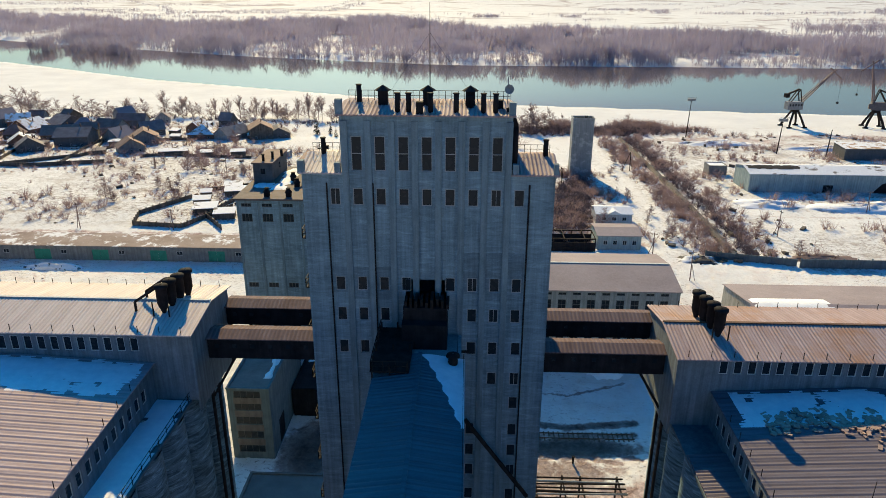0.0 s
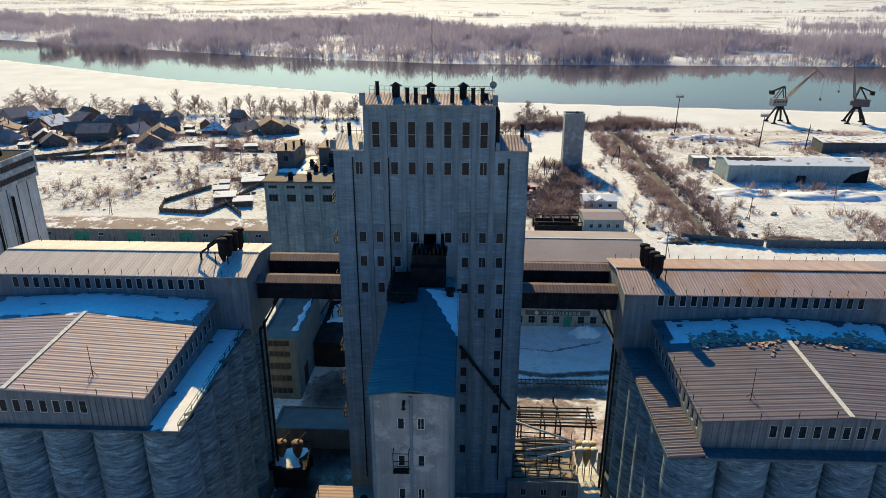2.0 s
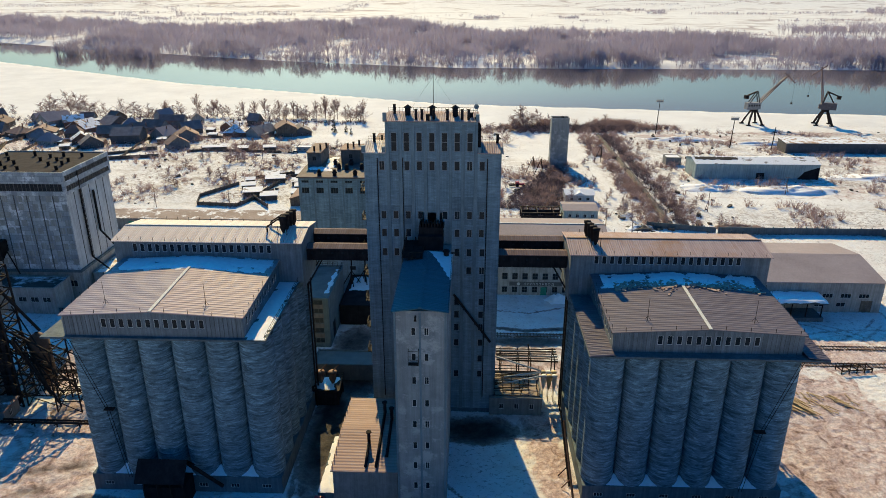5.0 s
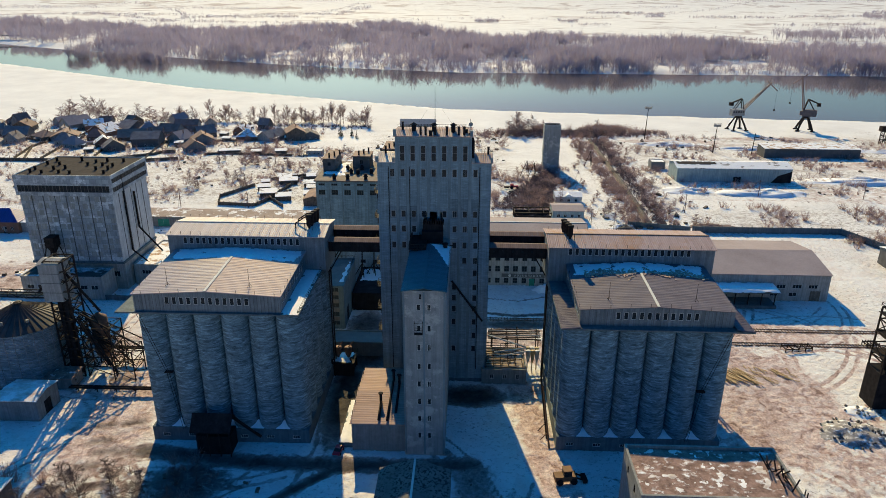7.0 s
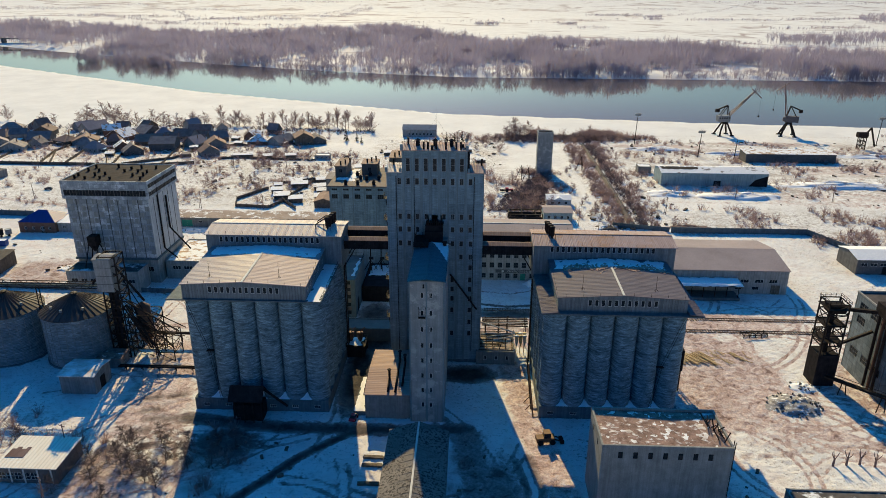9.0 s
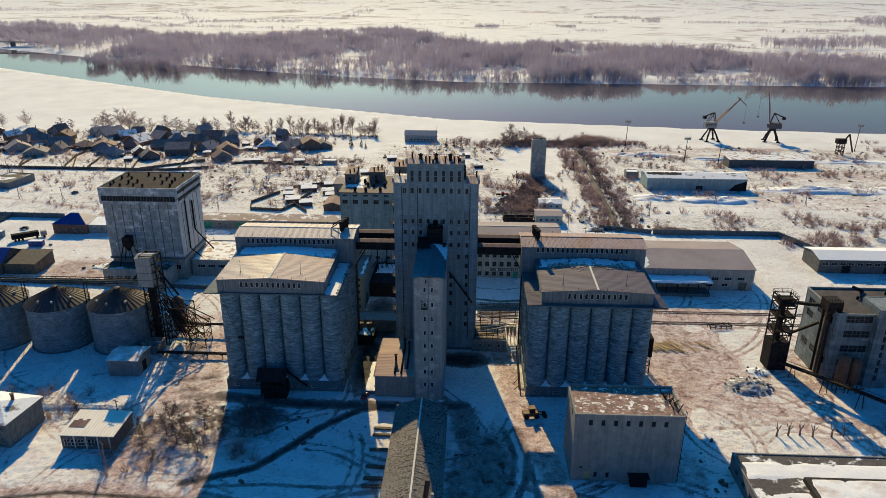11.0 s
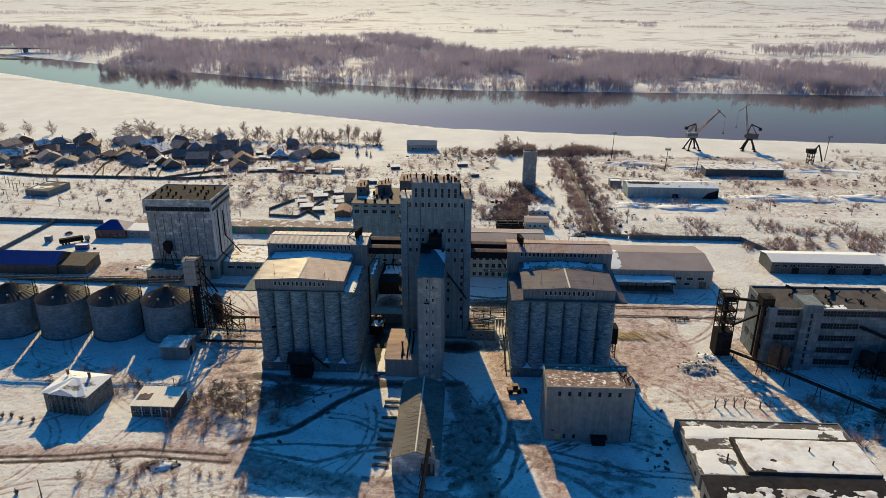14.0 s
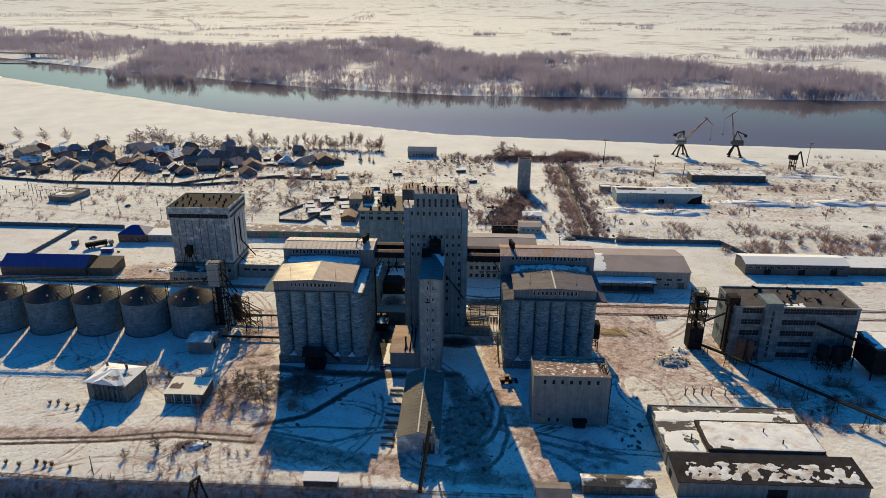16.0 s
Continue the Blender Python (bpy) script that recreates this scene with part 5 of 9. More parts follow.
    if snow_top:
        snow_sheet(e, x0 + 0.3, x1 - 0.3, y0 + 0.3, y1 - 0.3, lambda x, y: h - 0.03, 0.3, seed=int(abs(cx)) + 1, bare=snow_top, cell=1.0)
    return e


def stack(parent, x, y, z, h, r=0.3, material=None, name="chimney"):
    bm = bmx()
    tube(bm, (x, y, z), (x, y, z + h), r, seg=10)
    tube(bm, (x, y, z + h), (x, y, z + h + 0.15), r * 1.35, seg=10)
    part(name, bm, material or DARKCLAD, parent)


# white feed mill with its dark glazed head
mill = thing("white_mill", "whitewashed panel mill with dark window bands and vents on its roof", "building")
mx0, mx1, my0, my1 = -140.0, -109.4, 53.3, 78.3
bm = bmx()
low = row_of(6, 1.5, 29, 5.5, 3.6, 2.2)
wall(bm, face_of(mx0, mx1, my0 + 0.6, my1, "f")[0], 0, mx1 - mx0, 0, 9.6, holes_for(low), 0.4)
for s in "lrb":
    m, ln = face_of(mx0, mx1, my0 + 0.6, my1, s)
    wall(bm, m, 0.4 if s in "lr" else 0, ln - 0.4 if s in "lr" else ln, 0, 9.6, [], 0.4)
part("base_storey", bm, PLASTER, mill)
for u, v, w, h in low:
    window(mill, face_of(mx0, mx1, my0 + 0.6, my1, "f")[0] @ pose(u, 0, v), w, h, bars=2)
bm = bmx()
box(bm, mx0 - 0.4, mx1 + 0.5, my0 - 0.5, my1, 9.6, 10.3)
part("string_course", bm, PLINTH, mill)
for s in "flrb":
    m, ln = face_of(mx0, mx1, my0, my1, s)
    # side walls get a paler colour: the light on them is painted in
    wall_part("wall", mill, WHITEWASH if s in "fb" else WHITE_AND_LIT_WALL, m, 0 if s in "fb" else 0.4, ln if s in "fb" else ln - 0.4, 10.3, 33.4, [], 0.4)
for k in range(1, 8):
    bm = bmx()
    x = mx0 + (mx1 - mx0) * k / 8
    box(bm, x - 0.14, x + 0.14, my0 - 0.1, my0, 10.3, 33.4)
    part("joint_strip", bm, GREYPANEL, mill)
for k in range(1, 6):
    bm = bmx()
    y = my0 + (my1 - my0) * k / 6
    box(bm, mx1, mx1 + 0.1, y - 0.12, y + 0.12, 10.3, 33.4)
    part("joint_strip", bm, GREYPANEL, mill)
bm = bmx()
for k in range(14):
    for j in range(9):
        if (k * 5 + j * 3) % 7 < 4:
            x, z = mx0 + 1 + 2.15 * k, 12 + 2.4 * j
            box(bm, x, x + 1.6, my0 - 0.03, my0 - 0.005, z, z + 1.8)
st = part("repair_patch", bm, PLASTER, mill)
st["kind"] = "stuff"
hx0, hx1, hy0, hy1 = mx0 - 0.7, mx1 + 0.7, my0 - 0.7, my1 + 0.4
for s in "flrb":
    m, ln = face_of(hx0, hx1, hy0, hy1, s)
    band = [(0.8, ln - 0.8, 34.6, 36.8)] if s != "r" else [(0.8, ln - 0.8, 34.4, 35.9), (0.8, ln - 0.8, 37.4, 38.9)]
    wall_part("head_wall", mill, WHITEWASH, m, 0 if s in "fb" else 0.35, ln if s in "fb" else ln - 0.35, 33.4, 40.2, band, 0.35)
slab_part("floor_slab", mill, WHITEWASH, hx0 + 0.36, hx1 - 0.36, hy0 + 0.36, hy1 - 0.36, 33.4, 33.7)
for s in "fr":
    m, ln = face_of(hx0, hx1, hy0, hy1, s)
    for v, hh in (((35.7, 2.2),) if s == "f" else ((35.15, 1.5), (38.15, 1.5))):
        n = int(ln / 2.4)
        for k in range(n):
            window(mill, m @ pose(0.8 + (ln - 1.6) * (k + 0.5) / n, 0, v), (ln - 1.6) / n - 0.05, hh, frame_mat=GREYPANEL)
bm = bmx()
box(bm, hx0 + 0.36, hx1 - 0.36, hy0 + 0.36, hy1 - 0.36, 39.5, 39.9)
part("roof", bm, TAR, mill, "flat tarred roof")
rnd = random.Random(12)
for k in range(6):
    for j in range(4):
        if (k + j) % 5 != 4:
            stack(mill, hx0 + 3.5 + 4.7 * k + rnd.uniform(-1, 1), hy0 + 4 + 5.2 * j + rnd.uniform(-1, 1), 39.9, rnd.uniform(0.9, 1.4), 0.42, name="roof_vent")
bm = bmx()
tube(bm, (mx1 + 0.5, 60, 39), (mx1 + 0.5, 60, 12), 0.3, seg=8)
tube(bm, (mx1 + 0.5, 67, 31), (mx1 + 0.5, 67, 18), 0.35, seg=8)
tube(bm, (mx1 + 0.5, 67, 18), (mx1 + 8, 66, 9.5), 0.3, seg=8)
tube(bm, (mx1 + 0.5, 60, 12), (mx1 + 5, 60, 8), 0.25, seg=8)
part("spout_pipe", bm, STEEL, mill)
bm = bmx()
box(bm, -132.3, -129.3, 48.8, 52.6, 16.5, 20.0)
lathe(bm, [(0.5, 14.0), (2.0, 16.5)], 8, (-130.8, 50.7), False)
for x in (-134, -127.6):
    for y in (47.5, 52.6):
        bar(bm, (x, y, 9.0 if y > 50 else 8.0), (-130.8 + (x + 130.8) * 0.4, 50.7 + (y - 50.7) * 0.5, 17), 0.3)
part("hopper", bm, STEEL, mill)
house("low_workshop", "low rendered workshop with dirty flat roof beside the white mill", "building", -140, -113, 44.5, 53.2, 8.0, "flat", 0.3, PLASTER, SNOWY_TAR, {"f": row_of(7, 1, 26, 4.5, 2.4, 1.6)}, z=0)
house("low_workshop", "long low grey workshop with litter and snow on its roof", "building", -108.6, -78, 58, 82, 7.2, "flat", 0.3, PLASTER, SNOWY_LITTER, {"f": row_of(6, 2, 28, 4.6, 3.2, 1.5)}, z=0)

# steel grain bins
bin_first = None
for k, x in enumerate((-110.3, -132.0, -153.7, -175.4, -197.1, -218.8)):
    if bin_first is None:
        e = thing("grain_bin", "ribbed galvanised grain bin with a dark conical roof", "grain bin", (x, 0.3, -0.1), 0, "row of grain bins")
        bm = bmx()
        prof = []
        for j in range(33):
            z = 0.5 + 15.0 * j / 32
            prof += [(9.75, z), (9.9, z + 0.24)]
        lathe(bm, prof, 56, smooth=False)
        part("shell", bm, worn("galvanised_rings", (0.16, 0.205, 0.235), (0.29, 0.345, 0.38), 0.3, rough=0.55, metal=0.1, band=0.65), e)
        bm = bmx()
        lathe(bm, [(10.3, 0.0), (10.3, 0.5), (9.8, 0.5)], 56)
        part("footing", bm, PLINTH, e)
        bm = bmx()
        lathe(bm, [(10.2, 15.6), (1.0, 20.3), (1.0, 20.7), (0.05, 20.9)], 56, smooth=False)
        roof_ = part("cone_roof", bm, worn("dark_cone_roof", (0.035, 0.03, 0.034), (0.08, 0.066, 0.068), 0.3, rough=0.7), e)
        for j in range(36):
            a = 2 * math.pi * j / 36
            bm = bmx()
            bar(bm, (10.15 * math.cos(a), 10.15 * math.sin(a), 15.68), (1.0 * math.cos(a), 1.0 * math.sin(a), 20.36), 0.1, 0.16)
            part("roof_rib", bm, RIBSTEEL, roof_)
        for j in range(28):
            a = 2 * math.pi * (j + 0.5) / 28
            bm = bmx()
            bar(bm, (9.95 * math.cos(a), 9.95 * math.sin(a), 0.5), (9.95 * math.cos(a), 9.95 * math.sin(a), 15.6), 0.12)
            part("stiffener", bm, GREYSTEEL, e)
        for a in (3.9, 4.6, 5.5):
            bm = bmx()
            px_, py_ = 6.8 * math.cos(a), 6.8 * math.sin(a)
            tube(bm, (px_, py_, 17.2), (px_, py_, 18.0), 0.4, seg=8)
            part("vent", bm, GREYSTEEL, e)
        bm = bmx()
        railing(bm, [(-0.9, -1.4, 20.3), (0.9, -1.4, 20.3), (1.4, 0, 20.3)], 0.9, 0.9, 0.04)
        part("hatch_rail", bm, STEEL, e)
        bin_first = e
    else:
        copy_thing(bin_first, pose(x, 0.3, -0.1, 0, 0, 25 * k))
cv = thing("overhead_conveyor", "long rusty truss conveyor running over the grain bins", "conveyor")
bm = bmx()
for dz in (0.0, 1.5):
    for y in (-0.5, 1.1):
        bar(bm, (-232, y, 22.3 + dz), (-97, y, 22.3 + dz), 0.2)
n = 54
for k in range(n):
    xa, xb = -232 + 135 * k / n, -232 + 135 * (k + 1) / n
    for y in (-0.5, 1.1):
        bar(bm, (xa, y, 22.3 if k % 2 else 23.8), (xb, y, 23.8 if k % 2 else 22.3), 0.12)
        bar(bm, (xa, y, 22.3), (xa, y, 23.8), 0.1)
part("truss", bm, STEEL, cv)
bm = bmx()
box(bm, -232, -97, -0.4, 1.0, 22.75, 23.25)
part("trough", bm, worn("faded_green_steel", (0.05, 0.07, 0.075), (0.10, 0.13, 0.13), 0.8), cv)
for x in (-121.2, -142.9, -164.5, -186.2, -208):
    bm = bmx()
    for dx in (-0.9, 0.9):
        bar(bm, (x + dx, 0.3, 0), (x + dx * 0.5, 0.3, 22.3), 0.22)
    for k in range(6):
        bar(bm, (x - 0.8, 0.3, 3.2 * k + 1), (x + 0.8, 0.3, 3.2 * k + 4), 0.12)
    part("trestle", bm, STEEL, cv)

# bucket elevator tower beside the bins
el = thing("bucket_elevator", "dark steel elevator trestle with a pale clad head cabin", "elevator tower")
bm = bmx()
lattice(bm, -99.8, -94.8, -2.0, 3.0, 0, 33, 12, 0.26)
part("trestle", bm, STEEL, el)["kind"] = "stuff"
bm = bmx()
box(bm, -101.0, -96.0, -2.6, 2.4, 22.2, 32.3)
gable(bm, -101, -96, -2.6, 2.4, 32.3, 33.0, "x", 0.2)
part("cabin", bm, worn("pale_cabin_sheets", (0.32, 0.31, 0.30), (0.44, 0.43, 0.41), 0.4, streak=0.4), el, "pale sheet-clad cabin")
for z in (24.6, 27.2, 29.8):
    bm = bmx()
    box(bm, -101.05, -95.95, -2.66, 2.46, z, z + 0.15)
    part("sheet_joint", bm, GREYPANEL, el)
bm = bmx()
box(bm, -98.9, -97.9, -1, 0.2, 0, 31)
box(bm, -97.4, -96.4, -1, 0.2, 0, 31)
part("leg_casing", bm, DARKCLAD, el)
rnd = random.Random(5)
bm = bmx()
lattice(bm, -94.0, -86.5, -1.5, 5.0, 0, 14, 5, 0.2)
for k in range(34):
    a = Vector((rnd.uniform(-95, -85), rnd.uniform(-2, 6), rnd.uniform(0.5, 19 - abs(k % 5))))
    a.z = min(a.z, 20 - 1.6 * (a.x + 95))
    bar(bm, a, a + Vector((rnd.uniform(-4, 5), rnd.uniform(-2, 2), rnd.uniform(-5, 2))), 0.17)
part("scaffold", bm, STEEL, el)["kind"] = "stuff"
bm = bmx()
lathe(bm, [(0.3, 2.0), (2.2, 5.0), (2.2, 15), (0.4, 16.4)], 18, (-91.5, 3.2))
part("dryer_bin", bm, RUSTY, el)
bm = bmx()
tube(bm, (-97.5, 0, 31.5), (-90.5, 3, 17), 0.35, seg=8)
tube(bm, (-98.5, 0, 30), (-104, 0.3, 23.5), 0.35, seg=8)
part("spout", bm, STEEL, el)
for k in range(16):
    bm = bmx()
    a = Vector((rnd.uniform(-97, -93), rnd.uniform(-2.5, 3), rnd.uniform(13, 24)))
    tube(bm, a, (rnd.uniform(-92, -80), rnd.uniform(-6, 7), rnd.uniform(2, 9)), rnd.choice((0.12, 0.16, 0.24)), seg=6)
    part("chute", bm, STEEL, el)
bm = bmx()
lattice(bm, -86.0, -80.5, -3.5, 2.5, 0, 8.5, 3, 0.18)
part("scaffold", bm, STEEL, el)["kind"] = "stuff"
house("block_hut", "block hut with patchy snow on its low pitched roof", "hut", -105.0, -95.2, -22.3, -13.5, 5.6, "x", 0.8, BRICK, DUSTY_SNOW, {}, {"r": [(4.2, 1.9, 2.8, 3.7)]}, z=0, door_mat=DARKCLAD)
house("block_hut", "low block hut beside the elevator trestle", "hut", -102.0, -94.8, -8.4, -3.2, 3.0, "shed", 0.3, BRICK, RUBBLE, {"r": [(2.2, 1.6, 0.9, 1.4)]}, z=0)
for y0, z in ((8.0, 3.2), (-9.5, 1.4)):
    e = thing("pipe_run", "dark pipes on low steel supports across the yard", "pipes")
    bm = bmx()
    for dy, r in ((0, 0.3), (0.9, 0.22)):
        tube(bm, (-95, y0 + dy, z), (-65, y0 + dy, z), r, seg=10)
    part("pipe", bm, STEEL, e)
    for x in np.arange(-93, -66, 5.0):
        bm = bmx()
        bar(bm, (x, y0 + 0.4, 0), (x, y0 + 0.4, z - 0.3), 0.2)
        box(bm, x - 0.15, x + 0.15, y0 - 0.5, y0 + 1.4, z - 0.45, z - 0.3)
        part("support", bm, STEEL, e)

# manor-like office, kiosk
mn = house("office_house", "old plastered office with pedimented front and snowy hipped roof", "house", -128.4, -112.6, -58.4, -45.2, 7.6, "hip", 2.3, OLDPLASTER, SNOWY, {"f": row_of(6, 0.8, 15, 2.1, 1.2, 2.2) + row_of(6, 0.8, 15, 5.6, 1.2, 1.6), "r": row_of(5, 0.8, 12.4, 5.4, 1.1, 1.8) + row_of(5, 0.8, 12.4, 1.9, 1.1, 1.8)}, z=0, over=0.6, turn=-8)
bm = bmx()
vs = [bm.verts.new(p) for p in ((-5.2, -7.6, 7.6), (5.2, -7.6, 7.6), (0, -7.6, 10.1), (-5.2, -1, 7.6), (5.2, -1, 7.6), (0, -1, 10.1))]
for f in ((0, 1, 2), (0, 2, 5, 3), (1, 4, 5, 2)):
    bm.faces.new([vs[i] for i in f])
part("pediment", bm, SNOWY, mn)
for k in range(6):
    bm = bmx()
    tube(bm, (-4.8 + 1.92 * k, -7.1, 0.2), (-4.8 + 1.92 * k, -7.1, 7.5), 0.32, 0.27, 12)
    part("column", bm, OLDPLASTER, mn)
stack(mn, 3.5, 2.0, 9.2, 1.8, 0.45, REDBRICK)
stack(mn, -5.0, 2.5, 9.2, 1.6, 0.45, REDBRICK)
ks = house("kiosk", "flat-roofed shop kiosk with pale sheet roof and dark front", "kiosk", -99.6, -85.2, -58.8, -48.0, 4.2, "shed", 0.25, GREYPANEL, KIOSK_SHEET, {"f": row_of(5, 0.5, 10, 1.9, 1.7, 2.0)}, {"f": [(12.0, 1.3, 1.6, 2.4)]}, z=0)
for k in range(4):
    bm = bmx()
    box(bm, -6.6 + 1.1 * k, -5.504 + 1.1 * k, -2.2, 0.9 + 0.7 * (k % 2), 4.58, 4.61 + 0.004 * (k % 2))
    part("rusty_sheet", bm, ROOF_BRIDGE, ks)
for x in (-3.6, -0.4, 2.8, 6.0):
    bm = bmx()
    box(bm, x - 0.18, x + 0.18, -5.52, -5.42, 0.1, 3.9)
    part("pilaster", bm, WHITEPAINT, ks)

# sheds in the middle: track shed, loading shed
sh = house("long_shed", "long grey gabled shed with weathered sheet roof", "shed", -10.4, 3.5, -84.0, -44.0, 6.2, "y", 2.6, WHITEWASH, SPECKLED, {"l": row_of(8, 1, 38, 3.6, 1.6, 1.2)}, {"f": [(10.5, 2.3, 4.0, 4.4)]}, z=0)
bm = bmx()
box(bm, -0.22, 0.22, -20.3, 20.3, 8.92, 9.02)
part("ridge_cap", bm, WHITEPAINT, sh)
for k in range(19):
    for s in (-1, 1):
        bm = bmx()
        y = -19 + 2.1 * k
        bar(bm, (0.4 * s, y, 8.9), (7.2 * s, y, 6.34), 0.08, 0.05)
        part("roof_seam", bm, SPECKLED, sh)
cvy = thing("loading_conveyor", "steel loading conveyor rising from the long shed's end", "conveyor")
bm = bmx()
for dx in (-0.5, 0.5):
    bar(bm, (-1.6 + dx, -104, 1.0), (0.3 + dx, -79, 9.6), 0.18, 0.5)
for k in range(12):
    a = Vector((-1.6, -104, 1.0)).lerp(Vector((0.3, -79, 9.6)), k / 11)
    bar(bm, a + Vector((-0.5, 0, 0)), a + Vector((0.5, 0, 0)), 0.12)
part("frame", bm, STEEL, cvy)
bm = bmx()
bar(bm, (-1.6, -104, 0.95), (0.3, -79, 9.55), 0.8, 0.3)
part("trough", bm, DARKCLAD, cvy)
bm = bmx()
for y, z in ((-98, 2.8), (-90, 5.4), (-85, 7.0)):
    for dx in (-1.2, 1.2):
        bar(bm, (-1.2 + dx, y, 0), (-1.0 + dx * 0.3, y, z), 0.16)
part("leg", bm, STEEL, cvy)
bm = bmx()
tube(bm, (1.2, -85.5, 3.0), (1.8, -86.5, 12.5), 0.35, seg=10)
part("stack_pipe", bm, GREYSTEEL, cvy)
ld = house("loading_shed", "low brick loading shed with sunlit slate roof and black pipes", "shed", -18.7, -6.9, -30.0, -7.0, 7.2, "x", 0.9, BRICK, SLATES, {}, {}, z=0)
for k in range(11):
    bm = bmx()
    bar(bm, (-6.1, -10.5 + 2.1 * k, 7.3), (-6.1, -10.5 + 2.1 * k, 8.5), 0.1)
    part("eave_post", bm, STEEL, ld)
for x, y0, y1 in ((-0.2, -4.0, -11.0), (1.7, 6.0, -11.0), (3.3, 4.0, -8.0)):
    bm = bmx()
    tube(bm, (x, y0, 7.2), (x, y0, 10.2), 0.32, seg=10)
    tube(bm, (x, y0, 10.2), (x, y0, 10.4), 0.55, seg=10)
    tube(bm, (x + 0.1, y0 - 0.4, 8.5), (x + 0.3, y1, 7.9), 0.28, seg=10)
    part("black_pipe", bm, DARKCLAD, ld)
for y, z in ((-14, 4.5), (-6, 8.5)):
    bm = bmx()
    tube(bm, (5.0, y + 18, z), (6.4, y + 14, z + 3.0), 1.0, 1.0, 14)
    part("snow_capped_duct", bm, GREYSTEEL, ld)
rp = thing("loading_ramp", "concrete loading ramp beside the shed with lying snow", "ramp")
bm = bmx()
box(bm, -22.0, -18.8, -29.0, -12.0, 0, 1.3)
part("slab", bm, PLINTH, rp)
snow_sheet(rp, -22.0, -18.8, -29.0, -12.0, lambda x, y: 1.3, 0.25, seed=31, bare=-0.4)

# buildings in the gap behind the bridges
mb = house("mid_building", "narrow rendered service building with brown banded end and dusty roof", "building", -37.5, -30.3, 28.0, 50.0, 14.0, "flat", 0.25, PLINTH, worn("dusty_brown_roof", (0.15, 0.12, 0.115), (0.27, 0.225, 0.21), 0.25), {"f": [(3.4, v, 4.6, 1.5) for v in (2.0, 4.9, 7.8, 10.6, 12.9)]}, {"r": [(6.0, 2.6, 3.6, 5.0)]}, z=0, frame_mat=GREYPANEL, door_mat=DARKCLAD)
for v in (3.45, 6.35, 9.2, 11.8):
    slab_part("spandrel_band", mb, BROWNBAND, -2.6, 2.2, -11.04, -11.005, v - 0.62, v + 0.58)
snow_sheet(mb, 1.6, 3.3, -7.5, 9.0, lambda x, y: 13.94, 0.3, seed=37, cell=0.3, bare=-0.1, rim=0.8)
bm = bmx()
railing(bm, [(-3.5, 10.9, 14.25), (3.5, 10.9, 14.25), (3.5, 4.0, 14.25)], 1.1, 1.4, 0.04)
part("roof_railing", bm, STEEL, mb)
tar_shed = house("low_service_shed", "low dark tar-roofed shed between the towers", "shed", -30.0, -15.0, 41.0, 62.4, 5.8, "flat", 0.25, DARKCLAD, TAR, {}, z=0)
snow_sheet(tar_shed, -7.3, 7.3, -0.6, 10.4, lambda x, y: 5.72, 0.3, seed=35, bare=-0.1)
for x, y in ((-29.0, 56.0), (-25.2, 57.5)):
    e = thing("pipe_mast", "dark steel mast with splayed struts on the shed roof", "mast", (x, y, 5.9), 20)
    bm = bmx()
    tube(bm, (0, 0, 0), (0.3, 0, 13), 0.22, seg=8)
    part("mast", bm, STEEL, e)
    for k in range(4):
        bm = bmx()
        bar(bm, (2.6 * math.cos(1.57 * k), 2.6 * math.sin(1.57 * k), 0), (0.1, 0, 4.2), 0.22)
        part("strut", bm, STEEL, e)
house("low_service_shed", "low dark service shed with plain roof", "shed", -31.5, -16.0, 12.0, 19.0, 4.2, "flat", 0.2, GREYPANEL, worn("dusky_roof", (0.10, 0.11, 0.12), (0.16, 0.17, 0.18), 0.3), {}, z=0)
cy = thing("cyclone_stand", "dark loading stand with two capped cyclones and snow", "loading stand")
bm = bmx()
box(bm, -30.0, -23.2, 1.2, 7.4, 3.4, 3.9)
for x in (-29.7, -23.5):
    for y in (1.5, 7.1):
        bar(bm, (x, y, 0), (x, y, 3.5), 0.3)
railing(bm, [(-30, 1.2, 3.9), (-30, 7.4, 3.9), (-23.2, 7.4, 3.9), (-23.2, 1.2, 3.9)], 1.1, 1.4, 0.04)
part("deck", bm, STEEL, cy)
bm = bmx()
box(bm, -29.5, -23.7, 1.3, 7.3, 0.0, 3.3)
part("casing", bm, DARKCLAD, cy)
snow_sheet(cy, -29.8, -23.4, 1.4, 7.2, lambda x, y: 3.9, 0.22, seed=33)
for x in (-28.0, -25.2):
    bm = bmx()
    lathe(bm, [(0.3, 3.9), (0.85, 5.2), (0.85, 6.6), (1.05, 6.65), (1.05, 6.9), (0.1, 7.0)], 14, (x, 4.5))
    tube(bm, (x, 4.6, 6.9), (x + 1.4, 5.6, 8.2), 0.14, seg=6)
    part("cyclone", bm, RUSTY, cy)

lb = house("pump_house", "low brick pump house with dusty flat roof", "building", 10.6, 22.2, -1.0, 10.5, 4.2, "flat", 0.2, BRICK, worn("dusty_roof", (0.28, 0.22, 0.19), (0.40, 0.33, 0.29), 0.5), {"f": row_of(3, 1, 11, 2.2, 1.0, 1.4)}, z=0)
rk = thing("pipe_rack", "rusty steel rack carrying rows of pipes over the yard", "pipe rack")
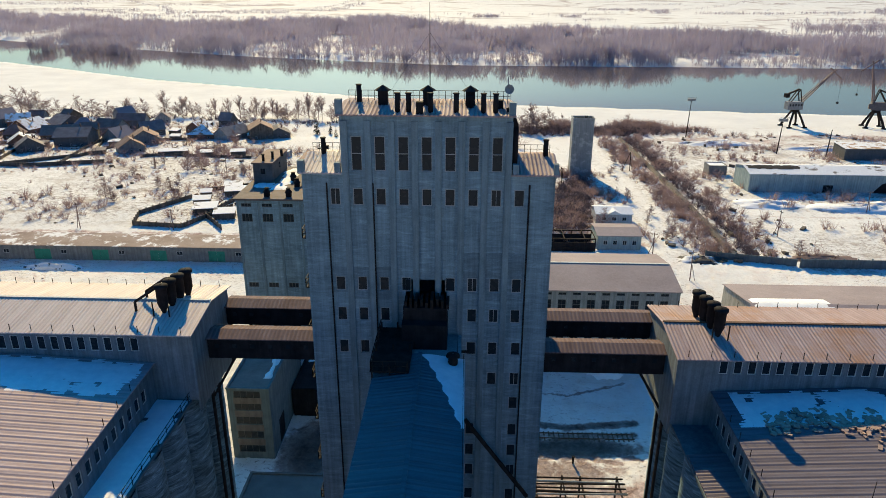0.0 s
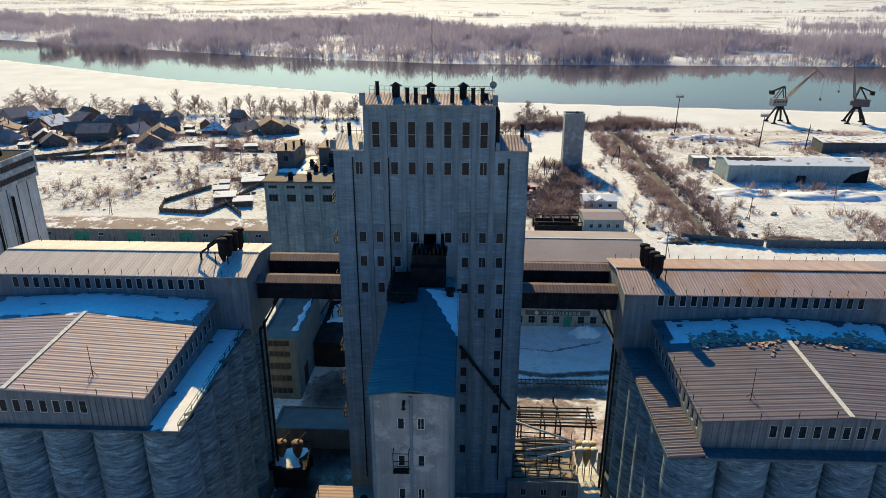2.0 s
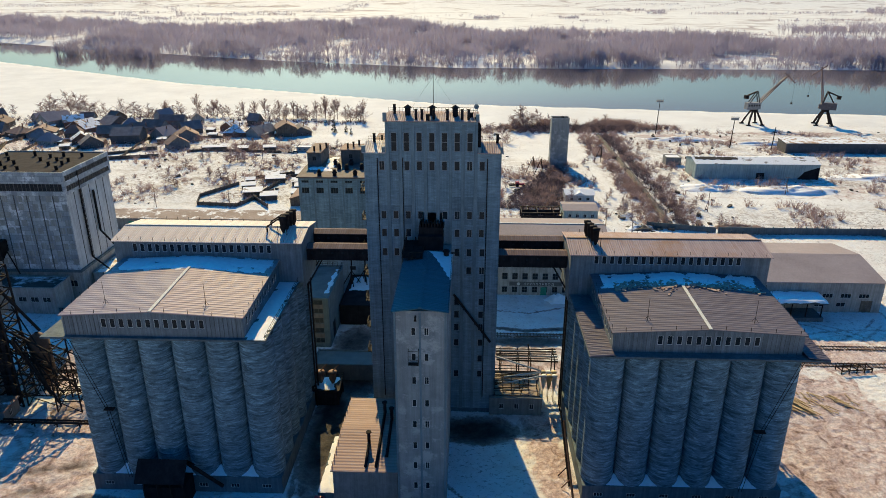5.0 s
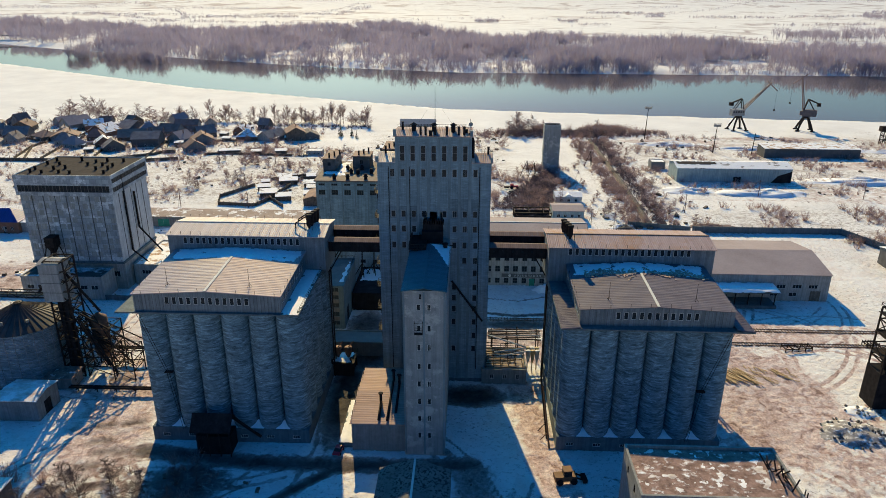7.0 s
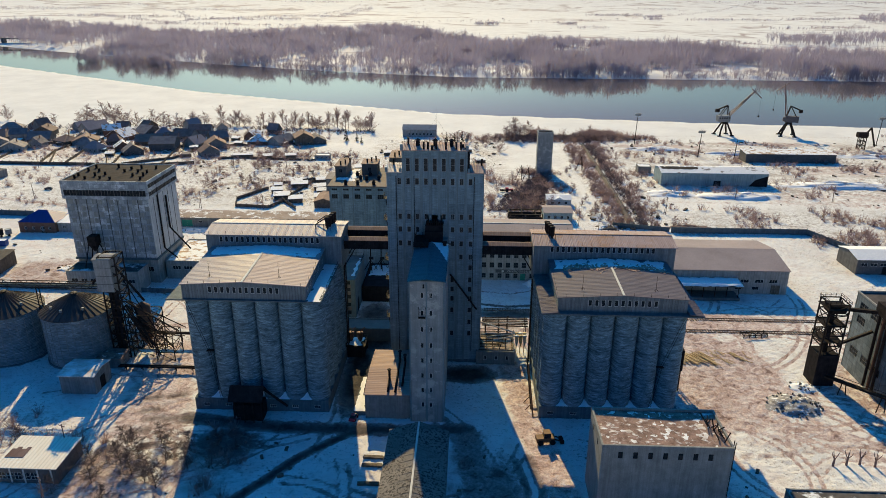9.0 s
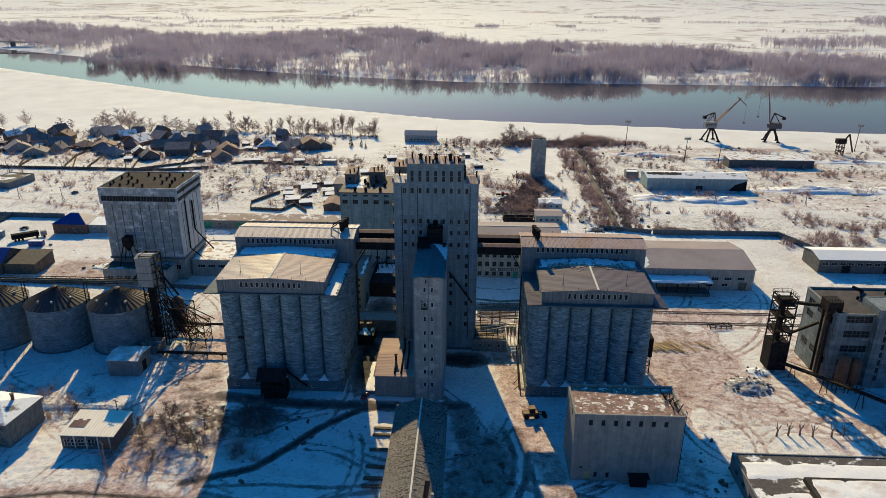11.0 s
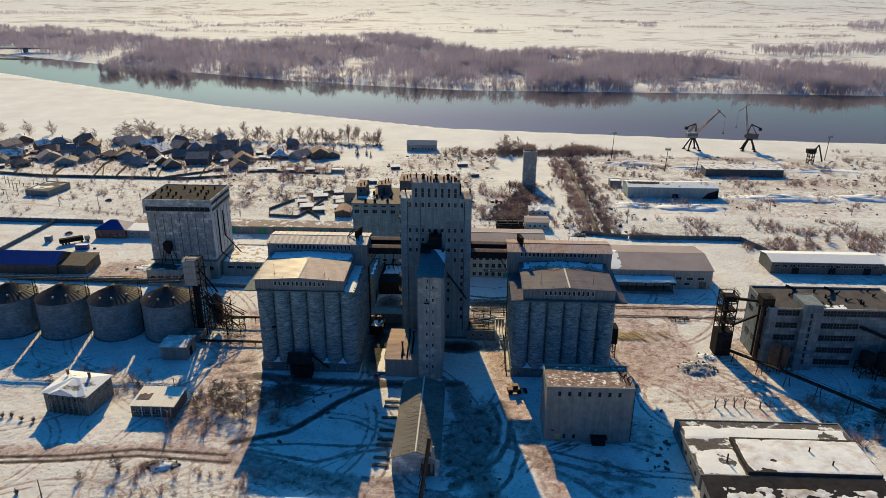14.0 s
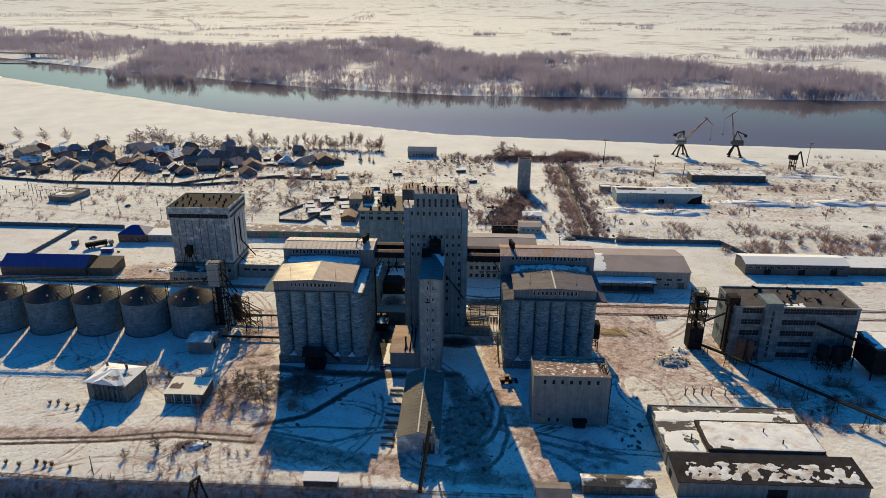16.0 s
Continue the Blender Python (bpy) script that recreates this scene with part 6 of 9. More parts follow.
for x in (13.6, 17.8, 20.6, 26.2):
    for y in (10.8, 16.5):
        bm = bmx()
        bar(bm, (x, y, 0), (x, y, 7.2), 0.25)
        part("post", bm, STEEL, rk)
    bm = bmx()
    bar(bm, (x, 10.6, 6.9), (x, 16.8, 6.9), 0.22)
    part("cross_beam", bm, STEEL, rk)
for k in range(8):
    bm = bmx()
    y = 10.9 + 0.75 * k
    tube(bm, (12.5, y, 7.1), (27.0, y, 7.1 + 0.3 * (k % 3 - 1)), 0.13 if k % 3 else 0.2, seg=8)
    part("pipe", bm, GREYSTEEL if k in (2, 6) else STEEL, rk)
rk2 = thing("pipe_rack", "tangle of pipes and beams over the pump house roof", "pipe rack")
rnd = random.Random(8)
for k in range(16):
    bm = bmx()
    y = -0.2 + 0.66 * k
    z = 4.6 + 1.8 * (k % 4) / 3
    bar(bm, (11.2 + rnd.uniform(0, 0.6), y, z), (rnd.uniform(17, 22), y + rnd.uniform(-0.6, 0.9), z + rnd.uniform(-0.4, 0.4)), 0.14)
    part("rail", bm, STEEL, rk2)
for k in range(6):
    bm = bmx()
    x = 11.8 + 1.9 * k
    bar(bm, (x, 0.2, 4.3), (x + rnd.uniform(-0.8, 2.0), rnd.uniform(5, 9.5), 6.4), 0.14)
    bar(bm, (x, 3.0, 4.2), (x, 3.0, 6.6), 0.16)
    part("post", bm, STEEL, rk2)
for a, b_ in (((11.0, 9.0, 9.5), (22.5, 5.6, 7.4)), ((14.0, 4.5, 6.4), (22.5, 5.4, 7.2)), ((12.5, 2.5, 5.6), (22.6, 4.2, 7.0))):
    bm = bmx()
    tube(bm, a, b_, 0.2, seg=10)
    part("white_duct", bm, WHITEPAINT, rk2, "pale duct")
for k in range(6):
    bm = bmx()
    x, y = 23.0 + 1.2 * (k % 3), 4.2 + 1.7 * (k // 3)
    lathe(bm, [(0.15, 3.6), (0.5, 5.0), (0.5, 6.9), (0.68, 6.95), (0.68, 7.15), (0.05, 7.25)], 12, (x, y))
    bar(bm, (x, y + 0.5, 0), (x, y + 0.5, 5.0), 0.14)
    part("cyclone", bm, BARE_WOOD if k % 2 else WHITEPAINT, rk2)

# brick store in front of the right silos
bb = house("brick_store", "tall pale brick store with snow and rubble on its flat roof", "building", 35.6, 62.2, -65.4, -52.0, 19.4, "flat", 0.5, worn("pale_store_render", (0.22, 0.23, 0.23), (0.335, 0.345, 0.34), 0.4, streak=0.35, grain=4), RUBBLE, {"f": [(3.9 + 3.05 * k, 17.4, 0.95, 1.6) for k in range(7)] + [(6.2, 1.9, 0.8, 1.5), (9.2, 1.9, 0.8, 1.5), (2.5, 4.0, 0.7, 0.6)], "l": [(4, 17.4, 0.9, 1.6), (9, 17.4, 0.9, 1.6)]}, {"f": [(4.1, 1.7, 1.9, 2.2), (17.6, 1.6, 1.2, 2.2)]}, z=0, door_mat=BARE_WOOD, frame_mat=STEEL)
bm = bmx()
box(bm, 1.5, 5.5, -8.7, -6.7, 0, 2.6)
box(bm, 0.9, 6.0, -9.1, -6.7, 2.6, 2.85)
part("porch", bm, DARKCLAD, bb)
bm = bmx()
for k in range(14):
    bar(bm, (13.7, -6.1 + 0.6 * (k % 2), 1 + 1.4 * k), (13.7, -5.5, 1 + 1.4 * k), 0.08)
bar(bm, (13.65, -6.2, 0), (13.65, -6.2, 20.8), 0.14)
bar(bm, (13.65, -5.4, 0), (13.65, -5.4, 20.8), 0.14)
part("wall_ladder", bm, STEEL, bb)
rnd = random.Random(41)
for k in range(14):
    bm = bmx()
    a = Vector((11.8 + rnd.uniform(-1.5, 1.2), rnd.uniform(-5.5, 3), 19.4))
    bar(bm, a, a + Vector((rnd.uniform(-1.5, 1.5), rnd.uniform(-2, 2), rnd.uniform(0.6, 2.6))), 0.18)
    part("roof_scrap", bm, STEEL, bb)
snow_sheet(bb, -12.8, 12.8, -6.2, 6.2, lambda x, y: 19.36, 0.22, DUSTY_SNOW, seed=44, cell=0.35, bare=0.84, freq=0.5, rim=0.5)

# right yard: warehouses and the feed plant
wh = house("warehouse", "long block warehouse with pale mauve pitched roof", "warehouse", 66.0, 125.6, 54.0, 86.0, 9.3, "x", 2.6, PLASTER, ROOF_MAUVE, {"f": [(44 + 5.2 * k, 5.2, 3.0, 1.4) for k in range(3)] + [(42 + 6.2 * k, 2.4, 2.6, 1.4) for k in range(2)], "r": row_of(4, 2, 30, 6, 2.6, 1.2)}, {"f": [(55.5, 1.9, 3.4, 3.6)]}, z=0)
snow_sheet(wh, -29.5, -12, -16, 4, lambda x, y: 9.5 + 2.6 * (1 - abs(y) / 16.4), 0.3, seed=51, cell=1.2, bare=0.15)
cn = thing("loading_canopy", "loading dock canopy heavy with snow along the warehouse", "canopy")
bm = bmx()
box(bm, 66, 107, 47.5, 53.9, 5.4, 5.7)
part("roof_slab", bm, PLINTH, cn)
bm = bmx()
box(bm, 66.5, 106.5, 47.4, 53.9, 0, 1.2)
part("dock", bm, PLINTH, cn)
snow_sheet(cn, 66, 107.2, 47.2, 54.0, lambda x, y: 5.7 + 0.07 * (y - 47), 0.75, seed=52, cell=0.8, bare=-0.5)
for x in np.arange(68, 107, 4.2):
    bm = bmx()
    bar(bm, (x, 48, 1.2), (x, 48, 5.4), 0.25)
    part("post", bm, STEEL, cn)
house("warehouse", "low warehouse under thick snow with dark doorways", "warehouse", 161.5, 216.0, 75.0, 90.0, 6.2, "x", 1.6, GREYPANEL, SNOW, {"f": row_of(14, 1, 53, 4.2, 2.6, 1.3)}, {"f": [(12, 1.9, 3.6, 3.6), (30, 1.9, 3.6, 3.6), (47, 1.9, 3.6, 3.6)]}, z=0, door_mat=DARKCLAD)
house("warehouse", "low annexe shed with snowy roof", "shed", 216.4, 244.0, 77.0, 90.0, 4.6, "shed", 1.0, WOODWALL, SNOWY, {}, z=0)
pl = thing("feed_plant", "four-storey panel feed plant with dark window bands", "building")
fx0, fx1, fy0, fy1, fh = 121.3, 171.3, -16.0, 4.0, 24.0
bands = [(2.0 + 5.0 * k) for k in range(5)]
f_holes = []
for z in bands:
    f_holes += [(3.0, 11.0, z - 0.6, z + 1.7), (19.5, 48.5 if z > 20 else 33.0, z - 0.6, z + 1.7)]
wall_part("front_wall", pl, FEEDWALL, pose(fx0, fy0, 0), 0, 50, 0, fh, f_holes, 0.4)
l_holes = [(2.5, 6.5, z - 0.6, z + 1.7) for z in (6.5, 16.5, 20.5)] + [(8.5, 18.0, z - 0.6, z + 1.7) for z in (6.5, 20.5)]
wall_part("side_wall", pl, FEEDWALL, face_of(fx0, fx1, fy0 + 0.4, fy1, "l")[0], 0, 19.2, 0, fh, l_holes, 0.4)
wall_part("side_wall", pl, FEEDWALL, face_of(fx0, fx1, fy0 + 0.4, fy1, "r")[0], 0, 19.2, 0, fh, [], 0.4)
wall_part("back_wall", pl, FEEDWALL, face_of(fx0, fx1, fy0, fy1, "b")[0], 0, 50, 0, fh, [], 0.4)
for m, holes in ((pose(fx0, fy0, 0), f_holes), (face_of(fx0, fx1, fy0 + 0.4, fy1, "l")[0], l_holes)):
    for a, c, v0, v1 in holes:
        n = max(1, round((c - a) / 2.4))
        for k in range(n):
            window(pl, m @ pose(a + (c - a) * (k + 0.5) / n, 0, (v0 + v1) / 2), (c - a) / n - 0.03, v1 - v0, frame_mat=GREYPANEL, bars=1, split=1)
bm = bmx()
box(bm, fx0 + 0.3, fx1 - 0.3, fy0 + 0.3, fy1 - 0.3, fh - 0.5, fh - 0.1)
part("roof", bm, FELT_GREY, pl, "tarred flat roof with snow patches")
snow_sheet(pl, fx0 + 16, fx1 - 20, fy0 + 0.6, fy0 + 6, lambda x, y: fh - 0.1, 0.15, seed=67, bare=0.45)
bm = bmx()
for a, c, d, e_ in ((fx0 - 0.1, fx1 + 0.1, fy0 - 0.1, fy0 + 0.25), (fx0 - 0.1, fx1 + 0.1, fy1 - 0.25, fy1 + 0.1), (fx0 - 0.1, fx0 + 0.25, fy0 + 0.25, fy1 - 0.25), (fx1 - 0.25, fx1 + 0.1, fy0 + 0.25, fy1 - 0.25)):
    box(bm, a, c, d, e_, fh + 0.004, fh + 0.5)
part("parapet", bm, PLASTER, pl)
st_holes = [(2.7, 3.7, 2.5 + 2.7 * k, 4.5 + 2.7 * k) for k in range(8)]
bm = bmx()
wall(bm, pose(132.6, -18.0, 0), 0, 6.8, 0, 26.8, st_holes, 0.35)
wall(bm, face_of(132.6, 139.4, -17.65, -8, "l")[0], 0, 9.3, 0, 26.8, [], 0.35)
wall(bm, face_of(132.6, 139.4, -17.65, -8, "r")[0], 0, 9.3, 0, 26.8, [], 0.35)
wall(bm, face_of(132.6, 139.4, -18, -8, "b")[0], 0, 6.8, 24.2, 26.8, [], 0.35)
box(bm, 132.7, 139.3, -17.9, -8.1, 26.3, 26.7)
part("stair_tower", bm, FEEDWALL, pl)
for a, c, v0, v1 in st_holes:
    window(pl, pose(132.6 + (a + c) / 2, -18.0, (v0 + v1) / 2), 1.0, 2.0, frame_mat=GREYPANEL)
rnd = random.Random(61)
for k in range(16):
    x, y = rnd.uniform(123, 170), rnd.uniform(-14, 2)
    if 131 < x < 141 and y < -6:
        continue
    bm = bmx()
    bar(bm, (x, y, fh - 0.1), (x + rnd.uniform(-2.5, 2.5), y + rnd.uniform(-1, 1), fh + rnd.uniform(0.6, 2.4)), 0.3)
    tube(bm, (x, y, fh - 0.1), (x, y, fh + rnd.uniform(0.7, 1.5)), 0.35, seg=8)
    part("roof_vent", bm, DARKCLAD, pl)
for x, y in ((138, 2), (152, 1)):
    bm = bmx()
    bar(bm, (x, y, fh), (x - 5, y - 3, fh + 2.8), 0.9)
    part("roof_chute", bm, DARKCLAD, pl)
snow_sheet(pl, 141, 150, -15.5, -13, lambda x, y: fh - 0.08, 0.3, seed=62, bare=0.1)
for k, y in enumerate((-13.5, -11.6, -9.4)):
    bm = bmx()
    tube(bm, (120.6, y, 1), (120.6, y, 24.8), 0.4, seg=8)
    part("wall_pipe", bm, RUSTY if k == 1 else STEEL, pl)
bm = bmx()
box(bm, 119.0, 123.4, -14.5, -9.5, 24.0, 27.4)
for k in range(6):
    bar(bm, (119 + 0.8 * k, -14.5, 27.3), (119 + 0.8 * k, -14.4, 28.5), 0.12)
part("head_house", bm, STEEL, pl)
for x, y, r, h in ((124.2, -20.2, 1.8, 12.0), (127.6, -20.6, 1.6, 11.0)):
    e = thing("hopper_tank", "rusty cylindrical hopper tank on steel legs", "tank")
    bm = bmx()
    lathe(bm, [(0.3, 1.6), (r, 4.0), (r, h), (0.4, h + 0.9)], 18, (x, y))
    part("shell", bm, RUSTY, e)
    for a in range(4):
        bm = bmx()
        c, s = math.cos(0.78 + 1.57 * a), math.sin(0.78 + 1.57 * a)
        bar(bm, (x + r * c, y + r * s, 0), (x + r * c, y + r * s, 4.5), 0.2)
        part("leg", bm, STEEL, e)
for x, y, r, h in ((157.0, -21.0, 2.3, 9.5), (161.6, -22.8, 2.0, 10.2), (166.2, -20.8, 2.3, 9.2)):
    e = thing("hopper_tank", "steel hopper tank on a braced frame, shade coloured in dark", "tank")
    bm = bmx()
    lathe(bm, [(0.3, 3.0), (r, 5.0), (r, h), (0.4, h + 0.8)], 18, (x, y))
    # the tanks' shade is painted in as a dark shell colour
    part("shell", bm, DARKCLAD, e)
    bm = bmx()
    lattice(bm, x - r, x + r, y - r, y + r, 0, 5.0, 2, 0.2)
    part("frame", bm, STEEL, e)
# raised bin house and its feeding conveyor beside the plant
bh = thing("bin_house", "dark clad bin house raised on steel legs with snowy roof", "building")
bh_m = pose(0, 0, 3.6)
for side, ln in (("f", 28.0), ("b", 28.0), ("l", 14.0), ("r", 14.0)):
    y_in = 0.0 if side in "fb" else 0.3
    wall_part("cladding", bh, DARKCLAD, bh_m @ face_of(171.8, 199.8, -31.0 + y_in, -16.6 - y_in + 0.2 * (side in "fb"), side)[0], 0, ln if side in "fb" else 13.8, 0, 10.4, [], 0.3)
slab_part("bin_floor", bh, STEEL, 171.8, 199.8, -31.0, -16.4, 3.2, 3.596)
slab_part("roof", bh, FELT_GREY, 171.3, 200.3, -31.5, -15.9, 14.004, 14.35)
snow_sheet(bh, 171.5, 200.2, -30.5, -16.0, lambda x, y: 14.36, 0.3, seed=71, bare=0.1)
for x in (172.2, 178.8, 185.6, 192.4, 199.2):
    for y in (-30.4, -17.0):
        bm = bmx()
        bar(bm, (x, y, 0), (x, y, 3.2), 0.45)
        part("leg", bm, STEEL, bh)
for k in range(4):
    bm = bmx()
    lathe(bm, [(0.35, 1.1), (0.35, 1.5), (2.6, 3.2)], 12, (175.5 + 6.7 * k, -23.7))
    part("outlet_hopper", bm, RUSTY, bh)
fc = thing("feed_conveyor", "dark inclined conveyor between the plant and the bin house", "conveyor")
bm = bmx()
bar(bm, (154.8, -16.0, 17.6), (171.6, -26.0, 13.2), 1.1, 0.9)
part("casing", bm, DARKCLAD, fc)
bm = bmx()
for k in range(9):
    p = Vector((154.8, -16.9, 18.1)).lerp(Vector((171.6, -26.9, 13.7)), k / 8)
    bar(bm, p + Vector((0, 0, -0.3)), p + Vector((0, 0, 0.9)), 0.06)
bar(bm, (154.8, -16.9, 19.0), (171.6, -26.9, 14.6), 0.07)
part("handrail", bm, STEEL, fc)
bm = bmx()
bar(bm, (164.0, -21.5, 0), (164.0, -21.5, 15.0), 0.35)
part("trestle", bm, STEEL, fc)
# elevator trestle beside the plant
e2 = thing("steel_trestle", "open steel elevator trestle with a black clad foot", "elevator tower")
bm = bmx()
lattice(bm, 107.2, 112.6, -8.5, -3.0, 0, 25.5, 8, 0.26)
for z in (14.0, 19.0, 24.0):
    box(bm, 106.8, 113.0, -8.9, -2.6, z - 0.12, z)
railing(bm, [(107, -8.7, 25.5), (112.8, -8.7, 25.5), (112.8, -2.8, 25.5), (107, -2.8, 25.5), (107, -8.7, 25.5)], 1.1, 1.5, 0.05)
part("trestle", bm, STEEL, e2)["kind"] = "stuff"
bm = bmx()
box(bm, 107.0, 112.8, -8.7, -2.8, 0, 9.8)
part("clad_foot", bm, DARKCLAD, e2)
bm = bmx()
box(bm, 109.0, 110.2, -6.4, -5.2, 9.8, 24.5)
box(bm, 108.0, 112.4, -7.6, -4.0, 22.4, 24.8)
part("leg_casing", bm, STEEL, e2)
bm = bmx()
bar(bm, (112.5, -6.0, 23.3), (121.5, -11.5, 24.8), 1.0, 0.9)
part("bridge_conveyor", bm, STEEL, e2)
bm = bmx()
bar(bm, (112.8, -6.0, 12.0), (121.2, -7.0, 17.0), 0.7, 0.7)
part("bridge_conveyor", bm, STEEL, e2)
cv2 = thing("ground_conveyor", "long low conveyor on trestles crossing the snow", "conveyor")
pts = [(110.0, -9.0, 3.5), (122.0, -26.0, 5.5), (157.4, -66.6, 6.0), (182.0, -92.0, 6.0)]
for a, b_ in zip(pts, pts[1:]):
    bm = bmx()
    bar(bm, a, b_, 1.5, 0.5)
    for s in (-1, 1):
        d = (Vector(b_) - Vector(a)).normalized().cross(Vector((0, 0, 1))) * 0.75 * s
        bar(bm, Vector(a) + d + Vector((0, 0, 0.9)), Vector(b_) + d + Vector((0, 0, 0.9)), 0.1)
    part("trough", bm, STEEL, cv2)
    n = max(1, int((Vector(b_) - Vector(a)).length / 9))
    for k in range(n):
        p = Vector(a).lerp(Vector(b_), (k + 0.5) / n)
        bm = bmx()
        for dx in (-0.8, 0.8):
            bar(bm, (p.x + dx * 1.4, p.y, 0), (p.x + dx * 0.6, p.y, p.z), 0.2)
        part("trestle", bm, STEEL, cv2)
fs = house("flat_store", "wide ruined store with sagging snowy flat roof", "building", 77.5, 128.5, -86.0, -59.5, 5.2, "flat", 0.16, BRICK, ROOF_DECAY, {"l": row_of(5, 2, 25, 2.6, 1.6, 1.4)}, z=0, frame_mat=GREYPANEL)
snow_sheet(fs, -25.2, 25.3, 3.3, 10.4, lambda x, y: 5.15, 0.3, SNOW, seed=61, bare=0.22, freq=0.13, rim=1.6)
snow_sheet(fs, -24.9, -11.8, -12.9, -1.0, lambda x, y: 5.15, 0.3, SNOW, seed=62, bare=0.36, freq=0.16, rim=0.8)
slab_part("raised_roof", fs, FELT, -12.0, 25.3, -12.7, 3.2, 5.15, 6.4)
snow_sheet(fs, -11.3, 25.3, -12.7, 2.6, lambda x, y: 6.4, 0.3, FLECKED_SNOW, seed=64, bare=0.2, freq=0.12, rim=0.6)
for x, y in ((9, -3), (13, -9), (-16, -7)):
    bm = bmx()
    tube(bm, (x, y, 5.2), (x, y, 7.9), 0.22, seg=8)
    part("vent_pipe", bm, STEEL, fs)
fl = house("long_store", "long low store with ragged tar roof showing through snow", "building", 77.2, 134.5, -101.0, -88.5, 5.6, "shed", 0.9, BRICK, TAR, {}, {"f": [(30, 2.0, 6.0, 3.6)], "l": [(4, 2, 3, 3)]}, z=0, door_mat=DARKCLAD)
snow_sheet(fl, -27.0, 28.4, -6.0, 3.4, lambda x, y: 5.8 + 0.98 * (y + 6.6) / 13.2, 0.3, DUSTY_SNOW, cell=0.4, seed=83, bare=0.5, freq=0.34)
house("low_shed", "long low shed with boarded roof near the fence", "shed", 48.5, 70.5, -101.0, -96.0, 3.2, "x", 0.8, WOODWALL, SNOWY_TAR, z=0)
house("low_shed", "small plank-roofed shed at the yard's edge", "shed", 34.0, 44.0, -109.0, -100.0, 3.0, "x", 1.6, WOODWALL, ROOF_SLATE, z=0)
house("low_shed", "low shed with snow-white roof beside the fence", "shed", -38.0, -27.6, -101.4, -98.0, 2.3, "shed", 0.3, WOODWALL, SNOW, z=0)
# blue-roofed sheds on the left
bs = house("blue_shed", "long open shed with bright blue sheet roof", "shed", -236.0, -190.0, 55.0, 71.0, 5.0, "x", 4.2, WOODWALL, ROOF_NAVY, {}, z=0)
house("ruined_shed", "roofless end of the shed with bare dark frames", "shed", -189.5, -176.0, 56.0, 70.0, 4.6, "shed", 1.2, WOODWALL, worn("bare_frames", (0.05, 0.045, 0.045), (0.12, 0.10, 0.09), 0.7, streak=0.4), z=0)
house("gate_house", "brick gatehouse with blue hipped roof", "house", -197.5, -180.5, 106.5, 119.5, 5.0, "hip", 4.0, REDBRICK, ROOF_NAVY, {"f": row_of(4, 1, 16, 2.2, 1.2, 1.4)}, z=0)
house("garage", "low garage wing with snow on its roof beside the gatehouse", "garage", -180.3, -150.0, 108.0, 118.0, 4.4, "shed", 0.6, PLASTER, SNOW, {"f": row_of(5, 1, 20, 2.4, 1.4, 1.0)}, {"f": [(25, 1.7, 3.4, 3.2)]}, z=0)

# covered tipping hopper at the left silos' foot
tp = thing("tipping_hopper", "dark timber canopy over a tipping hopper at the silos' foot", "canopy")
bm = bmx()
gable(bm, -53.4, -45.0, -33.6, -28.6, 6.4, 9.6, "x", 0.3, 0.15)
part("roof", bm, DARKCLAD, tp)
for x in (-52.3, -49.9, -47.5, -45.2):
    bm = bmx()
    bar(bm, (x, -33.4, 0), (x, -33.4, 6.4), 0.22)
    part("post", bm, STEEL, tp)
bm = bmx()
box(bm, -53.0, -45.4, -32.6, -28.3, 0, 4.6)
part("bin", bm, DARKCLAD, tp)
bm = bmx()
tube(bm, (-45.2, -30.0, 8.0), (-39.5, -29.4, 2.6), 0.35, seg=10)
part("spout", bm, STEEL, tp)
# steel stand at the right silos' outer side
sd = thing("steel_stand", "rusty steel platform stand against the silo wall", "platform")
bm = bmx()
lattice(bm, 64.2, 67.6, -13.0, -8.5, 0, 9.5, 3, 0.2)
part("frame", bm, STEEL, sd)
bm = bmx()
box(bm, 63.6, 68.0, -13.4, -8.1, 6.5, 13.0)
part("clad_box", bm, DARKCLAD, sd)
# pipes climbing the right silos' inner side
ip = thing("service_pipes", "rusty service pipes climbing beside the silos", "pipes")
for k, (x, y) in enumerate(((25.6, -27.5), (25.4, -24.0))):
    bm = bmx()
    tube(bm, (x, y, 0), (x - 0.4, y + 14, 7.5), 0.22, seg=8)
    bar(bm, (x - 1.8, y + 3, 0), (x, y + 3.4, 2.0), 0.15)
    part("pipe", bm, STEEL if k else RUSTY, ip)

# ---- behind the elevator ----
bt = thing("rear_tower", "older grey concrete silo tower with roof house and vents", "tower")
qx0, qx1, qy0, qy1, qh = -44.6, -14.0, 63.0, 89.0, 36.5
w5 = [(2.0 + 4.3 * k, v, w, h) for k in range(7) for v, w, h in ((32.7, 2.2, 1.75), (35.4, 2.1, 0.75), (17.6, 2.1, 1.1), (8.0, 1.8, 1.3))]
wall_part("front_wall", bt, TOWER, pose(qx0, qy0, 0), 0, qx1 - qx0, 0, qh, holes_for(w5), 0.4)
for s in "lrb":
    m, ln = face_of(qx0, qx1, qy0, qy1, s)
    wall_part("side_wall", bt, TOWER, m, 0.4 if s != "b" else 0, ln - 0.4 if s != "b" else ln, 0, qh, [], 0.4)
for u, v, w, h in w5:
    window(bt, pose(qx0 + u, qy0, v), w, h, bars=2, frame_mat=GREYPANEL)
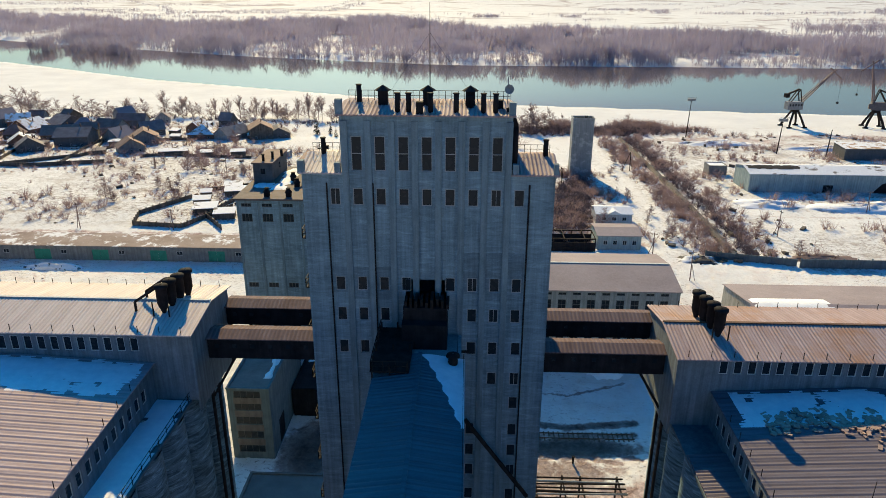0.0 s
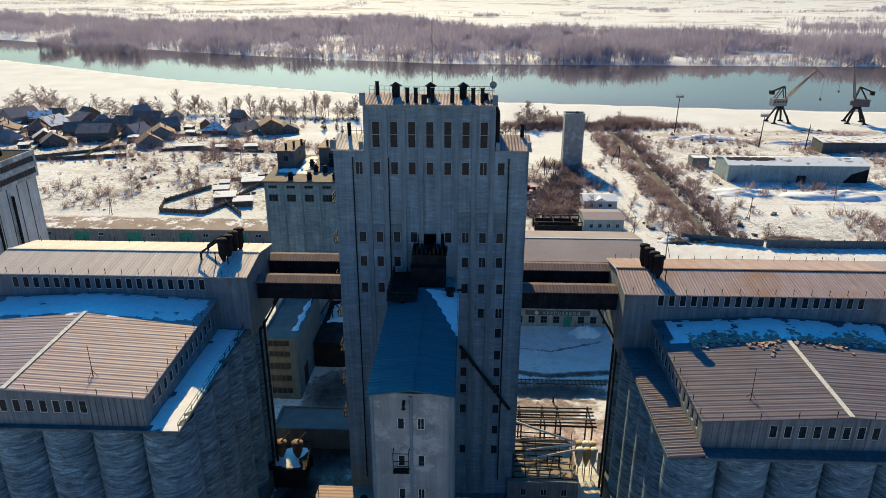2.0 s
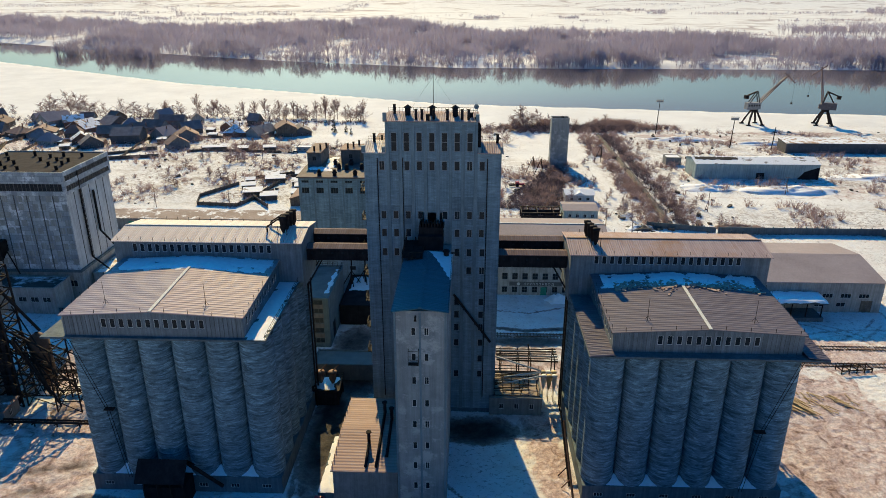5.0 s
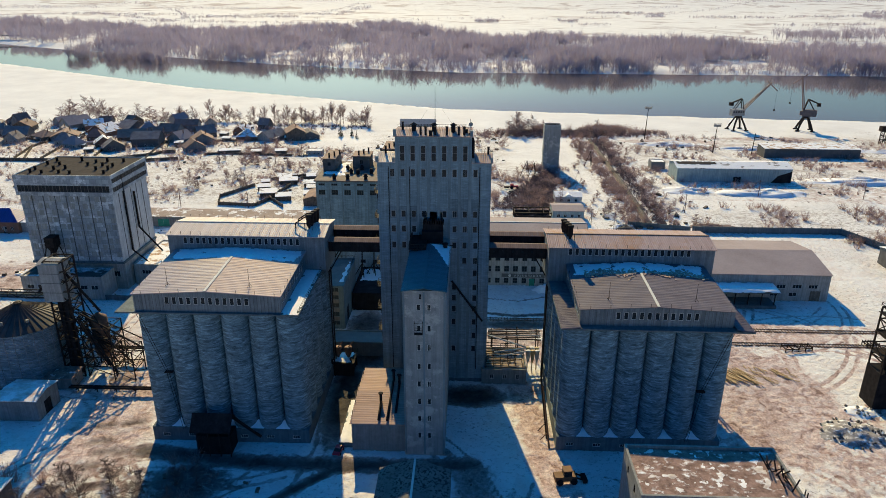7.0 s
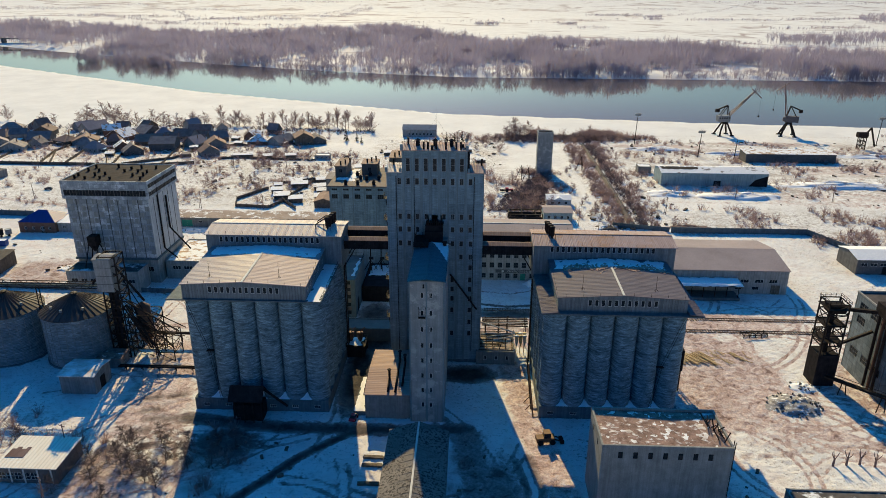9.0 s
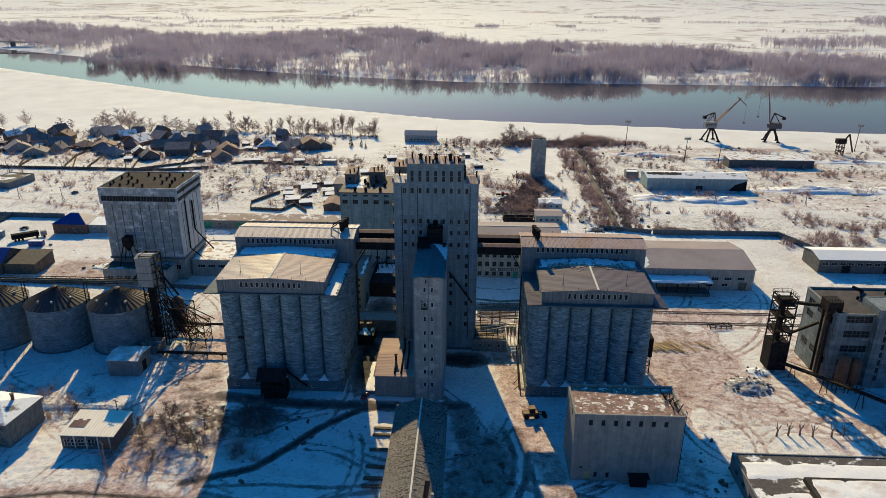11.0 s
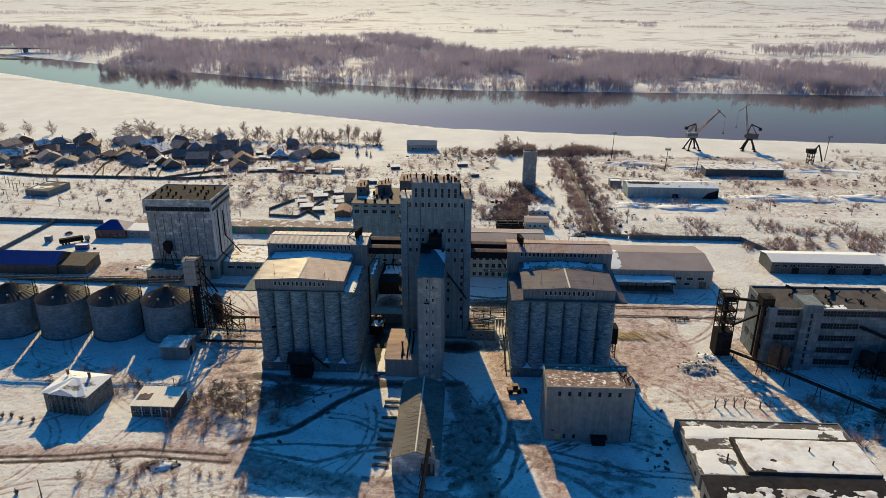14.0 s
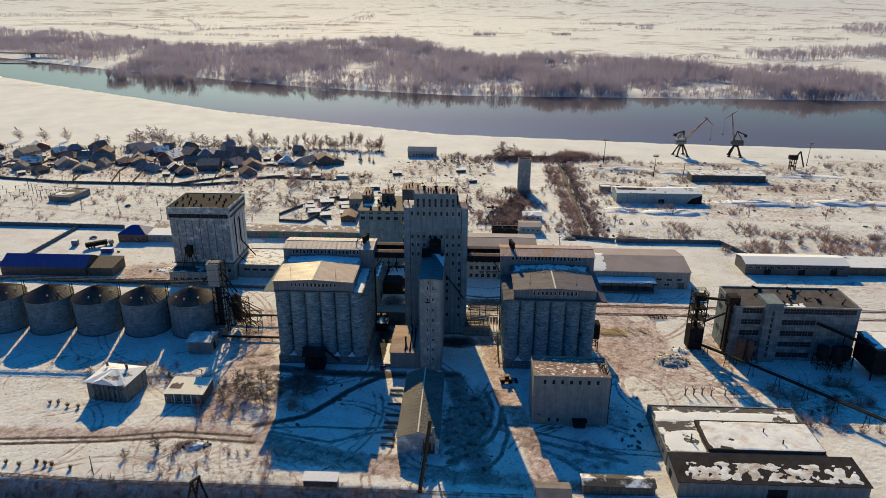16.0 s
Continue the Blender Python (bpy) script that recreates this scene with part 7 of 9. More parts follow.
for k in range(9):
    bm = bmx()
    x = qx0 + 0.3 + 4.3 * k if k < 8 else qx1 - 0.25
    box(bm, x - 0.2, x + 0.2, qy0 - 0.12, qy0, 0, qh - 0.3)
    part("pilaster", bm, RIBBED, bt)
bm = bmx()
box(bm, qx0 - 0.5, qx1 + 0.4, qy0 - 0.5, qy1 + 0.4, qh, qh + 0.4)
part("roof", bm, worn("brown_tar_roof", (0.10, 0.078, 0.08), (0.17, 0.135, 0.135), 0.4), bt)
zt = qh + 0.4
for x0, x1, y0, y1, h in ((-44.4, -40.2, 75.6, 88.4, 4.0), (-34.5, -28.5, 79, 87, 4.2), (-23, -14.3, 74, 86, 8.0)):
    ph = slab_part("roof_house", bt, GREYPANEL, x0 + 0.31, x1 - 0.31, y0 + 0.31, y1 - 0.31, zt, zt + 0.1)
    for s in "flrb":
        m, ln = face_of(x0, x1, y0, y1, s)
        wall_part("house_wall", ph, GREYPANEL, m, 0 if s in "fb" else 0.3, ln if s in "fb" else ln - 0.3, zt, zt + h, [(ln / 2 - 0.6, ln / 2 + 0.6, zt + 1.6, zt + 3.0)], 0.3)
    bm = bmx()
    box(bm, x0 - 0.3, x1 + 0.3, y0 - 0.3, y1 + 0.3, zt + h, zt + h + 0.3)
    part("roof", bm, ROOF_RED, ph)
    for s in "fr":
        m, ln = face_of(x0, x1, y0, y1, s)
        window(ph, m @ pose(ln / 2, 0, zt + 2.3), 1.2, 1.4, frame_mat=GREYPANEL)
    for k in range(3):
        stack(ph, x0 + 2 + 1.4 * k, y0 + 1.5 + 2.5 * k, zt + h + 0.3, 1.4, 0.3, name="roof_vent")
for x, y in ((-38.5, 64.5), (-34, 64.5), (-36, 77), (-31.5, 71), (-31, 77), (-28, 65), (-34, 72), (-27, 72)):
    bm = bmx()
    box(bm, x - 0.5, x + 0.5, y - 0.5, y + 0.5, zt, zt + 0.9)
    lathe(bm, [(0.8, zt + 0.9), (0.4, zt + 1.5), (0.5, zt + 1.8), (0.05, zt + 1.9)], 8, (x, y), False)
    part("roof_vent", bm, DARKCLAD, bt)
snow_sheet(bt, -40.0, -35.2, 69, 88, lambda x, y: zt, 0.35, seed=71, bare=0.15)
snow_sheet(bt, -44.0, -38.6, 70.0, 75.4, lambda x, y: zt, 0.3, seed=72, bare=0.1)
house("plot_building", "tall plain grey building among garden plots", "building", -69.0, -59.0, 172.0, 182.0, 9.6, "shed", 0.8, BRICK, ROOF_SLATE, {"f": row_of(3, 0.8, 9.2, 5.2, 1.4, 1.6)})
house("plot_shed", "low shed with brown pitched roof among garden plots", "shed", -71.0, -61.5, 150.0, 166.0, 3.4, "y", 1.6, WOODWALL, ROOF_RED)
# groats mill with its sign
mill_cols = [0.7 + 3.07 * k for k in range(1, 14)]
gm = house("groats_mill", "grey mill building with rows of windows and a lettered band", "building", 4.0, 47.8, 62.6, 84.0, 17.6, "x", 1.9, PLASTER, ROOF_MAUVE, {"f": [(u, v, w, h) for u in mill_cols for v, w, h in ((1.85, 1.6, 1.9), (6.25, 1.7, 2.1), (10.3, 1.7, 2.2), (14.4, 1.7, 2.3), (16.9, 1.7, 0.6))]}, z=0, frame_mat=GREYPANEL)
bm = bmx()
box(bm, -7.5, 8.6, -10.83, -10.71, 3.15, 4.45)
part("sign_band", bm, GREYPANEL, gm)
bm = bmx()
tube(bm, (-4.7, -10.84, 3.8), (-4.7, -10.9, 3.8), 0.5, seg=16)
part("sign_emblem", bm, WHITEPAINT, gm, "round pale emblem")
bm = bmx()
box(bm, -22.0, 22.0, -0.25, 0.25, 19.6, 19.8)
part("ridge_strip", bm, WHITEPAINT, gm)
fc = bpy.data.curves.new("sign_lettering", "FONT")
fc.body, fc.size, fc.extrude, fc.align_x, fc.space_character = "КРУПОЗАВОД", 1.0, 0.04, "CENTER", 1.5
fo = new("sign_lettering", fc)
me = bpy.data.meshes.new_from_object(fo)
bpy.data.objects.remove(fo)
me.materials.append(WHITEPAINT)
fo = new("sign_lettering", me)
fo.parent = gm
fo.matrix_basis = pose(1.5, -10.88, 3.42, 90)
fo["label"] = "pale lettering on the mill"
bm = bmx()
box(bm, -0.9, 0.9, 0, 0.16, 0, 2.6)
gd = part("door", bm, GREENPAINT, gm, "green door")
gd.matrix_basis = pose(3.0, -10.9, 0.1)
house("boiler_house", "low pale teal building with a two-tone sheet roof behind the mill", "building", 44.0, 57.6, 133.4, 145.0, 4.6, "x", 0.9, TEALPAINT, ROOF_MAUVE, {"f": row_of(4, 1, 13, 2.4, 1.3, 1.5)}, z=0)
sm_h = house("small_house", "small white house with snowy gabled roof", "house", 48.0, 60.4, 158.6, 168.0, 3.6, "x", 1.3, WHITE_AND_LIT_WALL, SNOW, {"f": row_of(3, 1, 11.5, 1.9, 1.5, 1.3)}, z=0)
bm = bmx()
vs = [bm.verts.new(p) for p in ((-2.4, -5.1, 3.75), (2.4, -5.1, 3.75), (0, -5.1, 5.0), (-2.4, -0.8, 3.75), (2.4, -0.8, 3.75), (0, -0.8, 5.0))]
for f in ((0, 1, 2), (0, 2, 5, 3), (1, 4, 5, 2), (3, 5, 4), (0, 3, 4, 1)):
    bm.faces.new([vs[i] for i in f])
part("front_gable", bm, SNOW, sm_h)
tf = thing("open_frame_shed", "roofless dark steel-framed shed behind the mill", "shed", (35.0, 135.5, 0))
for k in range(6):
    for y in (-4.0, 4.0):
        bm = bmx()
        bar(bm, (-8.0 + 3.2 * k, y, 0), (-8.0 + 3.2 * k, y, 4.2), 0.3)
        part("post", bm, STEEL, tf)
for y in (-4.0, 4.0):
    bm = bmx()
    bar(bm, (-8.2, y, 4.2), (8.2, y, 4.2), 0.35)
    part("beam", bm, STEEL, tf)
    bm = bmx()
    box(bm, -8.0, 8.0, y - 0.06, y + 0.06, 0.0, 3.0)
    part("cladding", bm, DARKCLAD, tf)
for x in (-8.0, -1.6, 4.8, 8.0):
    bm = bmx()
    bar(bm, (x, -4.0, 4.2), (x, 4.0, 4.2), 0.25)
    part("cross_beam", bm, STEEL, tf)
tr = thing("red_tractor", "small red tractor parked in the snow by bushes", "tractor", (30.0, 186.0, zg(30, 186)), 8)
bm = bmx()
box(bm, -0.4, 2.2, -0.6, 0.6, 0.7, 1.6)
part("bonnet", bm, REDPAINT, tr)
bm = bmx()
box(bm, -2.0, -0.4, -0.85, 0.85, 0.8, 2.5)
part("cab", bm, REDPAINT, tr)
for u, r in ((-1.4, 0.85), (1.6, 0.6)):
    for v in (-0.95, 0.95):
        bm = bmx()
        tube(bm, (u, v - 0.2, r), (u, v + 0.2, r), r, seg=14)
        part("wheel", bm, DARKCLAD, tr)
bm = bmx()
box(bm, -5.2, -2.6, -1.0, 1.0, 0.6, 1.3)
part("trailer", bm, DARKCLAD, tr)
for x, y in ((42.0, 208.0), (78.0, 243.0), (38.5, 214.0)):
    e = thing("tripod_mast", "slim leaning wooden pole with two struts", "mast", (x, y, zg(x, y) - 0.1))
    for dx, dy in ((0.3, 0.0), (-3.6, -0.6), (1.6, 2.4)):
        bm = bmx()
        tube(bm, (dx, dy, 0), (0.0, 0.0, 9.0), 0.16, 0.12, 7)
        part("pole", bm, STEEL, e)
house("slab_tower", "lone tall windowless concrete shaft by the river", "tower", 48.8, 58.0, 230.0, 236.0, 25.6, "flat", 0.6, ANNEX, TAR, {"f": [(5.5, 26.5, 1.6, 1.6)]})
# row of garages with green gates
gates = [(5 + 17.6 * k, 1.8, 5.0, 3.3) for k in range(8)]
g_w = [(11.5 + 17.6 * k, 2.6, 1.8, 1.2) for k in range(7)]
house("garage_row", "long low block garages with green double gates", "garages", -182.0, -46.0, 118.0, 126.5, 4.5, "shed", 0.7, BRICK, worn("brown_garage_roof", (0.26, 0.19, 0.165), (0.40, 0.32, 0.29), 0.15, patch=(0.8, 0.8, 0.82)), {"f": g_w}, {"f": gates}, z=0, door_mat=GREENPAINT)
# long overgrown earth bank running down to the river
eb = thing("earth_bank", "long low dark bank among bushes", "bank", kind="structure")
rnd = random.Random(3)
bm, last = bmx(), None
for k in range(70):
    y = 128 + 3.0 * k
    x = 85.4 + 7.6 * k / 69 + rnd.uniform(-0.15, 0.15)
    g, hh = zg(x, y), 0.9 + rnd.uniform(-0.12, 0.12)
    ring = [bm.verts.new(p) for p in ((x - 1.7, y, g - 0.2), (x - 0.6, y, g + hh), (x + 0.5, y, g + hh * 0.95), (x + 1.7, y, g - 0.2))]
    if last:
        for a, b_, c, d in zip(last, last[1:], ring, ring[1:]):
            bm.faces.new((a, b_, d, c))
    last = ring
bmesh.ops.recalc_face_normals(bm, faces=bm.faces)
part("bank", bm, worn("dark_bank_cinders", (0.06, 0.052, 0.056), (0.12, 0.105, 0.11), 0.5, grain=3.0), eb)
# village houses
VILLAGE = [(-314, 284, 11, 9, 20), (-291, 312, 10, 9, -30), (-316, 321, 11, 9, 10), (-292, 354, 13, 10, 60), (-277, 313, 12, 9, 20), (-260, 334, 12, 10, -20), (-268, 296, 8, 6, 10),
           (-230, 316, 13, 10, 15), (-210, 295, 12, 11, 8), (-193, 308, 9, 8, -25), (-176, 303, 10, 9, 25), (-150, 322, 10, 9, 5), (-133, 322, 12, 8, 60), (-117, 324, 10, 9, -70), (-108, 328, 9, 9, 20),
           (-338, 300, 12, 9, 40), (-350, 330, 12, 10, -15), (-372, 305, 11, 9, 20), (-395, 335, 12, 10, 70), (-330, 350, 10, 9, 10), (-248, 352, 12, 9, 65), (-232, 345, 10, 8, 20), (-212, 338, 11, 9, -10), (-276, 350, 9, 9, 30),
           (-420, 300, 12, 9, 15), (-440, 335, 12, 10, 40), (-365, 362, 12, 9, 25), (-310, 372, 10, 9, 50), (-205, 352, 12, 6, 3), (-238, 290, 8, 6, 30), (-306, 300, 7, 6, 0), (-255, 312, 7, 5, 12), (-184, 330, 9, 7, 40),
           (-465, 310, 12, 9, 30), (-490, 350, 12, 9, 10), (-405, 370, 11, 9, 45)]
rnd = random.Random(77)
while len(VILLAGE) < 64:
    x, y = rnd.uniform(-490, -150), rnd.uniform(270, 378)
    if all(math.hypot(x - v[0], y - v[1]) > 16.5 for v in VILLAGE):
        VILLAGE.append((x, y, rnd.uniform(8, 12), rnd.uniform(6, 9), rnd.choice((10, 20, -20, 65, 35))))
roofs_v = (ROOF_SLATE, ROOF_RED, ROOF_SLATE, ROOF_MAUVE, ROOF_RED, SNOWY_LITTER)
names_v = ("grey slate", "red-brown", "grey slate", "mauve", "red-brown", "half snow-covered")
walls_v = (WOODWALL, PLASTER, REDBRICK, BRICK, PLASTER, GREYPANEL)
walls_n = ("dark timber", "plastered", "red brick", "pale brick", "plastered", "grey panel")
for k, (x, y, w, d, a) in enumerate(VILLAGE):
    w, d = (1.45 * w, 1.45 * d) if k < 36 else (1.1 * w, 1.1 * d)
    i, j = k % 6, (k * 5 + 1) % 6
    h = rnd.uniform(2.8, 3.6) + (2.4 if k % 5 == 3 else 0)
    e = house("village_house", f"{walls_n[j]} village house with {names_v[i]} gabled roof", "house", x - w / 2, x + w / 2, y - d / 2, y + d / 2, h, ("y", "hip", "x", "x", "y")[k % 5], rnd.uniform(3.6, 5.2), walls_v[j], roofs_v[i], {"f": row_of(3, 0.6, w - 0.6, 1.7, 1.1, 1.3), "r": row_of(2, 0.6, d - 0.6, 1.7, 1.1, 1.3)}, turn=a, over=0.5, group="village houses")
    stack(e, w * 0.18, 0.6, h + 1.8, 3.6, 0.3, REDBRICK)
    if k % 3:
        house("garden_shed", "small snow-roofed garden shed", "shed", x - w / 2 - 9, x - w / 2 - 3.5, y - 9, y - 5, 2.3, "shed", 0.5, WOODWALL, SNOWY if k % 4 else ROOF_SLATE, turn=a * 0.5)
house("river_house", "long pale lodge with snowy roof by the river", "house", -45.5, -19.0, 358, 370, 6.0, "x", 3.0, PLASTER, worn("pale_grey_roof", (0.34, 0.32, 0.31), (0.45, 0.43, 0.42), 0.3), {"f": row_of(7, 4, 24, 2.6, 1.6, 1.6)})
house("site_cabin", "small white cabin by the village road", "cabin", -96, -86, 266, 272, 3.0, "flat", 0.2, PLASTER, SNOW, {"f": row_of(3, 0.5, 9.5, 1.6, 1.0, 1.0)})
# quay: teal warehouse, far store, cranes, lamp masts
tw = house("teal_warehouse", "long pale teal quay warehouse with snow on its roof", "warehouse", 118.0, 178.5, 205.5, 222.0, 7.8, "x", 1.8, TEALPAINT, SNOWY, {}, {"f": [(32, 1.8, 4.0, 3.4)]}, door_mat=DARKCLAD)
snow_sheet(tw, -29.5, -8.0, -4.2, -0.5, lambda x, y: 9.62 + 0.205 * y + 0.24, 0.05, FELT, 0.5, 5, "bare_roof_patch", 0.1)
# dark patch over the right end of the front wall
bm = bmx()
vs = [bm.verts.new((x, y, z)) for y in (-8.36, -8.27) for x, z in ((19.5, 0.1), (30.1, 0.1), (30.1, 6.6), (23.0, 4.2))]
for f in ((0, 1, 2, 3), (7, 6, 5, 4), (0, 4, 5, 1), (1, 5, 6, 2), (2, 6, 7, 3), (3, 7, 4, 0)):
    bm.faces.new([vs[i] for i in f])
part("tarred_panel", bm, DARKCLAD, tw, "black patch at the end of the wall")
house("quay_store", "low dark quay store with bare flat roof", "shed", 192, 251, 275, 287, 6.2, "shed", 0.8, GREYPANEL, SNOWY_LITTER)
house("quay_hut", "small block hut on the quay", "hut", 112, 120, 236, 243, 4.5, "flat", 0.2, BRICK, SNOW)
house("quay_hut", "small block hut on the quay", "hut", 395, 410, 285, 296, 5.5, "flat", 0.2, BRICK, SNOW)


def crane(x, y, turn, luff, jib_len, house_paint):
    e = thing("portal_crane", "dark level-luffing harbour crane on four splayed legs", "crane", (x, y, zg(x, y) - 0.1), turn, "harbour cranes")
    for sx in (-1, 1):
        for sy in (-1, 1):
            bm = bmx()
            bar(bm, (5.2 * sx, 5.0 * sy, 0.6), (3.6 * sx, 3.2 * sy, 5.5), 1.1)
            bar(bm, (3.6 * sx, 3.2 * sy, 5.3), (1.5 * sx, 1.5 * sy, 10.2), 1.1)
            box(bm, 5.2 * sx - 1.6, 5.2 * sx + 1.6, 5.0 * sy - 0.5, 5.0 * sy + 0.5, 0, 0.9)
            part("leg", bm, STEEL, e)
    bm = bmx()
    lathe(bm, [(2.6, 9.8), (2.6, 11.2), (2.2, 11.4)], 16)
    part("slewing_ring", bm, STEEL, e)
    bm = bmx()
    box(bm, -6.5, 3.5, -2.4, 2.4, 11.4, 16.2)
    box(bm, 3.5, 5.2, 0.8, 2.4, 12.2, 15.2)
    cab = part("machine_house", bm, house_paint, e)
    for k in range(5):
        bm = bmx()
        box(bm, -5.8 + 1.9 * k, -4.8 + 1.9 * k, -2.46, -2.41, 13.6, 15.0)
        part("window", bm, GLASS, cab)
    bm = bmx()
    for sy in (-1.4, 1.4):
        bar(bm, (-4.5, sy, 16.2), (0.5, sy, 24.0), 0.5)
        bar(bm, (2.5, sy, 16.2), (0.5, sy, 24.0), 0.5)
    bar(bm, (0.5, -1.4, 24), (0.5, 1.4, 24), 0.5)
    bar(bm, (-7.0, 0, 21.0), (0.5, 0, 24.0), 0.9)
    box(bm, -8.5, -6.0, -1.4, 1.4, 19.0, 21.4)
    part("a_frame", bm, STEEL, e)
    a = Vector((3.0, 0, 15.5))
    tip = a + Vector((jib_len * math.cos(radians(luff)), 0, jib_len * math.sin(radians(luff))))
    bm = bmx()
    for sy in (-1, 1):
        bar(bm, a + Vector((0, 1.2 * sy, 0)), tip + Vector((0, 0.4 * sy, 0)), 0.55)
        bar(bm, a + Vector((-1.0, 0.8 * sy, 1.6)), tip + Vector((0, 0.4 * sy, 0.4)), 0.3)
    for k in range(12):
        p = a.lerp(tip, k / 12)
        bar(bm, p + Vector((0, -1.1 * (1 - k / 16), 0)), a.lerp(tip, (k + 1) / 12) + Vector((0, 1.1 * (1 - k / 16), 0)), 0.2)
    part("jib", bm, CRANEPINK, e)
    bm = bmx()
    bar(bm, tip + Vector((-3.5, 0, 1.2)), tip + Vector((5.5, 0, -6.0)), 0.7)
    part("fly_jib", bm, CRANEPINK, e)
    hook = tip + Vector((5.5, 0, -6.0))
    bm = bmx()
    tube(bm, hook, hook + Vector((0, 0, -14)), 0.07, seg=4)
    box(bm, hook.x - 0.5, hook.x + 0.5, -0.5, 0.5, hook.z - 15.2, hook.z - 14)
    part("hook_block", bm, STEEL, e)


crane(213.0, 381.0, 8, 46, 28, GREYSTEEL)
crane(264.0, 381.0, 165, 80, 26, CRANEGREY)
ex = thing("material_handler", "small dark yard crane among scrap on the quay", "crane", (296, 330, zg(296, 330)))
bm = bmx()
lattice(bm, -2, 2, -2, 2, 0, 9, 3, 0.35)
box(bm, -4, 3, -2, 2, 9, 12.5)
bar(bm, (2, 0, 11), (5, 0, 16), 0.9)
bar(bm, (5, 0, 16), (10, 0, 2), 0.9)
part("body", bm, STEEL, ex)
for x, y, h, w in ((132.9, 340, 21.5, 1.0), (165.5, 291, 17.0, 1.2), (315, 344, 20.0, 1.4), (187.6, 284, 14.0, 0.0)):
    e = thing("lamp_mast", "tall dark floodlight mast on the quay", "lamp mast", (x, y, zg(x, y)), 0, "quay lamp masts")
    bm = bmx()
    tube(bm, (0, 0, 0), (0.6, 0, h), 0.35, 0.2, 8)
    part("mast", bm, STEEL, e)
    if w:
        bm = bmx()
        box(bm, 0.6 - 2.2, 0.6 + 2.2, -0.6, 0.6, h, h + 1.3)
        railing(bm, [(-1.8, -0.7, h + 1.3), (3.0, -0.7, h + 1.3)], 0.9, 0.8, 0.05)
        part("lamp_platform", bm, GREYSTEEL, e)
# yard walls
def yard_wall(pts, h, material, label, post=4.0, cap=0.3):
    e = thing("yard_wall", label, "wall")
    for a, b_ in zip(pts, pts[1:]):
        a, b_ = Vector((*a, 0)), Vector((*b_, 0))
        n = max(1, round((b_ - a).length / post))
        for k in range(n):
            p, q = a.lerp(b_, k / n), a.lerp(b_, (k + 0.985) / n)
            p.z, q.z = zg(p.x, p.y) - 0.3, zg(q.x, q.y) - 0.3
            bm = bmx()
            bar(bm, p + Vector((0, 0, h / 2 + 0.1)), q + Vector((0, 0, h / 2 + 0.1)), 0.18, h)
            part("panel", bm, material, e)
            bm = bmx()
            bar(bm, p, p + Vector((0, 0, h + 0.5)), cap)
            part("post", bm, material, e)


yard_wall([(101.5, 121), (163, 121), (172, 100)], 2.9, PLINTH, "grey concrete panel wall edging the yard")
yard_wall([(76, 128), (101, 122)], 2.4, PLINTH, "short concrete panel wall with gaps")
yard_wall([(-290, 132), (-205, 130)], 2.9, PLINTH, "long concrete panel wall along the road")
yard_wall([(-234.5, 131), (-237.5, 82), (-262, 40)], 2.4, PLINTH, "concrete panel wall closing the lorry yard")
yard_wall([(-210, 48), (-80, 44), (-66, 44)], 2.0, PLINTH, "low panel wall behind the bins", 6.0)
yard_wall([(-420, 262), (-306, 238), (-243, 237), (-198, 236), (-170, 246)], 2.2, WOODWALL, "dark board fence along village gardens", 5.0)
for x in (-300, -262, -225):
    yard_wall([(x, 240), (x - 22, 285)], 1.8, WOODWALL, "dark board fence between village gardens", 5.0)
for k in range(9):
    x = -415 + 27 * k + 5 * (k % 3)
    yard_wall([(x, 252 - 0.06 * (x + 415)), (x - 10 - 3 * (k % 2), 282), (x - 16, 322)], 1.7, WOODWALL, "dark board fence between village gardens", 6.0)
for k in range(6):
    x, y = -400 + 44 * k, 292 + 9 * (k % 3)
    yard_wall([(x, y), (x + 24, y + 3), (x + 30, y - 14)], 1.7, WOODWALL, "dark board fence round a village yard", 6.0)
yard_wall([(-215, 240), (-190, 262), (-186, 290)], 1.8, WOODWALL, "dark board fence between village gardens", 5.0)
yard_wall([(-114.8, 162), (-111.7, 150), (-94, 148), (-84, 172)], 1.8, WOODWALL, "crooked board fence round garden plots", 3.0)
yard_wall([(-114.8, 162), (-104, 184)], 1.8, WOODWALL, "crooked board fence round garden plots", 3.0)
yard_wall([(-160, 262), (-150, 266), (-104, 262)], 1.6, WOODWALL, "dark board fence along the lane", 4.0)
yard_wall([(-72, 160), (-66, 172), (-58, 196)], 1.6, WOODWALL, "crooked board fence round garden plots", 3.0)
yard_wall([(-100, 196), (-84, 206), (-58, 204)], 1.6, WOODWALL, "crooked board fence round garden plots", 3.0)
yard_wall([(-80, 147), (-90, 160), (-83, 200), (-60, 205)], 1.8, WOODWALL, "crooked board fence round garden plots", 3.0)
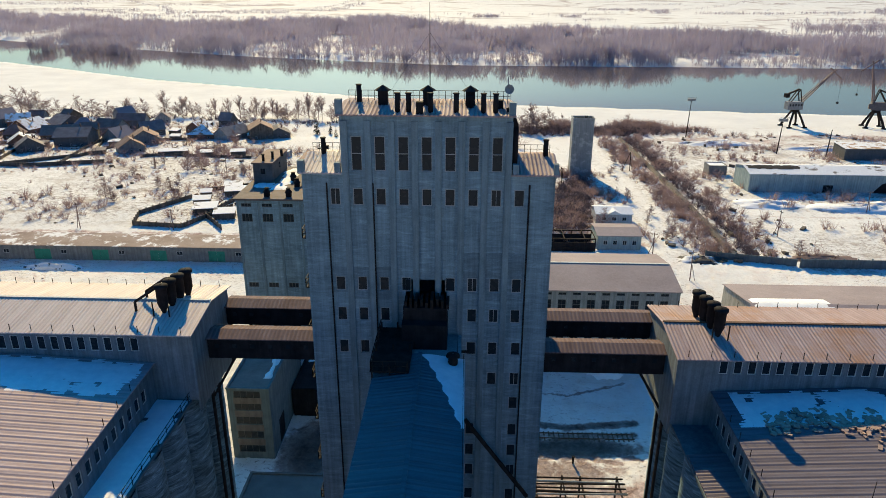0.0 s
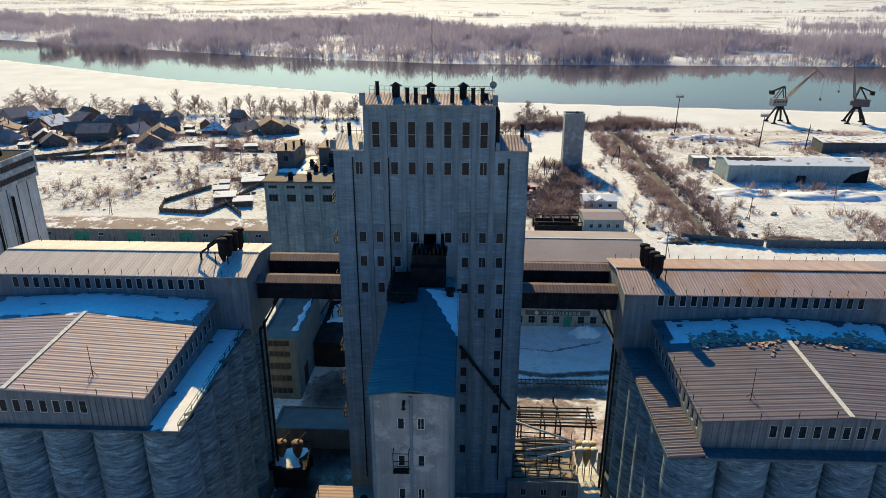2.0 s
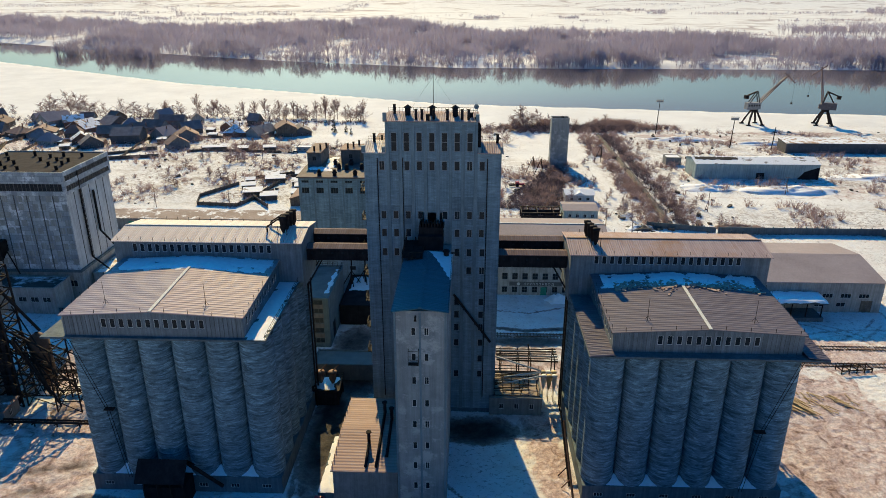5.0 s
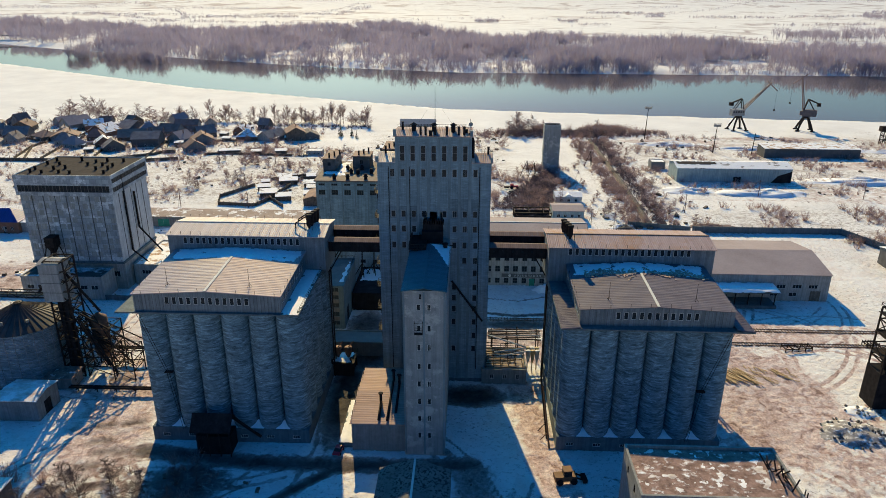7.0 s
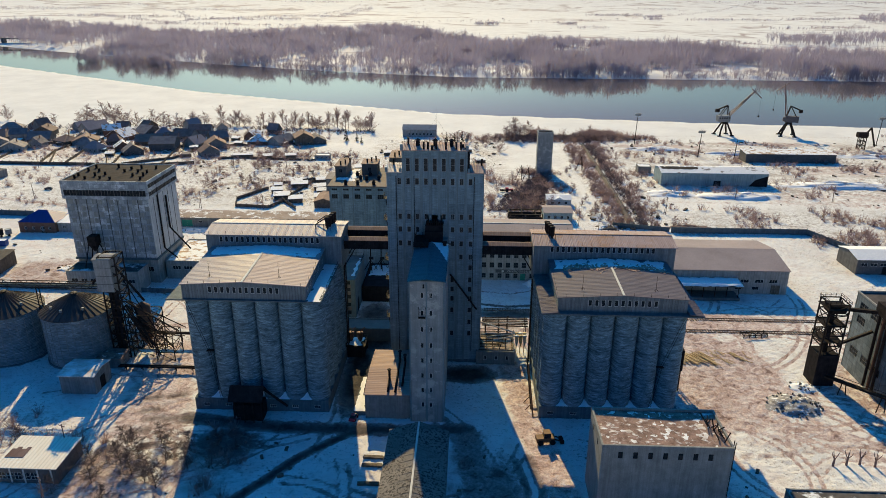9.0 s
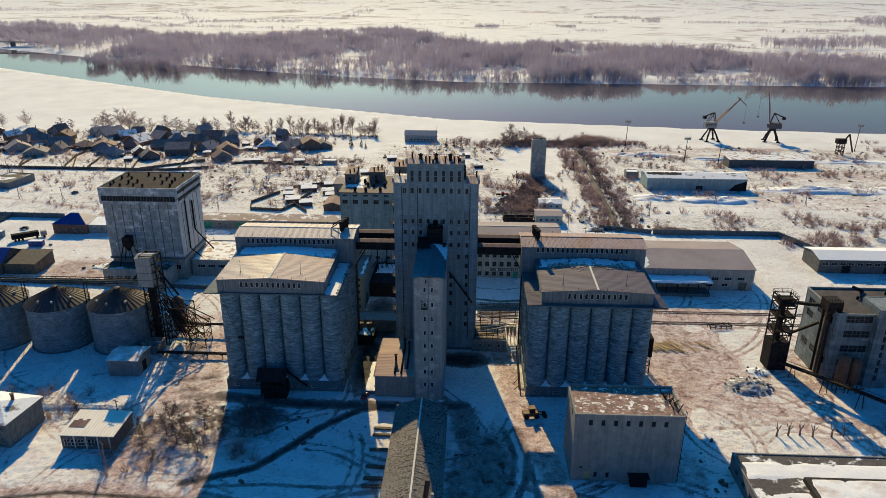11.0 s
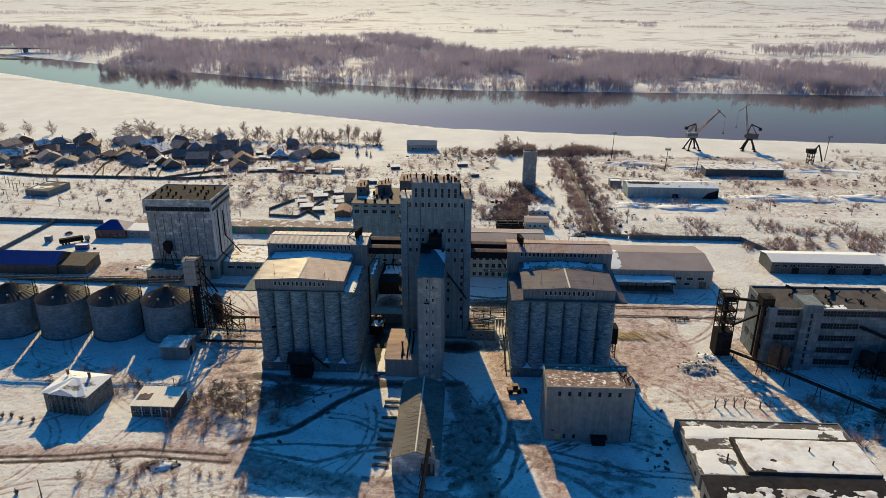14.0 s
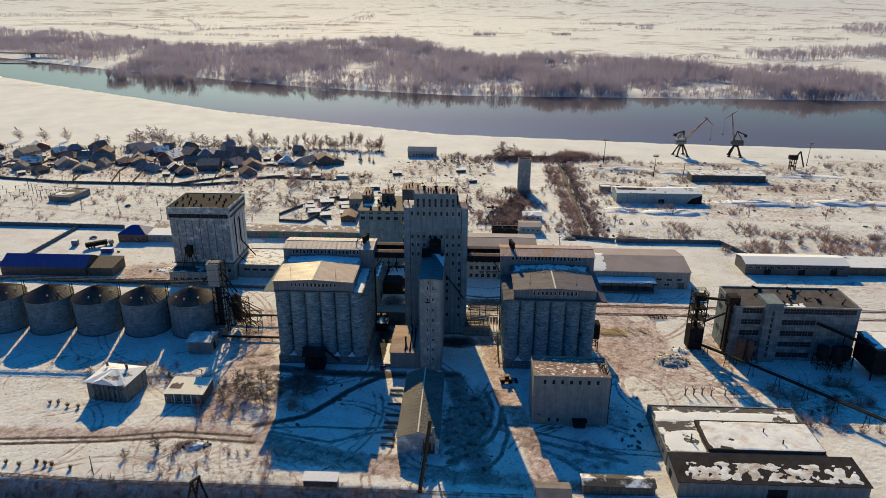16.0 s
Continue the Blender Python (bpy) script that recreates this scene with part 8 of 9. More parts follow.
for x, y, w, d in ((-88, 190, 9, 5), (-92, 166, 8, 6), (-75, 185, 7, 5), (-97, 176, 6, 4), (-70, 165, 8, 5), (-66, 188, 6, 5), (-83, 160, 7, 5), (-92, 198, 7, 5), (-99, 186, 4, 3), (-78, 200, 5, 4), (-72, 176, 6, 4), (-62, 174, 5, 4), (-146, 269, 14, 4), (-128, 267, 6, 4), (-113, 270, 7, 4), (-60, 235, 7, 5), (-35, 250, 6, 4), (-20, 232, 7, 4), (15, 262, 6, 4), (-48, 285, 7, 5), (5, 300, 8, 5)):
    house("garden_shed", "low snow-roofed shed among the garden plots", "shed", x - w / 2, x + w / 2, y - d / 2, y + d / 2, 2.4, "shed", 0.5, WOODWALL, SNOWY, turn=12)

# ---- bare trees, scrub and woods ----
def limb_tree(rnd, height, spread, kids, up):
    """Bare limbs as (from, to, radius, radius) segments, the trunk, and fine twigs."""
    trunk, segs, twigs = [], [], []

    def grow(p, d, ln, r, lev):
        n = 4 if lev == 0 else 2
        q = p
        for k in range(n):
            d2 = (d + Vector((rnd.uniform(-1, 1), rnd.uniform(-1, 1), rnd.uniform(-0.2, 0.5))) * (0.10 if lev == 0 else 0.22)).normalized()
            e = q + d2 * ln / n
            (trunk if lev == 0 else segs).append((q, e, r * (1 - 0.8 * k / n), r * (1 - 0.8 * (k + 1) / n)))
            if k > 0 or lev > 0 or up < 0.8:
                for _ in range(kids):
                    a = rnd.uniform(0, 2 * math.pi)
                    side = (d2 * up + Vector((math.cos(a), math.sin(a), 0)) * spread).normalized()
                    s0 = q.lerp(e, rnd.uniform(0.0, 1))
                    if lev < 2:
                        grow(s0, side, ln * rnd.uniform(0.36, 0.55) * ((1.25, 1.0, 0.7, 0.4)[k] if lev == 0 else 1.0), r * 0.42, lev + 1)
                    elif rnd.random() < 0.5:
                        twigs.append((s0, s0 + (side + Vector((0, 0, 0.3))) * ln * rnd.uniform(0.5, 0.9)))
            q, d = e, d2
    grow(Vector((0, 0, -0.2)), Vector((0.04, 0, 1)).normalized(), height * 0.85, height * 0.014, 0)
    return trunk, segs, twigs


def mesh_of(segs, sides=3, least=0.02):
    bm = bmx()
    for a, b_, r0, r1 in segs:
        tube(bm, a, b_, max(least, r0), max(least * 0.8, r1), sides, False)
    return bm


tree_kinds = []
for k, (h, sp, kids, up) in enumerate(((10, 0.8, 5, 0.6), (8, 1.0, 5, 0.4), (14, 0.5, 5, 0.85), (6.5, 1.0, 5, 0.5))):
    rnd = random.Random(100 + k)
    trunk, segs, twigs = limb_tree(rnd, h, sp, kids, up)
    e = thing("bare_tree", "leafless winter tree standing in the snow", "tree", (0, 0, -500))
    part("trunk", mesh_of(trunk, 7, 0.05), BARK, e)
    bm = mesh_of(segs, 3, 0.035)
    for p, q in twigs:
        b_ = rnd.uniform(0, 6.3)
        sd = Vector((math.cos(b_), math.sin(b_), 0)) * 0.033
        bm.faces.new([bm.verts.new(v) for v in (p - sd, p + sd, q)])
    part("crown", bm, TWIGS, e)
    tree_kinds.append(e)


def plant(kind, x, y, s=1.0, turn=0.0, label=""):
    e = copy_thing(tree_kinds[kind], pose(x, y, zg(x, y), 0, 0, turn))
    e.matrix_basis = pose(x, y, zg(x, y), 0, 0, turn) @ Matrix.Diagonal((s, s, s, 1))
    if label:
        e["label"] = label
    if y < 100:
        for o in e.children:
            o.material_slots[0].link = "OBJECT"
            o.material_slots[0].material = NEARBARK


rnd = random.Random(9)
for x, y in ((-234, 383), (-226, 387), (-205, 400), (-196, 398), (-190, 395), (-184, 399), (-168, 387), (-160, 390), (-149, 388), (-142, 395), (-136, 393), (-130, 396), (-124, 392), (-119, 390), (-113, 395), (-108, 397), (-103, 392), (-96, 390), (-87, 385), (-80, 388), (-76, 384)):
    for dx in (0.0, 2.6):
        plant(rnd.choice((0, 0, 2)), x + dx + rnd.uniform(-1.2, 1.2), y + rnd.uniform(-2, 2), rnd.uniform(0.95, 1.35), rnd.uniform(0, 360), "tall slim leafless tree by the river beach")
for x, y, s in ((-322, 398, 1.8), (-314, 395, 2.2), (-306, 400, 2.1), (-298, 398, 2.0), (-291, 396, 1.9), (-283, 393, 1.6), (-330, 400, 1.5), (-262, 395, 1.6), (-255, 398, 1.7), (-249, 396, 1.4), (-222, 392, 1.5), (-216, 394, 1.4), (-350, 398, 1.3), (-362, 402, 1.4), (-400, 410, 1.5), (-420, 405, 1.6), (-450, 410, 1.5), (-275, 392, 1.3), (-240, 390, 1.3),
                (41, 351, 2.0), (44, 356, 1.8), (51, 358, 1.7), (55, 360, 1.5), (36, 352, 1.6), (62, 352, 1.2), (-2, 345, 1.2), (6, 340, 1.1), (45, 342, 1.3), (30, 300, 1.0), (90, 345, 1.3), (100, 350, 1.3), (110, 348, 1.1), (38, 348, 1.2), (22, 346, 1.0)):
    plant(rnd.choice((0, 1)), x, y, s, rnd.uniform(0, 360))
for x, y, s in ((-71, -49, 0.95), (-64, -50, 1.0), (-78, -58, 0.9), (-60, -45, 0.9), (-68, -43, 0.85), (-74, -52, 0.9), (-66, -57, 1.0), (-58, -52, 0.8), (-76, -45, 0.8), (-81, -52, 0.75)):
    plant(rnd.choice((0, 1)), x, y, s, rnd.uniform(0, 360), "leafless tree with dark spreading branches by the road")
for x, y, s in ((-70, -55, 0.8), (-62.5, -59, 0.95), (-73, -63, 0.7), (-85, -62, 0.6), (-125, -42, 0.7), (-138, -40, 0.6), (-104, -43, 0.75), (-100, -90, 0.6), (-52, -52, 0.8), (-49, -44, 0.85), (-54, -42, 0.7), (145, -52, 0.8), (150, -48, 0.7), (138, -56, 0.6), (172, 96, 0.9), (180, 101, 0.8), (-91, -86, 0.7)):
    plant(rnd.choice((0, 1, 3)), x, y, s, rnd.uniform(0, 360))
for k in range(34):
    x, y = rnd.uniform(-440, -110), rnd.uniform(262, 376)
    plant(rnd.choice((0, 1, 3)), x, y, rnd.uniform(0.55, 0.95), rnd.uniform(0, 360))
for k in range(34):
    x, y = rnd.uniform(-150, -50), rnd.uniform(175, 300)
    plant(rnd.choice((0, 1, 3)), x, y, rnd.uniform(0.5, 1.0), rnd.uniform(0, 360))
for k in range(36):
    y = rnd.uniform(132, 330)
    plant(rnd.choice((1, 3)), 90 + rnd.uniform(-20, 22), y, rnd.uniform(0.5, 0.95), rnd.uniform(0, 360))
for k in range(22):
    plant(rnd.choice((1, 3)), rnd.uniform(160, 330), rnd.uniform(108, 134), rnd.uniform(0.5, 0.9), rnd.uniform(0, 360))
for k in range(26):
    plant(rnd.choice((0, 1, 3)), rnd.uniform(8, 72), rnd.uniform(140, 235), rnd.uniform(0.45, 0.85), rnd.uniform(0, 360))
for k in range(20):
    plant(rnd.choice((0, 3)), rnd.uniform(-40, 20), rnd.uniform(200, 345), rnd.uniform(0.5, 0.9), rnd.uniform(0, 360))
for k in range(16):
    plant(rnd.choice((1, 3)), rnd.uniform(330, 470), rnd.uniform(300, 380), rnd.uniform(0.7, 1.2), rnd.uniform(0, 360))
for e in tree_kinds:
    for o in (*e.children_recursive, e):
        bpy.data.objects.remove(o)


def twig_cloud(rnd, n, w, h, thin):
    """Slim upright slivers as a bush: three corners each."""
    out = []
    for _ in range(n):
        a, r = rnd.uniform(0, 2 * math.pi), w * rnd.random() ** 0.6
        base = Vector((0.25 * r * math.cos(a), 0.25 * r * math.sin(a), 0))
        tip = Vector((r * math.cos(a), r * math.sin(a), h * rnd.uniform(0.45, 1)))
        b_ = rnd.uniform(0, 6.3)
        side = Vector((math.cos(b_), math.sin(b_), 0)) * thin
        out += [base - side, base + side, tip]
        for _ in range(3):
            p = base.lerp(tip, rnd.uniform(0.4, 0.9))
            q = p + Vector((rnd.uniform(-1, 1), rnd.uniform(-1, 1), rnd.uniform(0.1, 0.9))) * 0.3 * w
            c = rnd.uniform(0, 6.3)
            side = Vector((math.cos(c), math.sin(c), 0)) * thin * 0.8
            out += [p - side, p + side, q]
    return np.array([tuple(v) for v in out])


def wood_tree(rnd, h, thin):
    """A far bare tree: a slim trunk and a broad head of rising twigs, three corners each."""
    out = []
    for k in range(2):
        a = 1.57 * k
        side = Vector((math.cos(a), math.sin(a), 0)) * thin * 1.1
        out += [-side, side, Vector((0, 0, h * 0.9))]
    for _ in range(26):
        z = h * rnd.uniform(0.12, 0.6)
        a, r = rnd.uniform(0, 6.3), h * rnd.uniform(0.1, 0.36)
        top = h * (0.5 + 0.5 * math.sqrt(max(0.0, 1 - (r / h / 0.4) ** 2))) * rnd.uniform(0.7, 1.0)
        p, q = Vector((0, 0, z)), Vector((math.cos(a) * r, math.sin(a) * r, max(top, z + 1)))
        b_ = rnd.uniform(0, 6.3)
        side = Vector((math.cos(b_), math.sin(b_), rnd.uniform(-0.4, 0.4))) * thin
        m_ = p.lerp(q, 0.55)
        out += [p - side * 0.5, p + side * 0.5, q, m_ - side, m_ + side, q + Vector((rnd.uniform(-1, 1), rnd.uniform(-1, 1), 0.5))]
    return np.array([tuple(v) for v in out])


def scatter(name, kinds, places, material, label, category):
    """One object of many slivers. places: x, y, scale."""
    rng, verts = np.random.default_rng(len(places)), []
    for n, (x, y, s) in enumerate(places):
        t = kinds[n % len(kinds)] * s
        a = rng.uniform(0, 6.28)
        c, d = math.cos(a), math.sin(a)
        verts.append(np.stack([t[:, 0] * c - t[:, 1] * d + x, t[:, 0] * d + t[:, 1] * c + y, t[:, 2] + zg(x, y) - 0.1], 1))
    v = np.concatenate(verts).astype(np.float32)
    me = bpy.data.meshes.new(name)
    me.vertices.add(len(v))
    me.vertices.foreach_set("co", v.ravel())
    me.loops.add(len(v))
    me.loops.foreach_set("vertex_index", np.arange(len(v), dtype=np.int32))
    me.polygons.add(len(v) // 3)
    me.polygons.foreach_set("loop_start", np.arange(0, len(v), 3, dtype=np.int32))
    me.update()
    me.materials.append(material)
    tagged(new(name, me), label, category, kind="stuff")


rnd = random.Random(31)
bush_kinds = [twig_cloud(rnd, 26, 1.9, 2.6, 0.055) for _ in range(5)]
spots = []
for x0, x1, y0, y1, n in SCRUB:
    for _ in range(int(n * 3.8)):
        x, y = rnd.uniform(x0, x1), rnd.uniform(y0, y1)
        if noise.noise(Vector((x * 0.045, y * 0.045, 3))) > (0.08 if y > 126 else -0.2) and not (-45 < x < 62 and 48 < y < 150) and not ((94 < x < 101 or 69 < x < 75) and y > 128):
            spots.append((x, y, rnd.choice((0.35, 0.5, 0.8, 1.1, 1.5)) * rnd.uniform(0.8, 1.25)))
for _ in range(380):
    y = rnd.uniform(130, 335)
    x = 88.8 + rnd.choice((-1, -1, 1)) * rnd.uniform(3.2, 10)
    spots.append((x, y, rnd.uniform(0.4, 1.1)))
for _ in range(520):
    y = rnd.uniform(135, 226)
    spots.append((52 - 0.17 * (226 - y) + rnd.gauss(0, 2 + 0.1 * (226 - y)), y, rnd.uniform(0.35, 0.9)))
for _ in range(420):
    spots.append((rnd.uniform(-150, 0), rnd.uniform(-112, -100), rnd.uniform(0.3, 0.9)))
for _ in range(260):
    spots.append((rnd.gauss(75, 32), rnd.gauss(352, 6), rnd.uniform(0.8, 1.7)))
for _ in range(430):
    y = rnd.uniform(128, 345)
    if noise.noise(Vector((7.0, y * 0.06, 1))) > -0.25:
        spots.append((rnd.choice((77.5, 79.5, 94.5, 96)) + 7.0 * (y - 127) / 235 + rnd.gauss(0, 2.6), y, rnd.uniform(0.7, 1.6)))
for _ in range(160):
    spots.append((rnd.gauss(110, 9), rnd.gauss(368, 5), rnd.uniform(1.2, 2.6)))
for _ in range(70):
    spots.append((rnd.gauss(140, 8), rnd.gauss(362, 4), rnd.uniform(0.8, 1.7)))
for cx_, cy_ in ((62, 366), (66, 372), (58, 362)):
    for _ in range(22):
        spots.append((rnd.gauss(cx_, 3), rnd.gauss(cy_, 3), rnd.uniform(1.4, 2.6)))
for _ in range(900):
    x, y = rnd.uniform(-340, -40), rnd.uniform(146, 268)
    if noise.noise(Vector((x * 0.03, y * 0.05, 8))) > 0.05:
        spots.append((x, y, rnd.uniform(0.4, 1.1)))
for _ in range(420):
    spots.append((rnd.uniform(-470, -100), rnd.uniform(262, 372), rnd.uniform(0.6, 1.5)))
dark_spots = []
for _ in range(520):
    y = rnd.uniform(127, 362)
    dark_spots.append((90.5 + 7.5 * (y - 127) / 235 + rnd.gauss(0, 2.0), y, rnd.uniform(0.5, 1.15)))
for _ in range(760):
    f = rnd.random() ** 0.7
    dark_spots.append((53 - 22 * f + rnd.uniform(-1, 1) * (4 + 10 * f), 227 - 78 * f, rnd.uniform(0.4, 1.1)))
for _ in range(500):
    dark_spots.append((rnd.gauss(80, 26), rnd.gauss(356, 5), rnd.uniform(0.8, 1.8)))
for _ in range(420):
    x = rnd.uniform(-470, -70)
    dark_spots.append((x, 384 + 8 * math.sin(x * 0.02) + rnd.gauss(0, 4), rnd.uniform(0.4, 1.3)))
for _ in range(500):
    dark_spots.append((rnd.uniform(-470, -110), rnd.uniform(258, 376), rnd.uniform(0.3, 0.9)))
scatter("thicket", bush_kinds, dark_spots, DARKTWIGS, "dense dark thickets of bare brushwood", "bushes")
scatter("scrub", bush_kinds, spots, TWIGS, "leafless scrub and bushes in the snow", "bushes")

wood_kinds = [wood_tree(rnd, rnd.uniform(11, 17), 0.16) for _ in range(8)]
# stretches of wood: from x to x, their depth behind the bank at both ends, trees, how thick they stand by the water
def in_poly(x, y, pts):
    inside = False
    for (ax, ay), (bx, by) in zip(pts, pts[1:] + pts[:1]):
        if (ay > y) != (by > y) and x < (bx - ax) * (y - ay) / (by - ay) + ax:
            inside = not inside
    return inside


WOODS = [([(-600, 895), (-388, 812), (-244, 778), (-27, 742), (-40, 1250), (-153, 1640), (-278, 1620), (-387, 1490), (-482, 1400), (-627, 1420), (-697, 1330), (-640, 1010)], 0.0205, 0.12),
         ([(-27, 742), (245, 748), (588, 738), (1000, 725), (1000, 800), (692, 890), (545, 1040), (472, 1080), (320, 1120), (196, 1220), (-40, 1250)], 0.026, 0.0),
         ([(606, 1300), (767, 1420), (1032, 1470), (1500, 1480), (1450, 1270), (892, 1270), (660, 1230)], 0.012, 0.1),
         ([(-1060, 1310), (-1185, 1480), (-968, 1540), (-755, 1490), (-705, 1389), (-862, 1355)], 0.006, 0.25),
         ([(-1900, 1950), (-1060, 1310), (-900, 1150), (-930, 1210), (-1100, 1480)], 0.008, 0.1),
         ([(-680, 1040), (-930, 1195), (-1250, 1420), (-1400, 1830), (-1000, 1700), (-720, 1420)], 0.009, 0.0),
         ([(1403, 2500), (1900, 2700), (1700, 1970), (1278, 1975), (1208, 2090)], 0.005, 0.0)]
spots = []
for pts, dense, gaps in WOODS:
    xs_, ys_ = [p[0] for p in pts], [p[1] for p in pts]
    for _ in range(int((max(xs_) - min(xs_)) * (max(ys_) - min(ys_)) * dense * 2.6)):
        x, y = rnd.uniform(min(xs_), max(xs_)), rnd.uniform(min(ys_), max(ys_))
        k = noise.fractal(Vector((x * 0.009, y * 0.007, 1)), 1.0, 2.0, 4)
        if in_poly(x + 14 * noise.noise(Vector((x * 0.015, y * 0.015, 5))), y + 14 * noise.noise(Vector((x * 0.02, y * 0.012, 9))), pts) and k + rnd.uniform(-0.25, 0.25) > gaps - 0.22 and rnd.random() < 0.4:
            spots.append((x, y, rnd.uniform(0.8, 1.45) * (1.15 + 0.4 * k)))
for _ in range(2600):
    x = rnd.uniform(-640, 1000)
    y = far_bank(x) + 9 + 45 * rnd.random() ** 1.5
    if noise.noise(Vector((x * 0.03, 0, 4))) > -0.25:
        spots.append((x, y, rnd.uniform(0.3, 1.0)))
scatter("far_wood", wood_kinds, spots, HAZED_FARWOOD, "belt of bare woodland on the far bank, haze painted in as purple-grey", "wood")
HEDGES = [([(-1651, 2918), (-1501, 3096), (-1118, 2596), (-854, 2012), (-842, 1763)], 260), ([(-1354, 2383), (-1104, 2119), (-812, 1810)], 220), ([(-854, 2012), (-747, 2196), (-544, 2340), (-499, 3134)], 340), ([(533, 2277), (1046, 2915), (1394, 3397)], 150), ([(-300, 1900), (-60, 2050), (250, 2000), (500, 2230)], 90)]
GROVES = [(53, 1894, 38, 16, 150), (284, 1917, 30, 12, 90), (325, 1735, 45, 12, 36), (484, 2509, 60, 16, 110), (588, 2521, 50, 16, 100), (610, 2240, 34, 22, 80), (650, 2400, 30, 60, 80), (804, 2960, 90, 20, 60), (790, 2200, 90, 14, 110), (930, 2190, 60, 12, 70),
          (856, 1761, 60, 10, 40), (1000, 1800, 90, 10, 60), (1140, 2274, 90, 12, 120), (1284, 2330, 60, 12, 80), (530, 1262, 60, 14, 60), (420, 1240, 40, 10, 24), (-93, 1573, 26, 16, 60), (-1905, 2812, 420, 90, 500), (-2300, 3900, 500, 90, 300),
          (-1259, 2254, 200, 14, 150), (-1000, 2220, 160, 10, 90), (-810, 1805, 130, 14, 80), (-700, 1790, 60, 8, 40), (-560, 1760, 120, 10, 60), (-734, 2066, 90, 20, 110), (-587, 2082, 60, 24, 90), (-490, 2300, 70, 18, 80), (-445, 2500, 30, 60, 60), (-445, 2843, 40, 120, 90), (-213, 3694, 500, 60, 360), (-987, 2772, 260, 20, 160), (-709, 3248, 200, 30, 110), (300, 3500, 500, 40, 160), (1500, 3300, 500, 40, 200)]
spots = []
for cx, cy, rx, ry, n in GROVES:
    for _ in range(n):
        a, r = rnd.uniform(0, 6.28), math.sqrt(rnd.random())
        spots.append((cx + math.cos(a) * r * rx, cy + math.sin(a) * r * ry + 0.25 * ry * math.sin((cx + math.cos(a) * r * rx) * 0.03), rnd.uniform(0.4, 0.85)))
for pts, n in HEDGES:
    for _ in range(n):
        k, f = rnd.randrange(len(pts) - 1), rnd.random()
        spots.append((pts[k][0] + (pts[k + 1][0] - pts[k][0]) * f + rnd.gauss(0, 7), pts[k][1] + (pts[k + 1][1] - pts[k][1]) * f + rnd.gauss(0, 7), rnd.uniform(0.35, 0.8)))
for _ in range(110):
    x, y = rnd.uniform(-1500, 1800), rnd.uniform(1350, 3200)
    spots += [(x + rnd.gauss(0, 6), y + rnd.gauss(0, 4), rnd.uniform(0.3, 0.7)) for _ in range(rnd.choice((1, 1, 2, 5)))]
scatter("far_grove", wood_kinds, spots, HAZED_FARWOOD, "scattered groves and hedges across the snowy plain", "wood")

# firs by the village
for x, y, h in ((-87, 337, 11), (-79, 339, 7.5), (-74, 330, 6), (-10, 338, 8), (2, 333, 9), (-4, 341, 7)):
    e = thing("fir_tree", "dark green fir with drooping branches", "tree", (x, y, zg(x, y)))
    bm = bmx()
    tube(bm, (0, 0, 0), (0, 0, h), 0.18, 0.03, 6)
    part("trunk", bm, BARK, e)
    bm = bmx()
    rr = random.Random(int(h * 10))
    for k in range(int(h * 12)):
        z = h * rr.uniform(0.08, 0.98)
        r = (h - z) * 0.24 + 0.25
        a = rr.uniform(0, 6.28)
        c, s = math.cos(a), math.sin(a)
        w = r * 0.22
        vs = [bm.verts.new(p) for p in ((0, 0, z), (r * 0.6 * c - w * s, r * 0.6 * s + w * c, z - r * 0.12), (r * c, r * s, z - r * 0.4), (r * 0.6 * c + w * s, r * 0.6 * s - w * c, z - r * 0.12))]
        bm.faces.new(vs)
    part("crown", bm, FIR, e)

# ---- small things ----
def pole(x, y, h=8.5, arm=True, turn=0.0, lean=0.0):
    e = thing("power_pole", "weathered wooden power pole with a crossarm", "power pole", (x, y, zg(x, y) - 0.2), turn, "power poles")
    bm = bmx()
    tube(bm, (0, 0, 0), (lean, 0, h), 0.17, 0.12, 8)
    part("post", bm, BARK, e)
    if arm:
        bm = bmx()
        bar(bm, (lean - 1.0, 0, h - 0.5), (lean + 1.0, 0, h - 0.5), 0.14)
        part("crossarm", bm, BARK, e)
        for dx in (-0.9, 0.0, 0.9):
            bm = bmx()
            tube(bm, (lean + dx, 0, h - 0.43), (lean + dx, 0, h - 0.15), 0.07, seg=6)
            part("insulator", bm, WHITEPAINT, e)
    bm = bmx()
    bar(bm, (lean * 0.6, 0, h * 0.6), (lean * 0.6 + 1.6, 0.4, 0), 0.14)
    part("stay", bm, BARK, e)
    return e


for k, (x, y) in enumerate(((-330, 182), (-290, 172), (-250, 162), (-222, 158), (-205, 178), (-190, 150), (-160, 147), (-128, 146), (-96, 146), (-60, 144), (-20, 143), (-300, 228), (-262, 228), (-215, 228), (-170, 240), (-140, 234), (-105, 228),
                            (60, 128), (150, 176), (200, 174), (250, 172), (300, 171), (232, 132), (106, 148), (-106, -99, ), (-84, -66), (-89, -48), (66, 110))):
    pole(x, y, 7.5 + 0.6 * (k % 4), k % 5 != 4, 20 * (k % 9), 0.15 * (k % 3 - 1))


